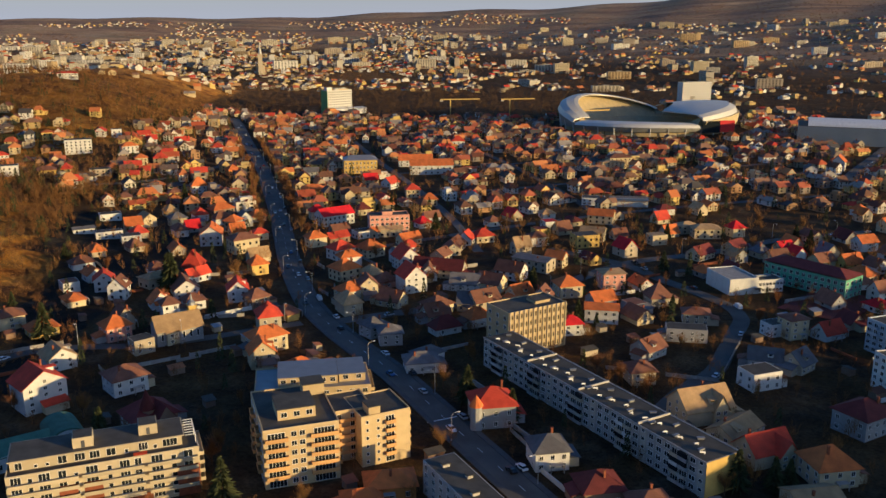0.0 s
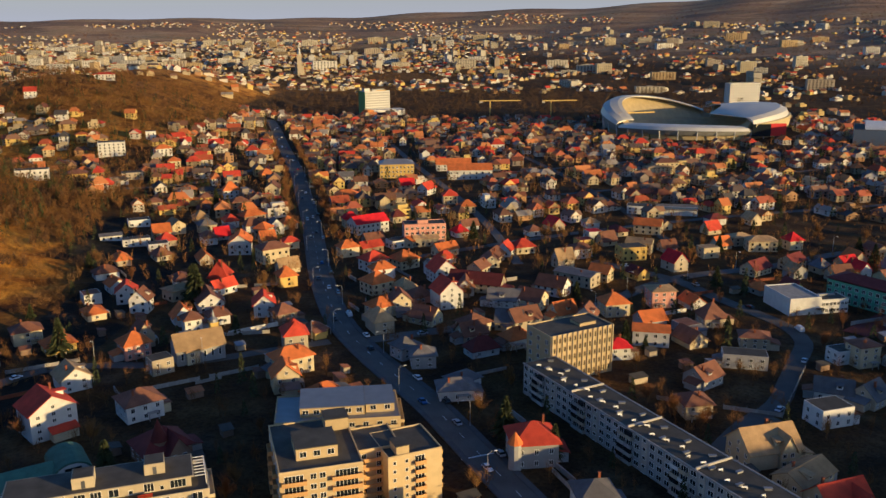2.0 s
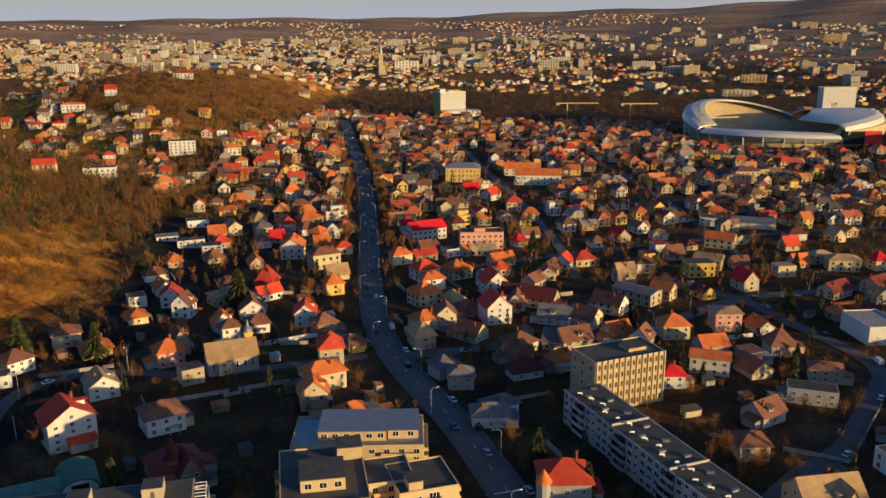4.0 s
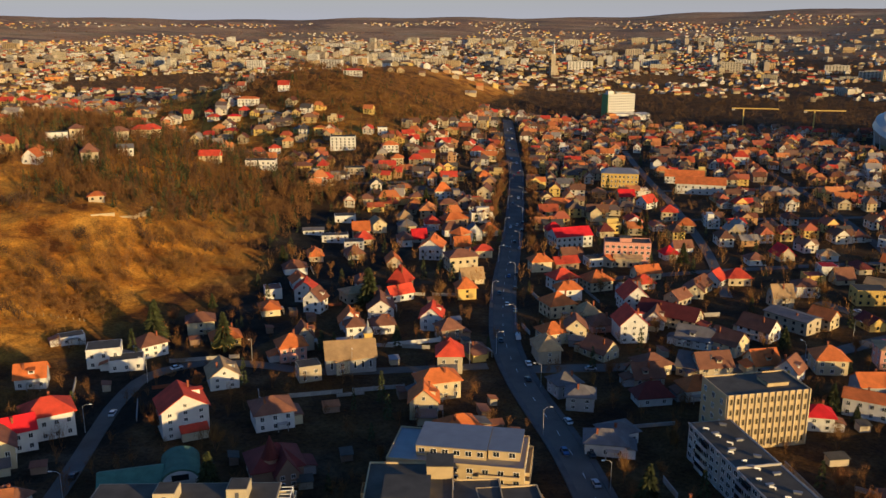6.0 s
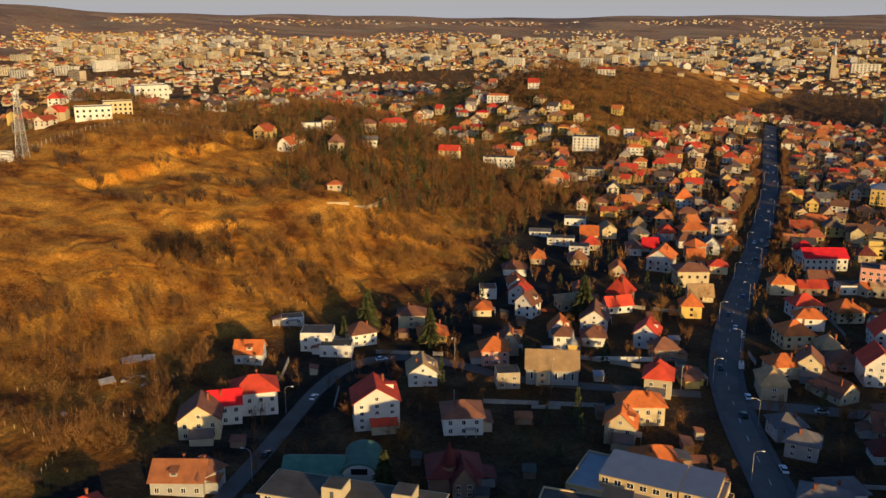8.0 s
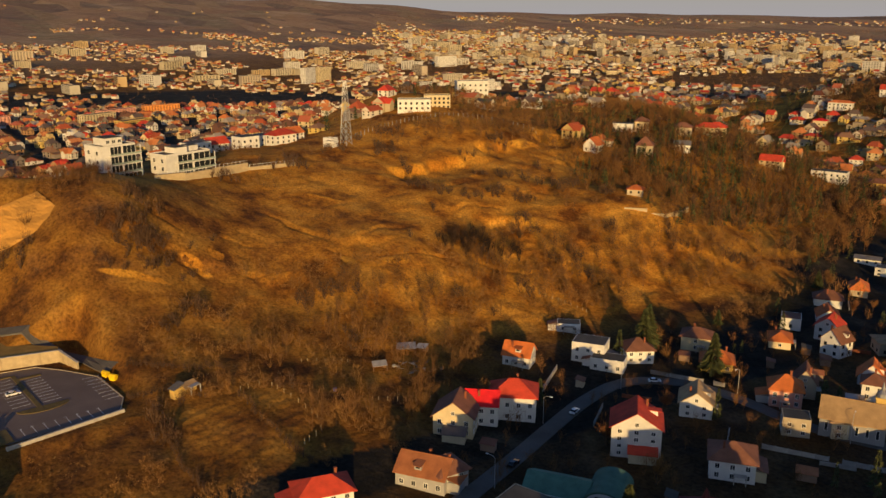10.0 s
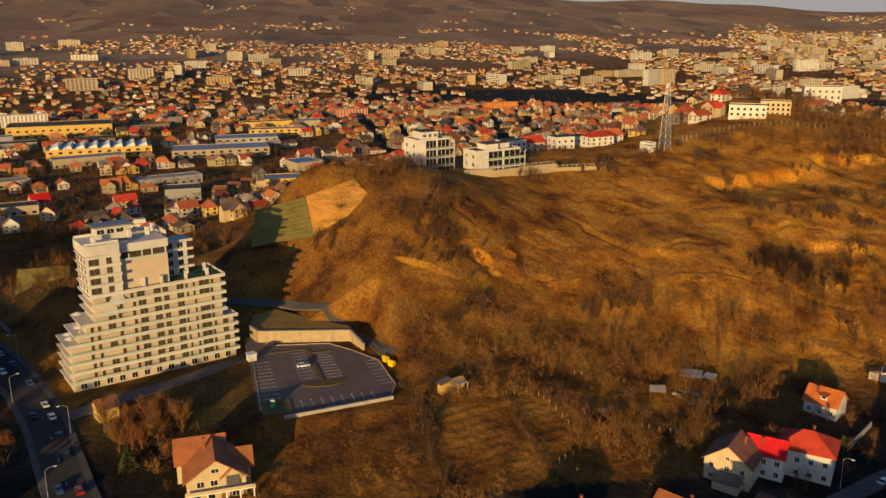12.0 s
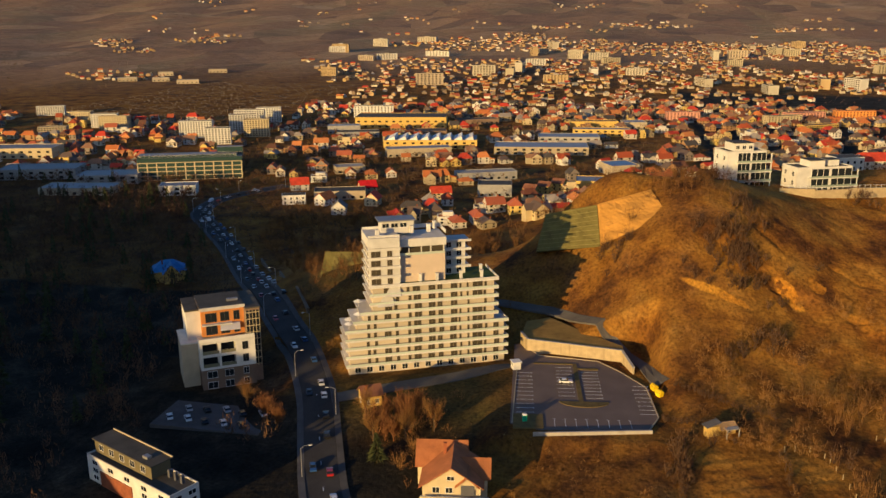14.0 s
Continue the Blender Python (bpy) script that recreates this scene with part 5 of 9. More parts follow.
def stadium():
    """An oval stadium: raked stands under two swept silver roofs, one low front side and a red screen."""
    root = thing("stadium", 243, 1050, 0, 4, "oval stadium with swept silver roof and grey facade", "stadium")
    taken(243, 1050, 115)
    silver, grey = surface("silver_roof_skin", (0.60, 0.57, 0.50), 0.42, 0.08, 0.05, 1, 0.05, metal=0.2), surface("grey_facade_mesh", (0.26, 0.25, 0.23), 0.7, 0.15, 0.2, 2, 0.1)

    # each roof: name, from, to in degrees, lowest and highest edge, how far in it reaches
    roofs = [("back_canopy", 68, 204, 17, 36, 0.80), ("front_canopy", 206, 291, 14, 16, 0.86), ("end_canopy", 293, 423, 23, 31, 0.30)]

    def lift(a):
        d = math.degrees(a) % 360
        for _, d0, d1, low, high, _ in roofs:
            for q in (d, d + 360):
                if d0 <= q <= d1:
                    return low + (high - low) * math.sin(math.pi * (q - d0) / (d1 - d0)) ** 0.8
        return 15

    def oval(r, a, z):
        return ((102 * r) * math.cos(a), (84 * r) * math.sin(a), z)

    def sweep(bm, d0, d1, rows):
        """A closed section swept round part of the oval; rows(a) gives its corners."""
        m = max(8, round((d1 - d0) / 3.75))
        whole = d1 - d0 >= 360
        grid = [[bm.verts.new(p) for p in rows(radians(d0 + (d1 - d0) * k / m))] for k in range(m + (0 if whole else 1))]
        k = len(grid[0])
        for q in range(m):
            a, b = grid[q], grid[(q + 1) % len(grid)]
            for j in range(k):
                bm.faces.new((a[j], b[j], b[(j + 1) % k], a[(j + 1) % k]))
        if not whole:
            bm.faces.new(grid[0]), bm.faces.new(grid[-1][::-1])

    bm = bmesh.new()
    sweep(bm, 0, 360, lambda a: [oval(0.93, a, 4.5), oval(1.0, a, 6.5), oval(1.03, a, lift(a) * 0.72), oval(1.0, a, lift(a) * 0.75), oval(0.9, a, 6), oval(0.9, a, 4.5)])
    part("facade", bm, grey, root)
    bm = bmesh.new()
    sweep(bm, 0, 360, lambda a: [oval(0.88, a, 0), oval(0.9, a, 4.4), oval(0.86, a, 4.4), oval(0.85, a, 0)])
    part("concourse", bm, WALL["beige"], root)
    for name_, d0, d1, low, high, ri in roofs:
        bm = bmesh.new()
        sweep(bm, d0, d1, lambda a: [oval(1.035, a, lift(a) * 0.73), oval(1.01, a, lift(a) * 0.94), oval(0.94, a, lift(a) * 1.04), oval((0.9 + ri) / 2, a, lift(a) * 1.06), oval(ri, a, lift(a) * 1.03), oval(ri, a, lift(a) * 1.0), oval(0.9, a, lift(a) * 1.02), oval(1.0, a, lift(a) * 0.86)])
        part(name_, bm, silver, root, "swept silver roof")
    bm = bmesh.new()
    sweep(bm, 0, 360, lambda a: [oval(0.55, a, 0), oval(0.55, a, 2), oval(0.70, a, 9), oval(0.71, a, 10.5), oval(0.95, a, lift(a) * 0.93), oval(0.95, a, 0)])
    # the stand's gold tone carries the sunlight that falls into the bowl
    part("stand", bm, surface("sunlit_gold_stand", (0.46, 0.36, 0.20), 0.8, 0.15, 0.2, 2, 0.1), root, "raked concrete stands")
    part("pitch", boxes((-50, -32, 0.1, 50, 32, 0.6)), M_LAWN, root)
    for k in range(32):
        a = 2 * math.pi * k / 32
        bm = bmesh.new()
        rod(bm, (102 * math.cos(a), 84 * math.sin(a), 0), (104 * math.cos(a), 86 * math.sin(a), lift(a) * 0.72), 0.6, 5)
        part("column", bm, WALL["white"], root)
    # sunlit end of the facade: low sun is put into the gold colour
    golden = surface("sunlit_gold_facade", (0.46, 0.37, 0.21), 0.6, 0.1, 0.1, 1, 0.05)
    bm = bmesh.new()
    sweep(bm, 294, 402, lambda a: [oval(1.0, a, 5.0), oval(1.045, a, 12), oval(1.06, a, lift(a) * 0.76), oval(1.03, a, lift(a) * 0.76), oval(1.0, a, 12)])
    part("end_facade", bm, golden, root, "curved facade panels, gold painted for sunlight")
    part("glass_front", boxes((40, -80.5, 5, 60, -78.5, 18)), M_GLASS, root)
    part("screen", boxes((60.5, -77, 5, 78, -75, 18)), surface("red_banner", (0.62, 0.03, 0.03), 0.6), root, "large red banner")


stadium()
HALL = flats("sports_hall", 440, 925, 120, 62, 19, -22, 2, "grey sports hall with white vaulted roof", surface("grey_hall_cladding", (0.22, 0.25, 0.27), 0.5, 0.1, 0.1, 2, 0.05), (0, 0, 0, 0), category="hall", parapet=False)
bm = bmesh.new()
for k in range(12):
    a, b = math.pi * k / 12, math.pi * (k + 1) / 12
    solid(bm, [(-50, 24 * math.cos(b), 17.8), (50, 24 * math.cos(b), 17.8), (50, 24 * math.cos(a), 17.8), (-50, 24 * math.cos(a), 17.8)],
          [(-50, 24 * math.cos(b), 18.2 + 6 * math.sin(b)), (50, 24 * math.cos(b), 18.2 + 6 * math.sin(b)), (50, 24 * math.cos(a), 18.2 + 6 * math.sin(a)), (-50, 24 * math.cos(a), 18.2 + 6 * math.sin(a))])
part("vault", bm, surface("white_membrane", (0.7, 0.68, 0.64), 0.6), HALL, "white vaulted roof")
flats("apartment_block", 395, 1390, 50, 16, 31, 15, 8, "white high-rise block of flats behind the stadium", WALL["white"], (12, 0, 0, 3), 2.0, 1.8, 0, base=0, joined=True)


M_OLIVERAIL = surface("tinted_glass_rail", (0.20, 0.19, 0.12), 0.15, 0.05, 1, 5, 0)


def split_house():
    """The white and orange block by the valley road, dark on its road side."""
    root = thing("apartment_house", -243, 3, 7.5, 124, "white and orange modern apartment house with roof terrace", "apartment house")
    root.scale = (0.92, 0.95, 1.24)
    taken(-243, 3, 17), taken(-216, 5, 16)
    white, orange, dark = WALL["white"], WALL["orange"], WALL["brown"]
    a = 9.5
    # lowest storey coloured dark brown in place of the shade that covers it
    part("base_storey", boxes((-a, -8, -3, a, 9, 6.2)), WALL["brown"], root)
    # the front of the white block: slabs and piers round two deep loggias a floor
    part("white_block", boxes((-a - 0.3, -5.8, 6.2, a, 9, 13.6), (2.6, -9, 6.9, a, -5.8, 13.4), (-a - 0.3, -9, 6.9, -8.9, -5.8, 13.4), (-3.3, -9, 6.9, -2.5, -5.8, 13.4)), white, root)
    for z0, z1 in ((6.2, 6.9), (9.7, 10.5), (13.4, 14.0)):
        part("floor_slab", boxes((-a - 0.3, -9.02, z0, a + 0.02, -5.8, z1)), white, root)
    for z in (6.9, 10.5):
        part("loggia_glass", boxes((-8.6, -5.9, z, -3.6, -5.82, z + 2.5), (-2.3, -5.9, z, 2.4, -5.82, z + 2.5)), M_GLASS, root)
        part("loggia_rail", boxes((-8.9, -8.96, z, -3.3, -8.88, z + 0.95), (-2.5, -8.96, z, 2.6, -8.9, z + 0.85)), M_OLIVERAIL, root)
    part("beige_wing", boxes((-a - 6, -3, -3, -a - 0.3, 12, 12.5)), WALL["beige"], root)
    part("wing_coping", boxes((-a - 6.2, -3.2, 12.5, -a - 0.3, 12.2, 12.9)), white, root)
    part("upper_wing", boxes((-a - 3.5, -1, 12.5, -a + 1.5, 14, 21)), white, root)
    part("orange_block", boxes((-a + 1.5, -3.5, 14.0, a - 2.5, 13, 21.5)), orange, root)
    part("road_bay", boxes((a - 2.5, -6, -3, a + 2.8, 14, 21.2)), dark, root, "dark brick road side")
    bay = part("corner_glazing", boxes((a - 2.3, -6.12, 5, a + 2.6, -6.02, 20.6)), M_GLASS, root, "glazed corner with pale lattice")
    for k in range(5):
        part("lattice_bar", boxes((a - 2.3 + k * 1.2, -6.3, 5, a - 2.15 + k * 1.2, -6.13, 20.6)), WALL["cream"], bay)
    for k in range(9):
        part("lattice_bar", boxes((a - 2.3, -6.42, 5.2 + k * 1.85, a + 2.6, -6.31, 5.35 + k * 1.85)), WALL["cream"], bay)
    part("main_roof", boxes((-a + 1.2, -4, 21.5, a - 2.2, 13.4, 21.9)), M_BITUMEN, root)
    part("bay_roof", boxes((a - 2.4, -6.2, 21.2, a + 3.0, 14.2, 21.5)), M_BITUMEN, root)
    part("roof_edge", boxes((-a + 1.0, -4.3, 21.3, a - 2.1, -4.0, 22.2)), white, root)
    part("roof_ledge", boxes((-a - 3.8, -1.3, 21, -a + 1.0, 14.2, 21.4)), M_BITUMEN, root)
    part("skylight", boxes((2, 2, 21.9, 6, 3.4, 22.5)), M_METAL, root)
    for u0, u1 in ((-a, a),):
        part("terrace_parapet", boxes((u0 - 0.3, -9, 14.0, u1, -8.8, 14.9)), white, root)
    bm = bmesh.new()
    solid(bm, [(-2, -7.5, 16.3), (5, -7.0, 16.0), (5.5, -3.6, 17.2), (-1.5, -3.6, 17.4)], [(-2, -7.5, 16.4), (5, -7.0, 16.1), (5.5, -3.6, 17.3), (-1.5, -3.6, 17.5)])
    part("sun_sail", bm, M_TRIM, root, "white sun sail over the terrace")
    for z in (7.2, 10.7):
        part("window", window_mesh(1.9, 2.0, 1, WALL["dark"]), None, root, "", (6, -9, z + 0.2), 0)
    for z in (0.6, 3.6):
        for u, w in ((-6, 3.4), (0, 3.0), (6, 1.8)):
            part("window", window_mesh(w, 1.8, 1), None, root, "", (u, -8, z), 0)
    for u, w in ((-4.6, 3.8), (0.2, 3.0), (4.4, 2.0)):
        for z in (14.5, 18.0):
            part("window", window_mesh(w, 2.4, 1, WALL["dark"]), None, root, "", (u, -3.5, z), 0)
    part("upper_balcony", boxes((-8, -5.4, 17.4, 2.6, -3.52, 17.65)), white, root)
    for z in (3, 6.5, 10, 13.5, 17):
        for v in (-3, 1, 5, 9):
            part("window", window_mesh(2.2, 1.7, 1), None, root, "", (a + 2.8, v, z), 90)
    tagged(new("car_park", mesh_of("car_park", boxes((-222, -4, 5, -205, 31, level(-212, 12) + 0.6)), M_PAVING)), "paved forecourt beside the apartment house", "pavement", kind="structure")


split_house()
# white house with dark attic and brick front, beside the valley road
NEARW = flats("apartment_house", -169.7, 14.9, 36, 8.5, 15.0, 65, 3, "white terraced apartment house with dark attic and brick front", WALL["white"], (5, 2, 0, 2), 2.2, 1.6, tops=(), parapet=True)
M_OLIVE = surface("olive_grey_cladding", (0.15, 0.125, 0.07), 0.8, 0.15, 0.4, 8, 0.1)
part("attic", boxes((-17, -2.2, 7.5, 8, 3.4, 11.0)), M_OLIVE, NEARW)
part("attic_roof", boxes((-17.6, -2.6, 11.0, 8.4, 3.8, 11.25)), M_BITUMEN, NEARW)
part("roof_edge", boxes((-17.6, 3.8, 11.0, 8.4, 4.05, 11.6)), M_PALEBUFF, NEARW)
part("brick_front", boxes((-12, -4.5, -3, 2, -4.27, 4.2)), M_BRICK, NEARW)
part("roof_hatch", boxes((2.5, -0.8, 11.25, 4.6, 0.6, 11.9)), M_METAL, NEARW)
for k in range(5):
    part("window", window_mesh(1.8, 1.6, 1), None, NEARW, "", (-14 + k * 4.6, -2.2, 8.5), 0)
for u in (10, 12.5, 15):
    part("shaft", boxes((u, 1.0, 7.5, u + 0.8, 1.8, 9.6)), WALL["dark"], NEARW)

# two white villas on the crest
for x, y, w, d, top, floors, turn, hut in ((-391.5, 180.5, 18, 13, 69.0, 4, 112, ((-5, -4, 4, 5, 3.4),)), (-394.5, 213.5, 26, 12, 62.5, 3, 112, ((-6, -4, 1, 4, 2.8), (4, -2, 9, 4, 2.6)))):
    villa = flats("villa_block", x, y, w, d, top, turn, floors, "white modern villa block with deep glazed balconies on the crest", WALL["white"], (0, 2, 0, 2), 1.6, 1.8, 1, tops=hut,
          category="apartment house", base=level(x, y) - 2)
    step = (top - level(x, y) + 1.4) / floors
    rail = surface("green_glass_rail", (0.30, 0.36, 0.30), 0.15, 0.05, 1, 5, 0) if "green_glass_rail" not in MATS else MATS["green_glass_rail"]
    for f in range(floors):
        z = 0.4 + f * step
        for u0, u1 in ((-w * 0.24, w * 0.08), (w * 0.12, w * 0.49)):
            bay = part("glazed_bay", boxes((u0, -d / 2 - 0.06, z + 0.1, u1, -d / 2 + 0.02, z + step - 0.35)), M_GLASS, villa)
            for q in range(4):
                u = u0 + (u1 - u0) * q / 3
                part("mullion", boxes((u - 0.07, -d / 2 - 0.14, z + 0.1, u + 0.07, -d / 2 - 0.05, z + step - 0.35)), M_TRIM, bay)
        slab = part("balcony_slab", boxes((-w * 0.30, -d / 2 - 2.4, z - 0.35, w / 2 + 1.6, -d / 2 - 0.01, z + 0.05), (w / 2 + 0.01, -d / 2, z - 0.35, w / 2 + 1.6, d * 0.2, z + 0.05)), WALL["white"], villa)
        part("rail", boxes((-w * 0.30, -d / 2 - 2.4, z + 0.05, w / 2 + 1.6, -d / 2 - 2.34, z + 0.85)), rail, slab)
    part("pier", boxes((w / 2 + 1.1, -d / 2 - 2.15, 0, w / 2 + 1.5, -d / 2 - 1.8, step * floors)), WALL["white"], villa)


M_CUT = surface("ochre_clay", (0.50, 0.25, 0.05), 0.95, 0.22, 0.12, 1.6, 0.5)
M_NET = surface("erosion_net_on_grass", (0.16, 0.135, 0.04), 0.95, 0.3, 0.25, 3, 0.4)
M_ROPE = surface("pale_netting_rope", (0.22, 0.20, 0.08), 0.9, 0.2, 1, 10, 0)
# the dug clay face of the hill and the netted bank beside it
slope_face("earth_cut", (-340, 121.2, 52.8), (-345, 142, 58.8), (-325, 149, 52.5), (-327, 123.6, 39.3), 22, 16, 1.0, (-14, 0, -5), M_CUT, "steep ochre clay face dug into the hillside", "slope")
NET = slope_face("slope_net", (-344, 100, 47.0), (-340, 121.0, 52.6), (-327, 123.5, 38.6), (-330, 98, 34.5), 18, 14, 0.6, (-14, 0, -5), M_NET, "grassy bank held by a pale erosion net", "slope")
for k in range(9):
    bm = bmesh.new()
    for i in range(6):
        a, b = [Vector((-344, 100, 47.35)).lerp(Vector((-340, 121, 52.95)), q / 6).lerp(Vector((-330, 98, 34.85)).lerp(Vector((-327, 123.5, 38.95)), q / 6), (k + 0.5) / 9) for q in (i, i + 1)]
        rod(bm, a, b, 0.09, 4)
    part("net_rope", bm, M_ROPE, NET)
slope_face("slope_net", (-338, 5, 27.5), (-341, 24, 27.5), (-326, 27, 14), (-322, 6, 13), 14, 12, 0.8, (-12, 0, -5), M_NET, "second grassy netted bank above the valley road", "slope")


def gabled_house():
    """The big cream house below the car park: a broad front gable, a roof across behind and a side wing."""
    root = thing("house", -179.8, 94.2, level(-183, 94) - 0.2, 98, "large cream house with rust-brown cross gables and a long balcony", "house", "houses of the town")
    for x, y in ((-185, 92), (-193, 90), (-184, 99)):
        taken(x, y, 9)
    cream, tile = WALL["cream"], TILE["rust"]

    def gable(ww, y0, y1, z0, eave, rise, wx=0.0):
        bm = bmesh.new()
        a = ww / 2
        ring = [(-a, z0), (a, z0), (a, eave), (0, eave + rise), (-a, eave)]
        f, b = [bm.verts.new((wx + p, y0, q)) for p, q in ring], [bm.verts.new((wx + p, y1, q)) for p, q in ring]
        bm.faces.new(f), bm.faces.new(b[::-1])
        for k in range(5):
            bm.faces.new((f[k], b[k], b[(k + 1) % 5], f[(k + 1) % 5]))
        return bm

    def roof(w, d, eave, rise, x0, y0, turn):
        bm = bmesh.new()
        gable_roof(bm, w, d, eave, rise, 0.9, 0.22)
        bmesh.ops.transform(bm, matrix=Matrix.Translation((x0, y0, 0)) @ Matrix.Rotation(radians(turn), 4, "Z"), verts=bm.verts)
        return bm

    part("front_body", gable(14.6, 0, 13, -4, 6.0, 5.0), cream, root)
    part("front_roof", roof(13.2, 14.6, 6.0, 5.0, 0, 6, 90), tile, root)
    part("rear_body", boxes((-9.4, 9.5, -4, 3, 17.4, 6.8)), cream, root)
    part("rear_roof", roof(12.4, 8, 6.8, 4.4, -3.2, 13.5, 0), tile, root)
    part("side_body", boxes((3, 4, -4, 8.8, 10, 6.6)), cream, root)
    part("side_roof", roof(6.8, 6.0, 6.6, 3.2, 5.8, 7, 0), tile, root)
    part("dormer_body", gable(4.4, -0.5, 5, 5.2, 6.4, 2.0, 4.0), cream, root)
    part("dormer_roof", roof(5.6, 4.4, 6.4, 2.0, 4.0, 2.2, 90), tile, root)
    # thin dark panel on the dormer front, painted for the shade of a recess
    part("loggia", boxes((2.4, -0.56, 3.4, 5.8, -0.48, 6.2)), WALL["dark"], root, "flat dark panel painted as a loggia's shade")
    slab = part("balcony", boxes((-7.8, -2.0, 2.5, 9.4, 0, 2.75)), M_TRIM, root)
    part("parapet", boxes((-7.8, -2.0, 2.75, 9.4, -1.85, 3.6)), cream, slab)
    for u in (-7.4, -2.4, 2.2, 5.6, 9.0):
        part("column", boxes((u - 0.18, -1.95, -4, u + 0.18, -1.6, 2.5)), M_TRIM, root)
    part("door", boxes((1.0, -0.08, -0.6, 2.2, 0.02, 1.9)), M_WOOD, root, "red-brown wooden door")
    for u, z in ((-3.9, 3.7), (-0.6, 3.7), (-5, 0.1), (-1.4, 0.1), (4.6, 0.1)):
        part("window", window_mesh(1.7, 1.5, 1), None, root, "", (u, 0, z), 0)
    part("window", window_mesh(1.8, 1.1, 1), None, root, "half-round attic window", (-0.2, 0, 7.2), 0)
    for v in (3, 7):
        part("window", window_mesh(1.2, 1.4, 1), None, root, "", (-7.3, v, 3.4), -90)
    part("chimney", boxes((-2.6, 9.2, 9, -1.8, 10, 12.6)), M_BRICK, root)


gabled_house()


def lattice_mast(x, y, h):
    root = thing("lattice_mast", x, y, level(x, y), 20, "tall steel lattice telecom mast with antennas", "mast")
    def bar(name_, p, q, r, sides):
        bm = bmesh.new()
        rod(bm, p, q, r, sides)
        part(name_, bm, M_STEEL, root)

    for sx, sy in ((-1, -1), (1, -1), (1, 1), (-1, 1)):
        bar("leg", (sx * 2.4, sy * 2.4, -1), (sx * 0.7, sy * 0.7, h), 0.16, 5)
    for k in range(10):
        z0, z1 = h * k / 10, h * (k + 1) / 10
        r0, r1 = 2.4 - 1.7 * z0 / h, 2.4 - 1.7 * z1 / h
        for a in range(4):
            c, s = [(-1, -1), (1, -1), (1, 1), (-1, 1)][a], [(-1, -1), (1, -1), (1, 1), (-1, 1)][(a + 1) % 4]
            bar("brace", (c[0] * r0, c[1] * r0, z0), (s[0] * r1, s[1] * r1, z1), 0.08, 4)
            bar("brace", (s[0] * r0, s[1] * r0, z0), (c[0] * r1, c[1] * r1, z1), 0.08, 4)
            bar("brace", (c[0] * r1, c[1] * r1, z1), (s[0] * r1, s[1] * r1, z1), 0.08, 4)
    for z, a in ((h * 0.95, 20), (h * 0.9, 140), (h * 0.85, 260), (h * 0.97, 200)):
        part("antenna", boxes((-0.25, -1.3, -1.2, 0.25, -1.0, 1.2)), M_TRIM, root, "", (0, 0, z), a)


lattice_mast(-424, 317, 36)
for k, (x, y) in enumerate(((-421, 306), (-428, 309))):
    flats("equipment_hut", x, y, 7, 5, level(x, y) + 3.2, 30, 1, "small white equipment hut by the mast", WALL["white"], (1, 0, 0, 0), category="hut")


def church():
    """Small church: a long hall with arched windows and a little bell tower."""
    x, y = CHURCH
    root = house(x, y, 18, 11, 6.5, 4.5, 31, "gable", "grey", "tan", 1, "small grey church hall with pale roof and bell tower", 0, None, False, "church", "church")
    for k in range(6):
        part("window", window_mesh(0.8, 2.6, 0), None, root, "", (-7 + k * 2.8, -5.5, 2.2), 0)
    tower = part("bell_tower", boxes((5.5, 0.5, 6, 8.5, 3.5, 12.5), (5.2, 0.2, 12.5, 8.8, 3.8, 12.9)), WALL["yellow"], root)
    bm = bmesh.new()
    for r0, z0, r1, z1 in ((1.7, 12.9, 1.5, 14.0), (1.5, 14.0, 0.6, 15.0), (0.6, 15.0, 0.5, 15.8), (0.5, 15.8, 0.08, 17.6)):
        rod(bm, (7, 2, z0), (7, 2, z1), r0, 10, r1)
    part("spire", bm, M_METAL, tower)


CHURCH = (-107.0, 331.0)
church()


def green_vault_house():
    """House with dark green sheet roofs: a pitched hall and a barrel vault."""
    x, y = GREENH
    root = thing("house", x, y, level(x, y), 36, "house with dark green pitched and vaulted sheet roofs", "house")
    taken(x, y, 13)
    part("hall_body", boxes((-13, -6, -2, 3, 5, 5)), WALL["white"], root)
    bm = bmesh.new()
    gable_roof(bm, 16, 11, 5, 2.6, x0=-5)
    part("hall_roof", bm, TILE["greentile"], root)
    part("vault_body", boxes((3.2, -5, -2, 12, 8, 5)), WALL["white"], root)
    bm = bmesh.new()
    ring = [(7.6 + 5.2 * math.cos(math.pi * k / 12), 4.8 + 3.6 * math.sin(math.pi * k / 12)) for k in range(13)]
    f, b = [bm.verts.new((u, -5.4, z)) for u, z in ring], [bm.verts.new((u, 8.4, z)) for u, z in ring]
    bm.faces.new(f), bm.faces.new(b[::-1])
    for k in range(12):
        bm.faces.new((f[k + 1], f[k], b[k], b[k + 1]))
    part("vault_roof", bm, TILE["greentile"], root)
    bm = bmesh.new()
    low = [(7.6 + 4.6 * math.cos(math.pi * k / 12), -5.5, 4.8 + 3.1 * math.sin(math.pi * k / 12)) for k in range(13)]
    solid(bm, low, [(u, -5.38, z) for u, _, z in low])
    bmesh.ops.recalc_face_normals(bm, faces=bm.faces)
    part("gable_end", bm, WALL["white"], root)
    part("arched_window", boxes((5.4, -5.6, 5.2, 9.8, -5.51, 6.9)), M_GLASS, root)
    window_row(root, (-13, -6, 0), (3, -6, 0), 1.4, 5, 1.4, 1.4)
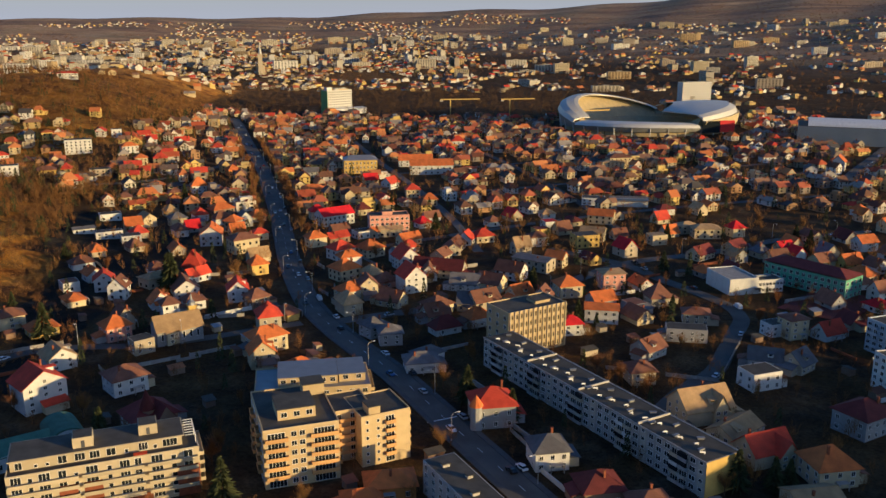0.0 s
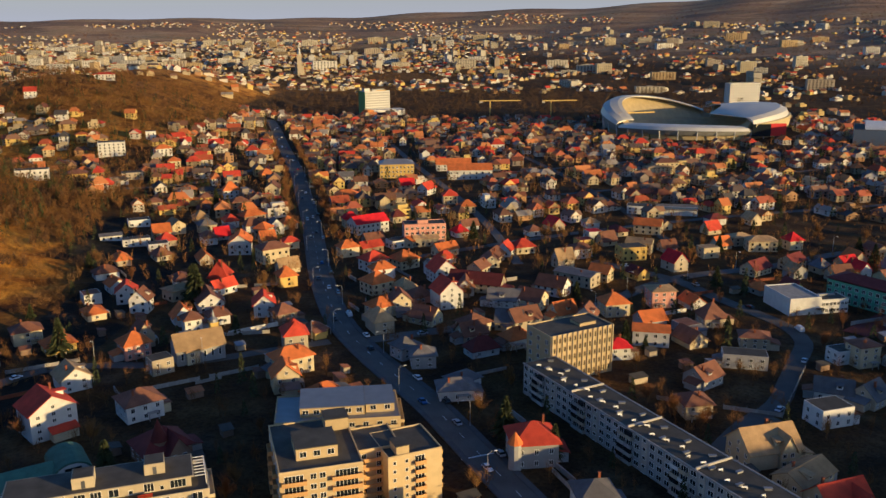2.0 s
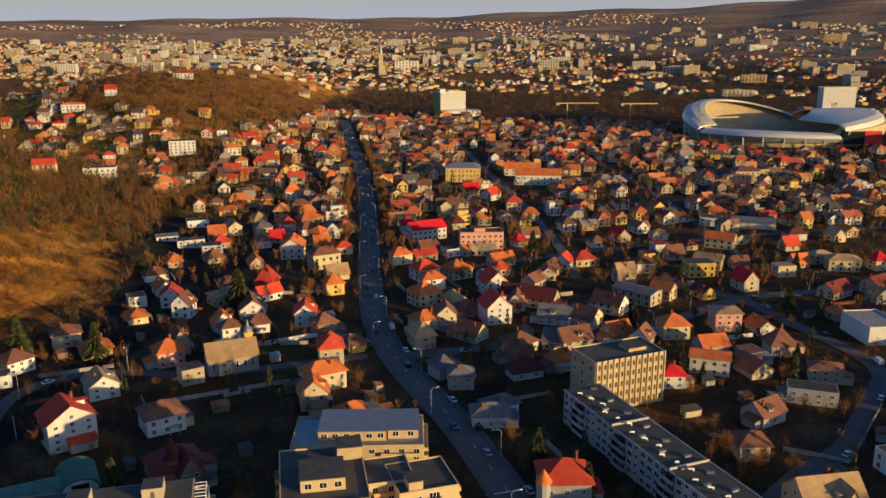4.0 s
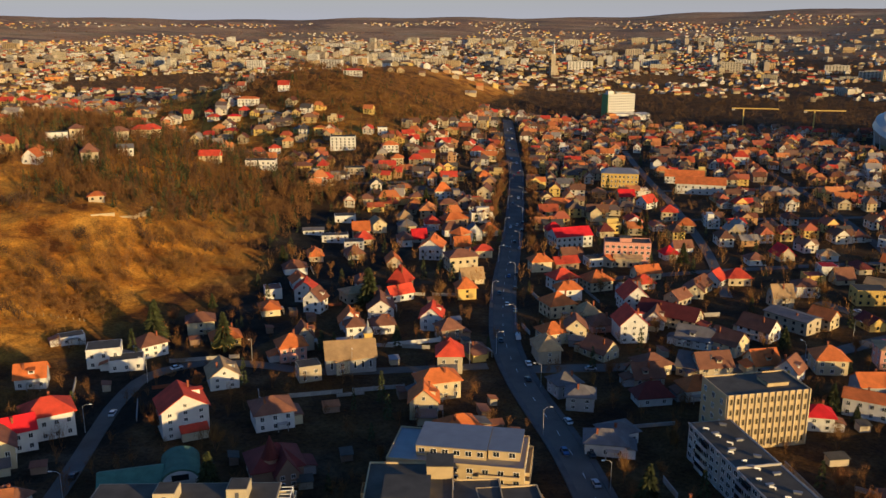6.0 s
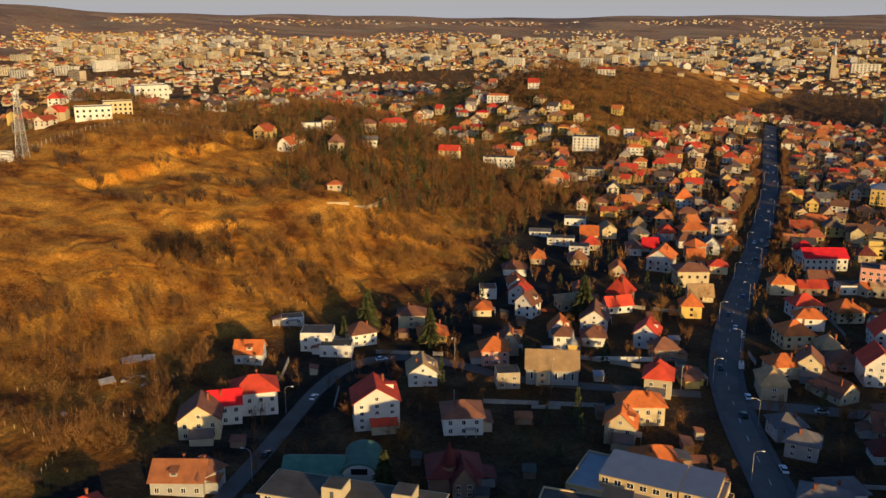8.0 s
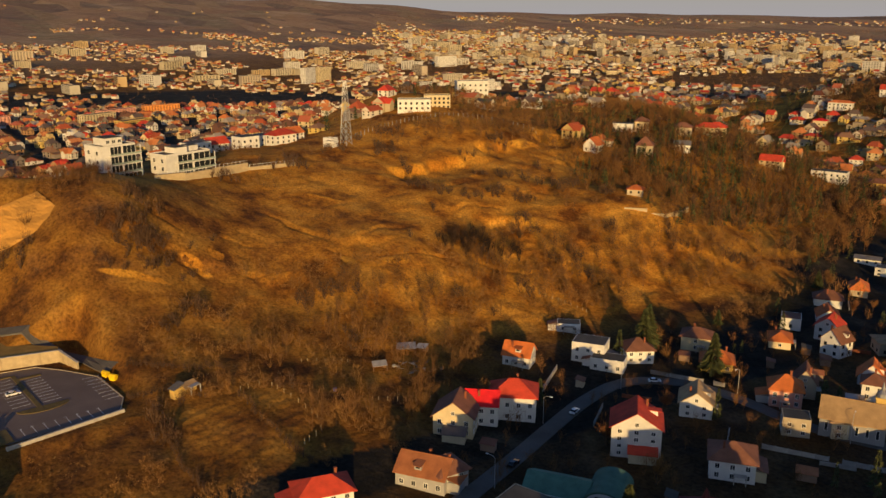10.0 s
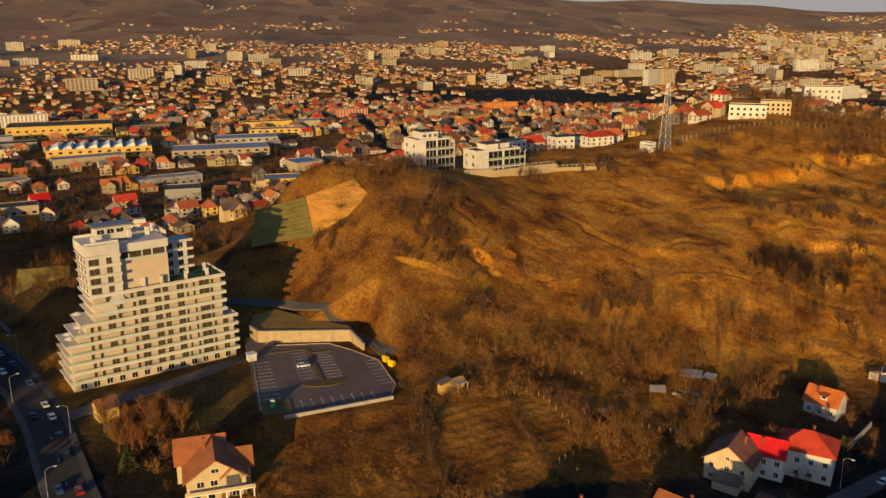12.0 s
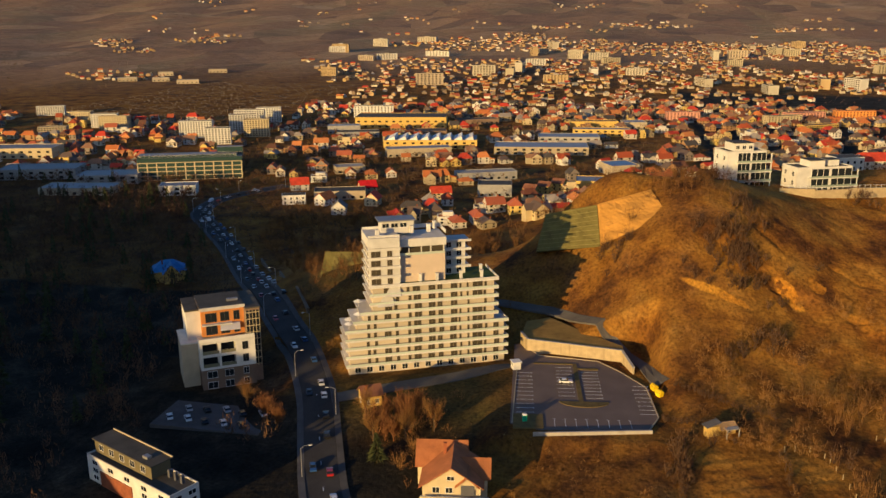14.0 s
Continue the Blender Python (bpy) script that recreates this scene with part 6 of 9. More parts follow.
    window_row(root, (3.2, -5, 0), (12, -5, 0), 1.4, 3, 1.4, 1.4)


GREENH = (-119, 233)
green_vault_house()

# ---------------------------------------------------------------- works, offices and blocks in the valley
GLASSO = flats("office_building", -620, -209, 80, 22, 20, 110.9, 4, "green-glazed office block with cream frame", surface("green_curtain_wall", (0.035, 0.065, 0.06), 0.2, 0.1, 0.1, 1, 0), (0, 0, 0, 0), category="office", tops=((-40, -6, 36, 8, 1.6), (20, 4, 40, 10, 6)), roof=M_METAL)
for k in range(12):
    part("frame_post", boxes((-40 + k * 7.2, -11.5, 0, -39.2 + k * 7.2, -11, 14)), WALL["cream"], GLASSO)
for f in range(5):
    part("frame_beam", boxes((-40, -11.6, f * 3.4, 40, -11.1, f * 3.4 + 0.6)), WALL["cream"], GLASSO)
for k, (x, y, w, d, top, turn, mat, lab) in enumerate((
        (-975, -130, 104, 46, 15, 100, WALL["yellow"], "long yellow factory hall"), (-822, -60, 90, 40, 11, 100, WALL["yellow"], "yellow works hall with white sawtooth lights"),
        (-800, 50, 86, 36, 10, 97, WALL["beige"], "pale industrial hall with flat roof"), (-870, 70, 60, 30, 10, 97, WALL["grey"], "grey warehouse"),
        (-930, 100, 60, 18, 10, 95, WALL["yellow"], "yellow storage hall"), (-590, -262, 46, 26, 10, 108, M_METAL, "grey workshop with flat roof"),
        (-600, -330, 60, 30, 11, 108, M_METAL, "sheet metal market hall"), (-556, -186, 26, 16, 10, 110, WALL["white"], "small white office"), (-690, -420, 70, 30, 12, 105, WALL["cream"], "cream works building"))):
    fac = flats("factory_hall", x, y, w, d, top, turn, 2, lab + " in the valley", mat, (round(w / 8), 0, 0, 3), 3.0, 1.8, 1, category="factory", joined=True, roof=M_METAL if k not in (0,) else M_BITUMEN)
    if k == 1:
        tooth = bmesh.new()
        solid(tooth, [(-4, -16, 0), (4, -16, 0), (4, 16, 0), (-4, 16, 0)], [(-3.8, -16, 0.4), (3.2, -16, 3.4), (3.2, 16, 3.4), (-3.8, 16, 0.4)])
        tooth = mesh_of("roof_light", tooth, M_TRIM)
        for j in range(8):
            part("roof_light", tooth, None, fac, "", (-38 + j * 10.8, 0, 8.1), 0)
for x, y, w, d, turn in ((-1450, -775, 34, 16, 118), (-1462, -715, 30, 14, 118), (-1440, -650, 38, 16, 116), (-1560, -760, 28, 16, 118), (-1640, -690, 36, 16, 114)):
    flats("factory_hall", x, y, w, d, level(x, y) + 6.5, turn, 1, "long pale shed on the edge of the valley", WALL["beige"], (round(w / 7), 0, 0, 2), 3.0, 1.6, 1, category="factory", joined=True, roof=M_METAL)
rnd = random.Random(11)
for x, y, w, top, floors, tone in ((-840, -320, 46, 27, 8, "white"), (-800, -275, 34, 25, 7, "white"), (-890, -290, 40, 30, 9, "white"), (-860, -260, 36, 28, 8, "cream"), (-930, -300, 46, 31, 9, "white"), (-985, -300, 40, 27, 8, "white"),
                                   (-885, -445, 44, 24, 7, "cream"), (-905, -470, 40, 24, 7, "white"), (-830, -485, 40, 16, 4, "beige"), (-1000, -610, 46, 20, 6, "white"), (-960, -540, 40, 18, 5, "cream"), (-1060, -190, 50, 22, 6, "white"),
                                   (-1090, 190, 40, 16, 5, "pink"), (-1060, 300, 44, 17, 5, "cream"), (-1100, 330, 50, 17, 5, "pink"), (-1120, 390, 46, 18, 5, "orange"), (-1010, 330, 60, 12, 3, "yellow"),
                                   (-1500, 760, 30, 40, 12, "white"), (-1520, 800, 30, 38, 12, "cream"), (-1240, 845, 60, 22, 5, "white"), (-1200, 945, 50, 26, 6, "white"), (-1830, 1270, 60, 34, 10, "white")):
    flats("apartment_block", x, y, w * (0.74 if x > -1050 else 1), 12, 3 + (top - 3) * 0.72, 108 + rnd.uniform(-12, 12), floors, f"{tone} block of flats in the valley", WALL[tone], (max(4, round(w / 4)), 3, 0, 3), 1.8, 1.5, 0, group="valley blocks of flats", joined=True)
for x, y, w, d, top, turn, floors, tone in ((-700, 400, 30, 14, 20, 70, 3, "white"), (-735, 365, 34, 14, 18, 70, 3, "white"), (-770, 420, 40, 14, 18, 70, 3, "white"), (-640, 385, 28, 14, 24, 60, 3, "white"), (-600, 520, 34, 16, 58, 66, 3, "white"), (-640, 480, 40, 18, 55, 66, 3, "white"),
                                            (-480, 395, 22, 12, 72, 60, 2, "white"), (-488, 418, 18, 12, 73, 60, 3, "cream"), (-575, 505, 26, 14, 74, 66, 4, "white")):
    flats("villa_block", x, y, w, d, top, turn, floors, f"{tone} modern flats on the far side of the hill", WALL[tone], (6, 3, 0, 3), 1.4, 1.5, 1, category="apartment house", group="hillside flats", joined=True, base=min(level(x, y), top - 3 * floors))

rnd = random.Random(17)
made = 0
for k in range(400):
    if made >= 15:
        break
    x, y = rnd.uniform(-1020, -545), rnd.uniform(-330, 170)
    w, d = rnd.uniform(22, 60), rnd.uniform(14, 26)
    if not free(x, y, d * 0.8):
        continue
    tone = rnd.choice(("grey", "yellow", "beige", "brown"))
    flats("warehouse", x, y, w, d, level(x, y) + rnd.uniform(5, 9), 105 + rnd.uniform(-14, 14), 1, f"low {tone} warehouse with sheet roof in the valley yards", WALL[tone], (round(w / 6), 2, 0, 2), 2.4, 1.6, 0, category="warehouse", group="valley warehouses", roof=rnd.choice((M_METAL, M_BITUMEN, M_SOLAR, M_CONCRETE)), joined=True)
    made += 1

# ---------------------------------------------------------------- houses, street by street
# foot of the slope
house(-134.1, 267.8, 12, 14, 9.5, 4.5, 136, "gable", "white", "red", 4)
house(-110.3, 281.1, 12, 11, 6, 3.5, 41, "hip", "white", "brown", 2)
turret(house(-92.7, 252.4, 14, 12, 5, 5, 41, "hip", "brown", "maroon", 2, wing=(6, 3, 2)), -1.5, -3.0, 2.2, 7.5, 6.5, "brown", "maroon")
house(-170.0, 228.9, 11, 12, 6.5, 4.5, 136, "gable", "cream", "brown", 2)
house(-171.4, 239.3, 10, 8, 7, 3, 51, "gable", "white", "crimson", 2)
house(-170.7, 250.8, 14, 11, 8, 4, 51, "hip", "white", "red", 2)
house(-202.2, 276.6, 10, 8, 4.5, 3.5, 36, "gable", "white", "orange", 1)
house(-192.9, 302.2, 12, 9, 7, 0, 36, "flat", "white", "grey", 2)
house(-183.3, 302.3, 12, 7, 4, 0, 36, "flat", "white", "grey", 1)
house(-184.3, 317.1, 10, 9, 5, 3.5, 61, "hip", "white", "brown", 2)
house(-164.1, 336.8, 11, 9, 3.5, 3.5, 41, "hip", "yellow", "orange", 1)
house(-142.8, 302.7, 11, 10, 5, 3.5, 131, "gable", "white", "tan", 2)
house(-132.4, 332.7, 10, 9, 6, 4, 41, "hip", "pink", "orange", 2)
house(-116.8, 317.2, 8, 7, 5.5, 0, 41, "flat", "beige", "grey", 2)
house(-148.5, 205.6, 14, 10, 4.5, 3.5, 36, "gable", "grey", "rust", 1)
house(-145.7, 209.6, 9, 9, 5, 3.5, 91, "hip", "grey", "brown", 2)
house(-217.0, 312.0, 9, 6, 2.8, 0, 51, "flat", "white", "grey", 1, chimney=False)
# round the small church
house(-107.1, 330.5, 12, 10, 5.5, 1.5, 41, "hip", "cream", "tan", 2)
house(-72.5, 343.0, 10, 9, 7, 4.5, 111, "mansard", "beige", "red", 2)
house(-68.8, 319.7, 14, 9, 6.5, 3.5, 36, "hip", "cream", "orange", 2)
house(-67.6, 303.7, 9, 9, 6.5, 4, 111, "gable", "cream", "orange", 2)
house(-161.4, 397.9, 9, 9, 6, 3.5, 111, "gable", "white", "red", 2)
house(-149.8, 385.5, 8, 8, 6.5, 4, 91, "gable", "white", "brown", 2)
house(-121.8, 392.3, 15, 11, 4.5, 4, 116, "gable", "white", "brown", 2)
house(-119.2, 360.9, 7, 7, 6, 3, 31, "hip", "white", "brown", 2)
house(-111.9, 372.1, 9, 8, 4, 3, 31, "hip", "white", "brown", 1)
house(-139.6, 405.7, 13, 9, 5, 2, 51, "hip", "beige", "tan", 1)
house(-127.2, 428.6, 10, 9, 4.5, 8, 91, "hip", "brown", "red", 1)
house(-121.8, 414.0, 12, 6, 4, 3, 51, "gable", "white", "red", 1)
house(-134.2, 491.1, 15, 12, 7, 4.5, 101, "gable", "white", "orange", 2)
house(-128.8, 522.7, 9, 8, 7, 3.5, 71, "hip", "beige", "orange", 2)
house(-111.9, 473.1, 15, 11, 8, 3, 36, "hip", "cream", "brown", 2)
house(-94.7, 384.2, 11, 9, 6, 4, 106, "gable", "white", "red", 2)
house(-83.9, 374.2, 9, 8, 5, 3.5, 41, "hip", "brown", "brown", 2)
house(-52.4, 293.9, 12, 9, 3.5, 3.5, 41, "hip", "brown", "orange", 1)
# along the main road
house(-49.1, 418.6, 12, 11, 6, 4.5, 41, "hip", "cream", "orange", 2)
house(-43.3, 384.7, 11, 9, 5, 3.5, 41, "hip", "cream", "orange", 2)
house(-35.1, 388.5, 9, 8, 7, 3.5, 106, "gable", "cream", "brown", 2)
house(-55.7, 458.8, 12, 10, 6, 4, 41, "hip", "white", "red", 2)
house(-40.1, 463.9, 12, 11, 5, 4.5, 41, "hip", "cream", "orange", 2)
house(-15.2, 399.0, 12, 11, 8, 5, 116, "gable", "white", "red", 3)
house(-19.3, 438.4, 12, 11, 7, 5, 116, "gable", "white", "red", 3)
house(-7.1, 419.8, 13, 8, 4, 4, 91, "gable", "white", "brown", 2)
house(-61.7, 493.9, 13, 7, 4, 2.5, 36, "gable", "brown", "red", 1)
house(-47.0, 507.1, 13, 8, 4, 0, 36, "flat", "white", "grey", 1)
house(-69.4, 543.9, 22, 13, 7, 3.5, 36, "gable", "white", "crimson", 2, windows=1.2)
house(-19.8, 489.7, 13, 8, 4, 3, 36, "gable", "cream", "orange", 1)
house(-1.7, 423.8, 26, 9, 5, 4, -19, "gable", "beige", "maroon", 2)
house(5.0, 467.0, 9, 8, 4, 3, 101, "gable", "cream", "brown", 1)
house(-40.9, 509.5, 11, 8, 4, 2, 71, "gable", "beige", "orange", 1)
house(-1.0, 452.9, 10, 8, 4, 3, 61, "gable", "beige", "brown", 1)
house(10.8, 400.1, 14, 9, 4, 4, -9, "gable", "white", "grey", 2)
house(-22.8, 375.4, 11, 9, 3.5, 4, -29, "gable", "cream", "brown", 1)
house(-2.7, 366.6, 11, 10, 4, 3.5, 41, "hip", "cream", "brown", 1)
house(-28.3, 336.1, 9, 8, 5, 3, 41, "hip", "grey", "grey", 2)
house(-5.8, 307.3, 10, 8, 4, 2, 41, "hip", "white", "grey", 1)
house(12.3, 370.2, 11, 9, 4, 4, -9, "gable", "cream", "grey", 1)
# beside the long slab
turret(house(15.5, 256.6, 13, 12, 7.5, 4.5, 10, "hip", "grey", "red", 2), -6.2, -5.6, 1.9, 8.2, 3.6, "grey", "orange")
house(30.2, 228.8, 10, 10, 6, 3.5, 10, "hip", "white", "grey", 2)
house(41.7, 210.0, 11, 10, 4.5, 4, 10, "hip", "brown", "maroon", 1)
house(-14.4, 212.3, 13, 9, 4, 3, 10, "hip", "orange", "orange", 1)
house(-21.3, 204.1, 10, 8, 3, 3, 10, "hip", "brown", "orange", 1)
house(83.0, 259.7, 17, 12, 5.6, 5.2, 18, "gable", "cream", "tan", 2, windows=1.0, wing=(5, 1.0, 3.4))
house(88.7, 243.0, 16, 9, 5, 2.5, 40, "gable", "cream", "tan", 2)
house(93.3, 231.0, 14, 9.5, 5, 4.2, 22, "gable", "cream", "red", 2, wing=(6, 2.6, 3))
house(107.2, 219.4, 12, 11, 6, 5, 10, "hip", "cream", "orange", 2)
house(69.9, 289.6, 9, 9, 5, 3, 10, "hip", "beige", "brown", 2)
house(78.9, 314.6, 11, 9, 4, 3.5, 40, "gable", "grey", "brown", 1)
house(111.3, 285.4, 12, 9, 6, 0, 20, "flat", "white", "grey", 2)
house(119.9, 303.6, 12, 7, 4, 3.5, -20, "gable", "white", "grey", 1)
house(142.5, 335.5, 9, 8, 8.5, 1.2, 20, "hip", "cream", "brown", 3)
house(135.7, 338.1, 8, 7, 5, 0, 20, "flat", "white", "grey", 2)
house(130.6, 300.4, 10, 9, 4, 4, 40, "gable", "beige", "grey", 1)
house(131.3, 250.2, 14, 12, 7, 4, 30, "hip", "grey", "maroon", 2)
house(96.8, 204.0, 13, 10, 4, 2, 10, "gable", "beige", "tan", 1)
house(67.9, 354.4, 14, 9, 6.5, 1.5, -10, "gable", "white", "orange", 2)
house(52.4, 338.6, 8, 7, 5, 3, 10, "hip", "white", "crimson", 2)
house(97.8, 378.7, 10, 10, 4, 6, 10, "hip", "beige", "brown", 1)
house(107.8, 352.7, 11, 8, 5, 2, -10, "hip", "beige", "brown", 2)
house(98.2, 332.2, 16, 8, 5, 0, -10, "flat", "grey", "grey", 2)
house(81.0, 403.4, 11, 10, 8, 1.5, 10, "hip", "pink", "tan", 3)
house(47.2, 436.3, 20, 10, 6, 1, -35, "gable", "beige", "grey", 2)
house(58.3, 390.3, 11, 10, 6, 4, 15, "hip", "cream", "orange", 2)
house(34.1, 418.9, 14, 9, 5, 4, -30, "gable", "white", "brown", 2)
house(23.1, 397.8, 12, 10, 5, 4, -30, "gable", "cream", "brown", 2)
house(59.7, 443.0, 10, 8, 5, 3, -30, "gable", "cream", "orange", 2)
house(35.3, 383.0, 10, 9, 4, 4, 30, "gable", "cream", "orange", 1)
house(44.9, 375.9, 9, 8, 5, 4, 70, "gable", "white", "brown", 1)
house(17.9, 370.9, 13, 9, 5, 4, 30, "gable", "beige", "brown", 2)
house(-3.4, 356.1, 11, 8, 3.5, 4, 30, "gable", "beige", "brown", 1)
house(-8.1, 299.7, 12, 9, 4, 3, 10, "hip", "white", "grey", 1)
house(-21.1, 327.3, 9, 8, 5, 3, 10, "hip", "grey", "grey", 2)
house(53.5, 201.9, 10, 9, 4, 3, 10, "hip", "brown", "brown", 1)
# houses near the tower and the lane
house(-227.5, 58.6, 6, 5, 4, 2, 122, "gable", "yellow", "brown", 1)
house(-357.5, -83.0, 15, 10, 5.5, 4.5, 122, "hip", "yellow", "blue", 2, wing=(7, 4, 1))
house(-151.8, 176.7, 14, 9, 5, 3, 79, "hip", "white", "red", 2)
house(-221.7, 163.1, 4.5, 3.4, 2.3, 0.8, 117, "gable", "yellow", "tan", 1, windows=0.6, chimney=False)
house(-541.1, -69.0, 12, 9, 5, 3.5, 162, "gable", "white", "orange", 2)
house(-515.4, -50.2, 10, 9, 5, 4, 192, "gable", "white", "grey", 2)
house(-546.7, -36.7, 12, 9, 5, 4, 182, "gable", "cream", "red", 2)
house(-585.5, -52.6, 12, 9, 5, 4, 122, "gable", "cream", "crimson", 2)
house(-587.1, -105.4, 13, 9, 5, 4, 117, "gable", "white", "red", 2)
house(-575.3, 4.0, 14, 9, 5, 3.5, 112, "gable", "cream", "red", 2)
house(-593.0, 43.2, 12, 8, 5, 3, 112, "gable", "cream", "brown", 2)
house(-540.1, -91.1, 16, 9, 6, 0, 112, "flat", "white", "grey", 2)
house(-591.0, 65.5, 9, 8, 6, 2.5, 72, "gable", "yellow", "brown", 2)
house(-604.2, 74.1, 9, 8, 6, 2.5, 72, "gable", "yellow", "brown", 2)
house(-618.2, 82.9, 9, 8, 6, 2.5, 72, "gable", "yellow", "brown", 2)
house(-715.7, 170.3, 11, 9, 5, 3.5, 122, "gable", "cream", "brown", 2)
house(-682.1, 134.6, 11, 9, 5, 3.5, 112, "hip", "white", "red", 2)
house(-720.3, 111.4, 11, 9, 5, 3.5, 142, "gable", "white", "red", 2)
# the slope above the road
house(-317.3, 757.2, 22, 12, 11, 0, 23, "flat", "white", "grey", 4)
house(-294.4, 640.0, 14, 10, 6, 2.5, 23, "hip", "yellow", "brown", 2)
house(-302.3, 668.6, 10, 8, 5, 3, 23, "hip", "cream", "orange", 2)
house(-277.4, 768.8, 14, 10, 6, 3, 33, "hip", "white", "orange", 2)
house(-254.8, 731.4, 10, 9, 6, 3, 23, "hip", "cream", "orange", 2)
house(-282.0, 821.8, 12, 9, 6, 3, 43, "gable", "cream", "red", 2)
house(-244.4, 778.9, 11, 9, 6, 3, 23, "hip", "yellow", "brown", 2)
house(-211.7, 816.9, 12, 10, 5, 4, 23, "hip", "white", "red", 2)
house(-269.5, 679.3, 16, 9, 5, 0, 23, "flat", "beige", "grey", 2)
house(-182.6, 642.6, 11, 9, 6, 6, 23, "hip", "white", "orange", 2)
house(-155.1, 657.5, 14, 10, 6, 4, 98, "gable", "cream", "brown", 2)
house(-174.1, 715.4, 10, 9, 5, 4, 33, "hip", "orange", "orange", 2)
house(-220.2, 592.8, 9, 8, 5, 3, 23, "hip", "beige", "brown", 2)
house(-212.4, 544.0, 13, 8, 4, 0, 28, "flat", "white", "grey", 1)
house(-195.6, 496.2, 15, 7, 4, 0, 28, "flat", "white", "grey", 2)
house(-213.3, 503.6, 12, 7, 3, 0.8, 28, "gable", "white", "grey", 1)
house(-180.5, 489.5, 11, 8, 4, 0, 28, "flat", "white", "grey", 2)
house(-146.3, 562.9, 15, 9, 6, 3.5, 43, "hip", "brown", "orange", 2)
house(-167.1, 608.6, 12, 8, 5, 3, 33, "hip", "brown", "brown", 2)
house(-193.3, 618.8, 9, 8, 5, 3, 23, "hip", "yellow", "brown", 2)
house(-358.5, 791.2, 9, 8, 7, 2, 23, "hip", "yellow", "orange", 2)
house(-305.7, 818.0, 9, 8, 7, 0, 23, "flat", "white", "grey", 2)
house(-478.7, 836.0, 12, 8, 5, 2, 23, "hip", "cream", "crimson", 1)
house(-467.4, 919.2, 12, 10, 6, 4, 23, "gable", "white", "red", 2)
house(-428.3, 1013.4, 22, 10, 6, 2, 23, "hip", "white", "red", 2)
house(-313.6, 613.8, 22, 9, 6, 0, 23, "flat", "white", "grey", 2)
house(-335.6, 582.3, 14, 9, 5, 3, 23, "gable", "cream", "red", 2)
house(-375.3, 737.7, 10, 8, 5, 3, 33, "hip", "white", "red", 2)
house(-390.1, 580.3, 14, 9, 5, 3, 23, "hip", "cream", "red", 2)
house(-897.6, 1405.1, 14, 9, 7, 2, 23, "hip", "cream", "brown", 2)
house(-486.0, 875.8, 22, 9, 7, 2, 23, "hip", "white", "orange", 2)
# mid town east of the road
house(-24.7, 774.2, 30, 13, 6, 4, 5, "gable", "white", "orange", 2, windows=0.8)
house(15.0, 888.9, 13, 10, 7, 5, 10, "hip", "white", "red", 2)
house(-22.4, 632.3, 10, 9, 6, 4, 10, "hip", "cream", "red", 2)
house(-9.5, 600.8, 10, 8, 5, 4, 10, "hip", "cream", "orange", 2)
house(-41.0, 665.8, 12, 9, 5, 4, 60, "gable", "white", "red", 2)
house(-57.5, 680.9, 11, 9, 5, 4, 20, "gable", "cream", "crimson", 2)
house(-96.3, 634.5, 16, 10, 6, 3, 5, "hip", "orange", "orange", 2)
house(-109.3, 714.5, 12, 10, 5, 3, 20, "gable", "grey", "grey", 2)
house(6.7, 476.7, 11, 9, 4, 3.5, 70, "gable", "cream", "brown", 1)
house(13.4, 490.0, 8, 8, 4, 4, 70, "gable", "white", "red", 1)
house(23.5, 496.8, 11, 9, 4, 4, 20, "hip", "cream", "red", 1)
house(88.5, 500.1, 14, 9, 6, 2, -20, "gable", "cream", "tan", 2)
house(81.1, 484.8, 14, 10, 7, 0, 15, "flat", "yellow", "grey", 2)
house(155.4, 767.5, 20, 12, 9, 3, 10, "hip", "cream", "brown", 3)
house(149.2, 759.9, 22, 9, 6, 1, 10, "hip", "cream", "tan", 3)
house(105.9, 603.6, 16, 10, 5, 0, -10, "flat", "white", "grey", 2)
house(101.5, 545.7, 16, 10, 6, 3, -20, "gable", "cream", "orange", 2)
house(157.0, 506.7, 16, 10, 6, 2.5, 0, "hip", "cream", "tan", 2)
house(148.8, 519.6, 12, 9, 5, 2, 20, "hip", "beige", "tan", 2)
house(343.1, 750.9, 14, 11, 8, 5, 60, "gable", "white", "orange", 2)
house(296.6, 793.6, 12, 9, 5, 3, 10, "hip", "white", "brown", 2)
house(307.9, 724.0, 10, 9, 6, 3, 80, "gable", "white", "grey", 2)
house(139.8, 458.0, 14, 9, 4, 3.5, 40, "gable", "cream", "maroon", 2)
house(161.5, 468.4, 12, 9, 5, 3, 40, "gable", "cream", "maroon", 2)
house(-31.9, 510.8, 14, 8, 5, 2, 10, "gable", "beige", "tan", 1)
# behind the bare hill
house(-1020.3, 1040.7, 14, 10, 5, 3, 41, "hip", "cream", "red", 2)
house(-497.1, 557.3, 13, 9, 5, 2, 41, "hip", "yellow", "orange", 2)
house(-1011.8, 1110.6, 13, 9, 5, 2.5, 41, "hip", "cream", "red", 1)
house(-380.4, 466.9, 10, 9, 4.5, 4, 111, "gable", "white", "orange", 1)
house(-357.1, 488.3, 10, 9, 8, 5, 41, "hip", "beige", "brown", 2)
house(-407.1, 534.1, 9, 9, 7, 3, 41, "hip", "cream", "brown", 2)
house(-413.5, 522.5, 14, 8, 5, 0, 41, "flat", "white", "grey", 1)
house(-390.7, 590.7, 14, 10, 5, 3.5, 41, "hip", "cream", "red", 2)
house(-391.7, 558.0, 12, 9, 5, 3, 41, "hip", "beige", "brown", 1)
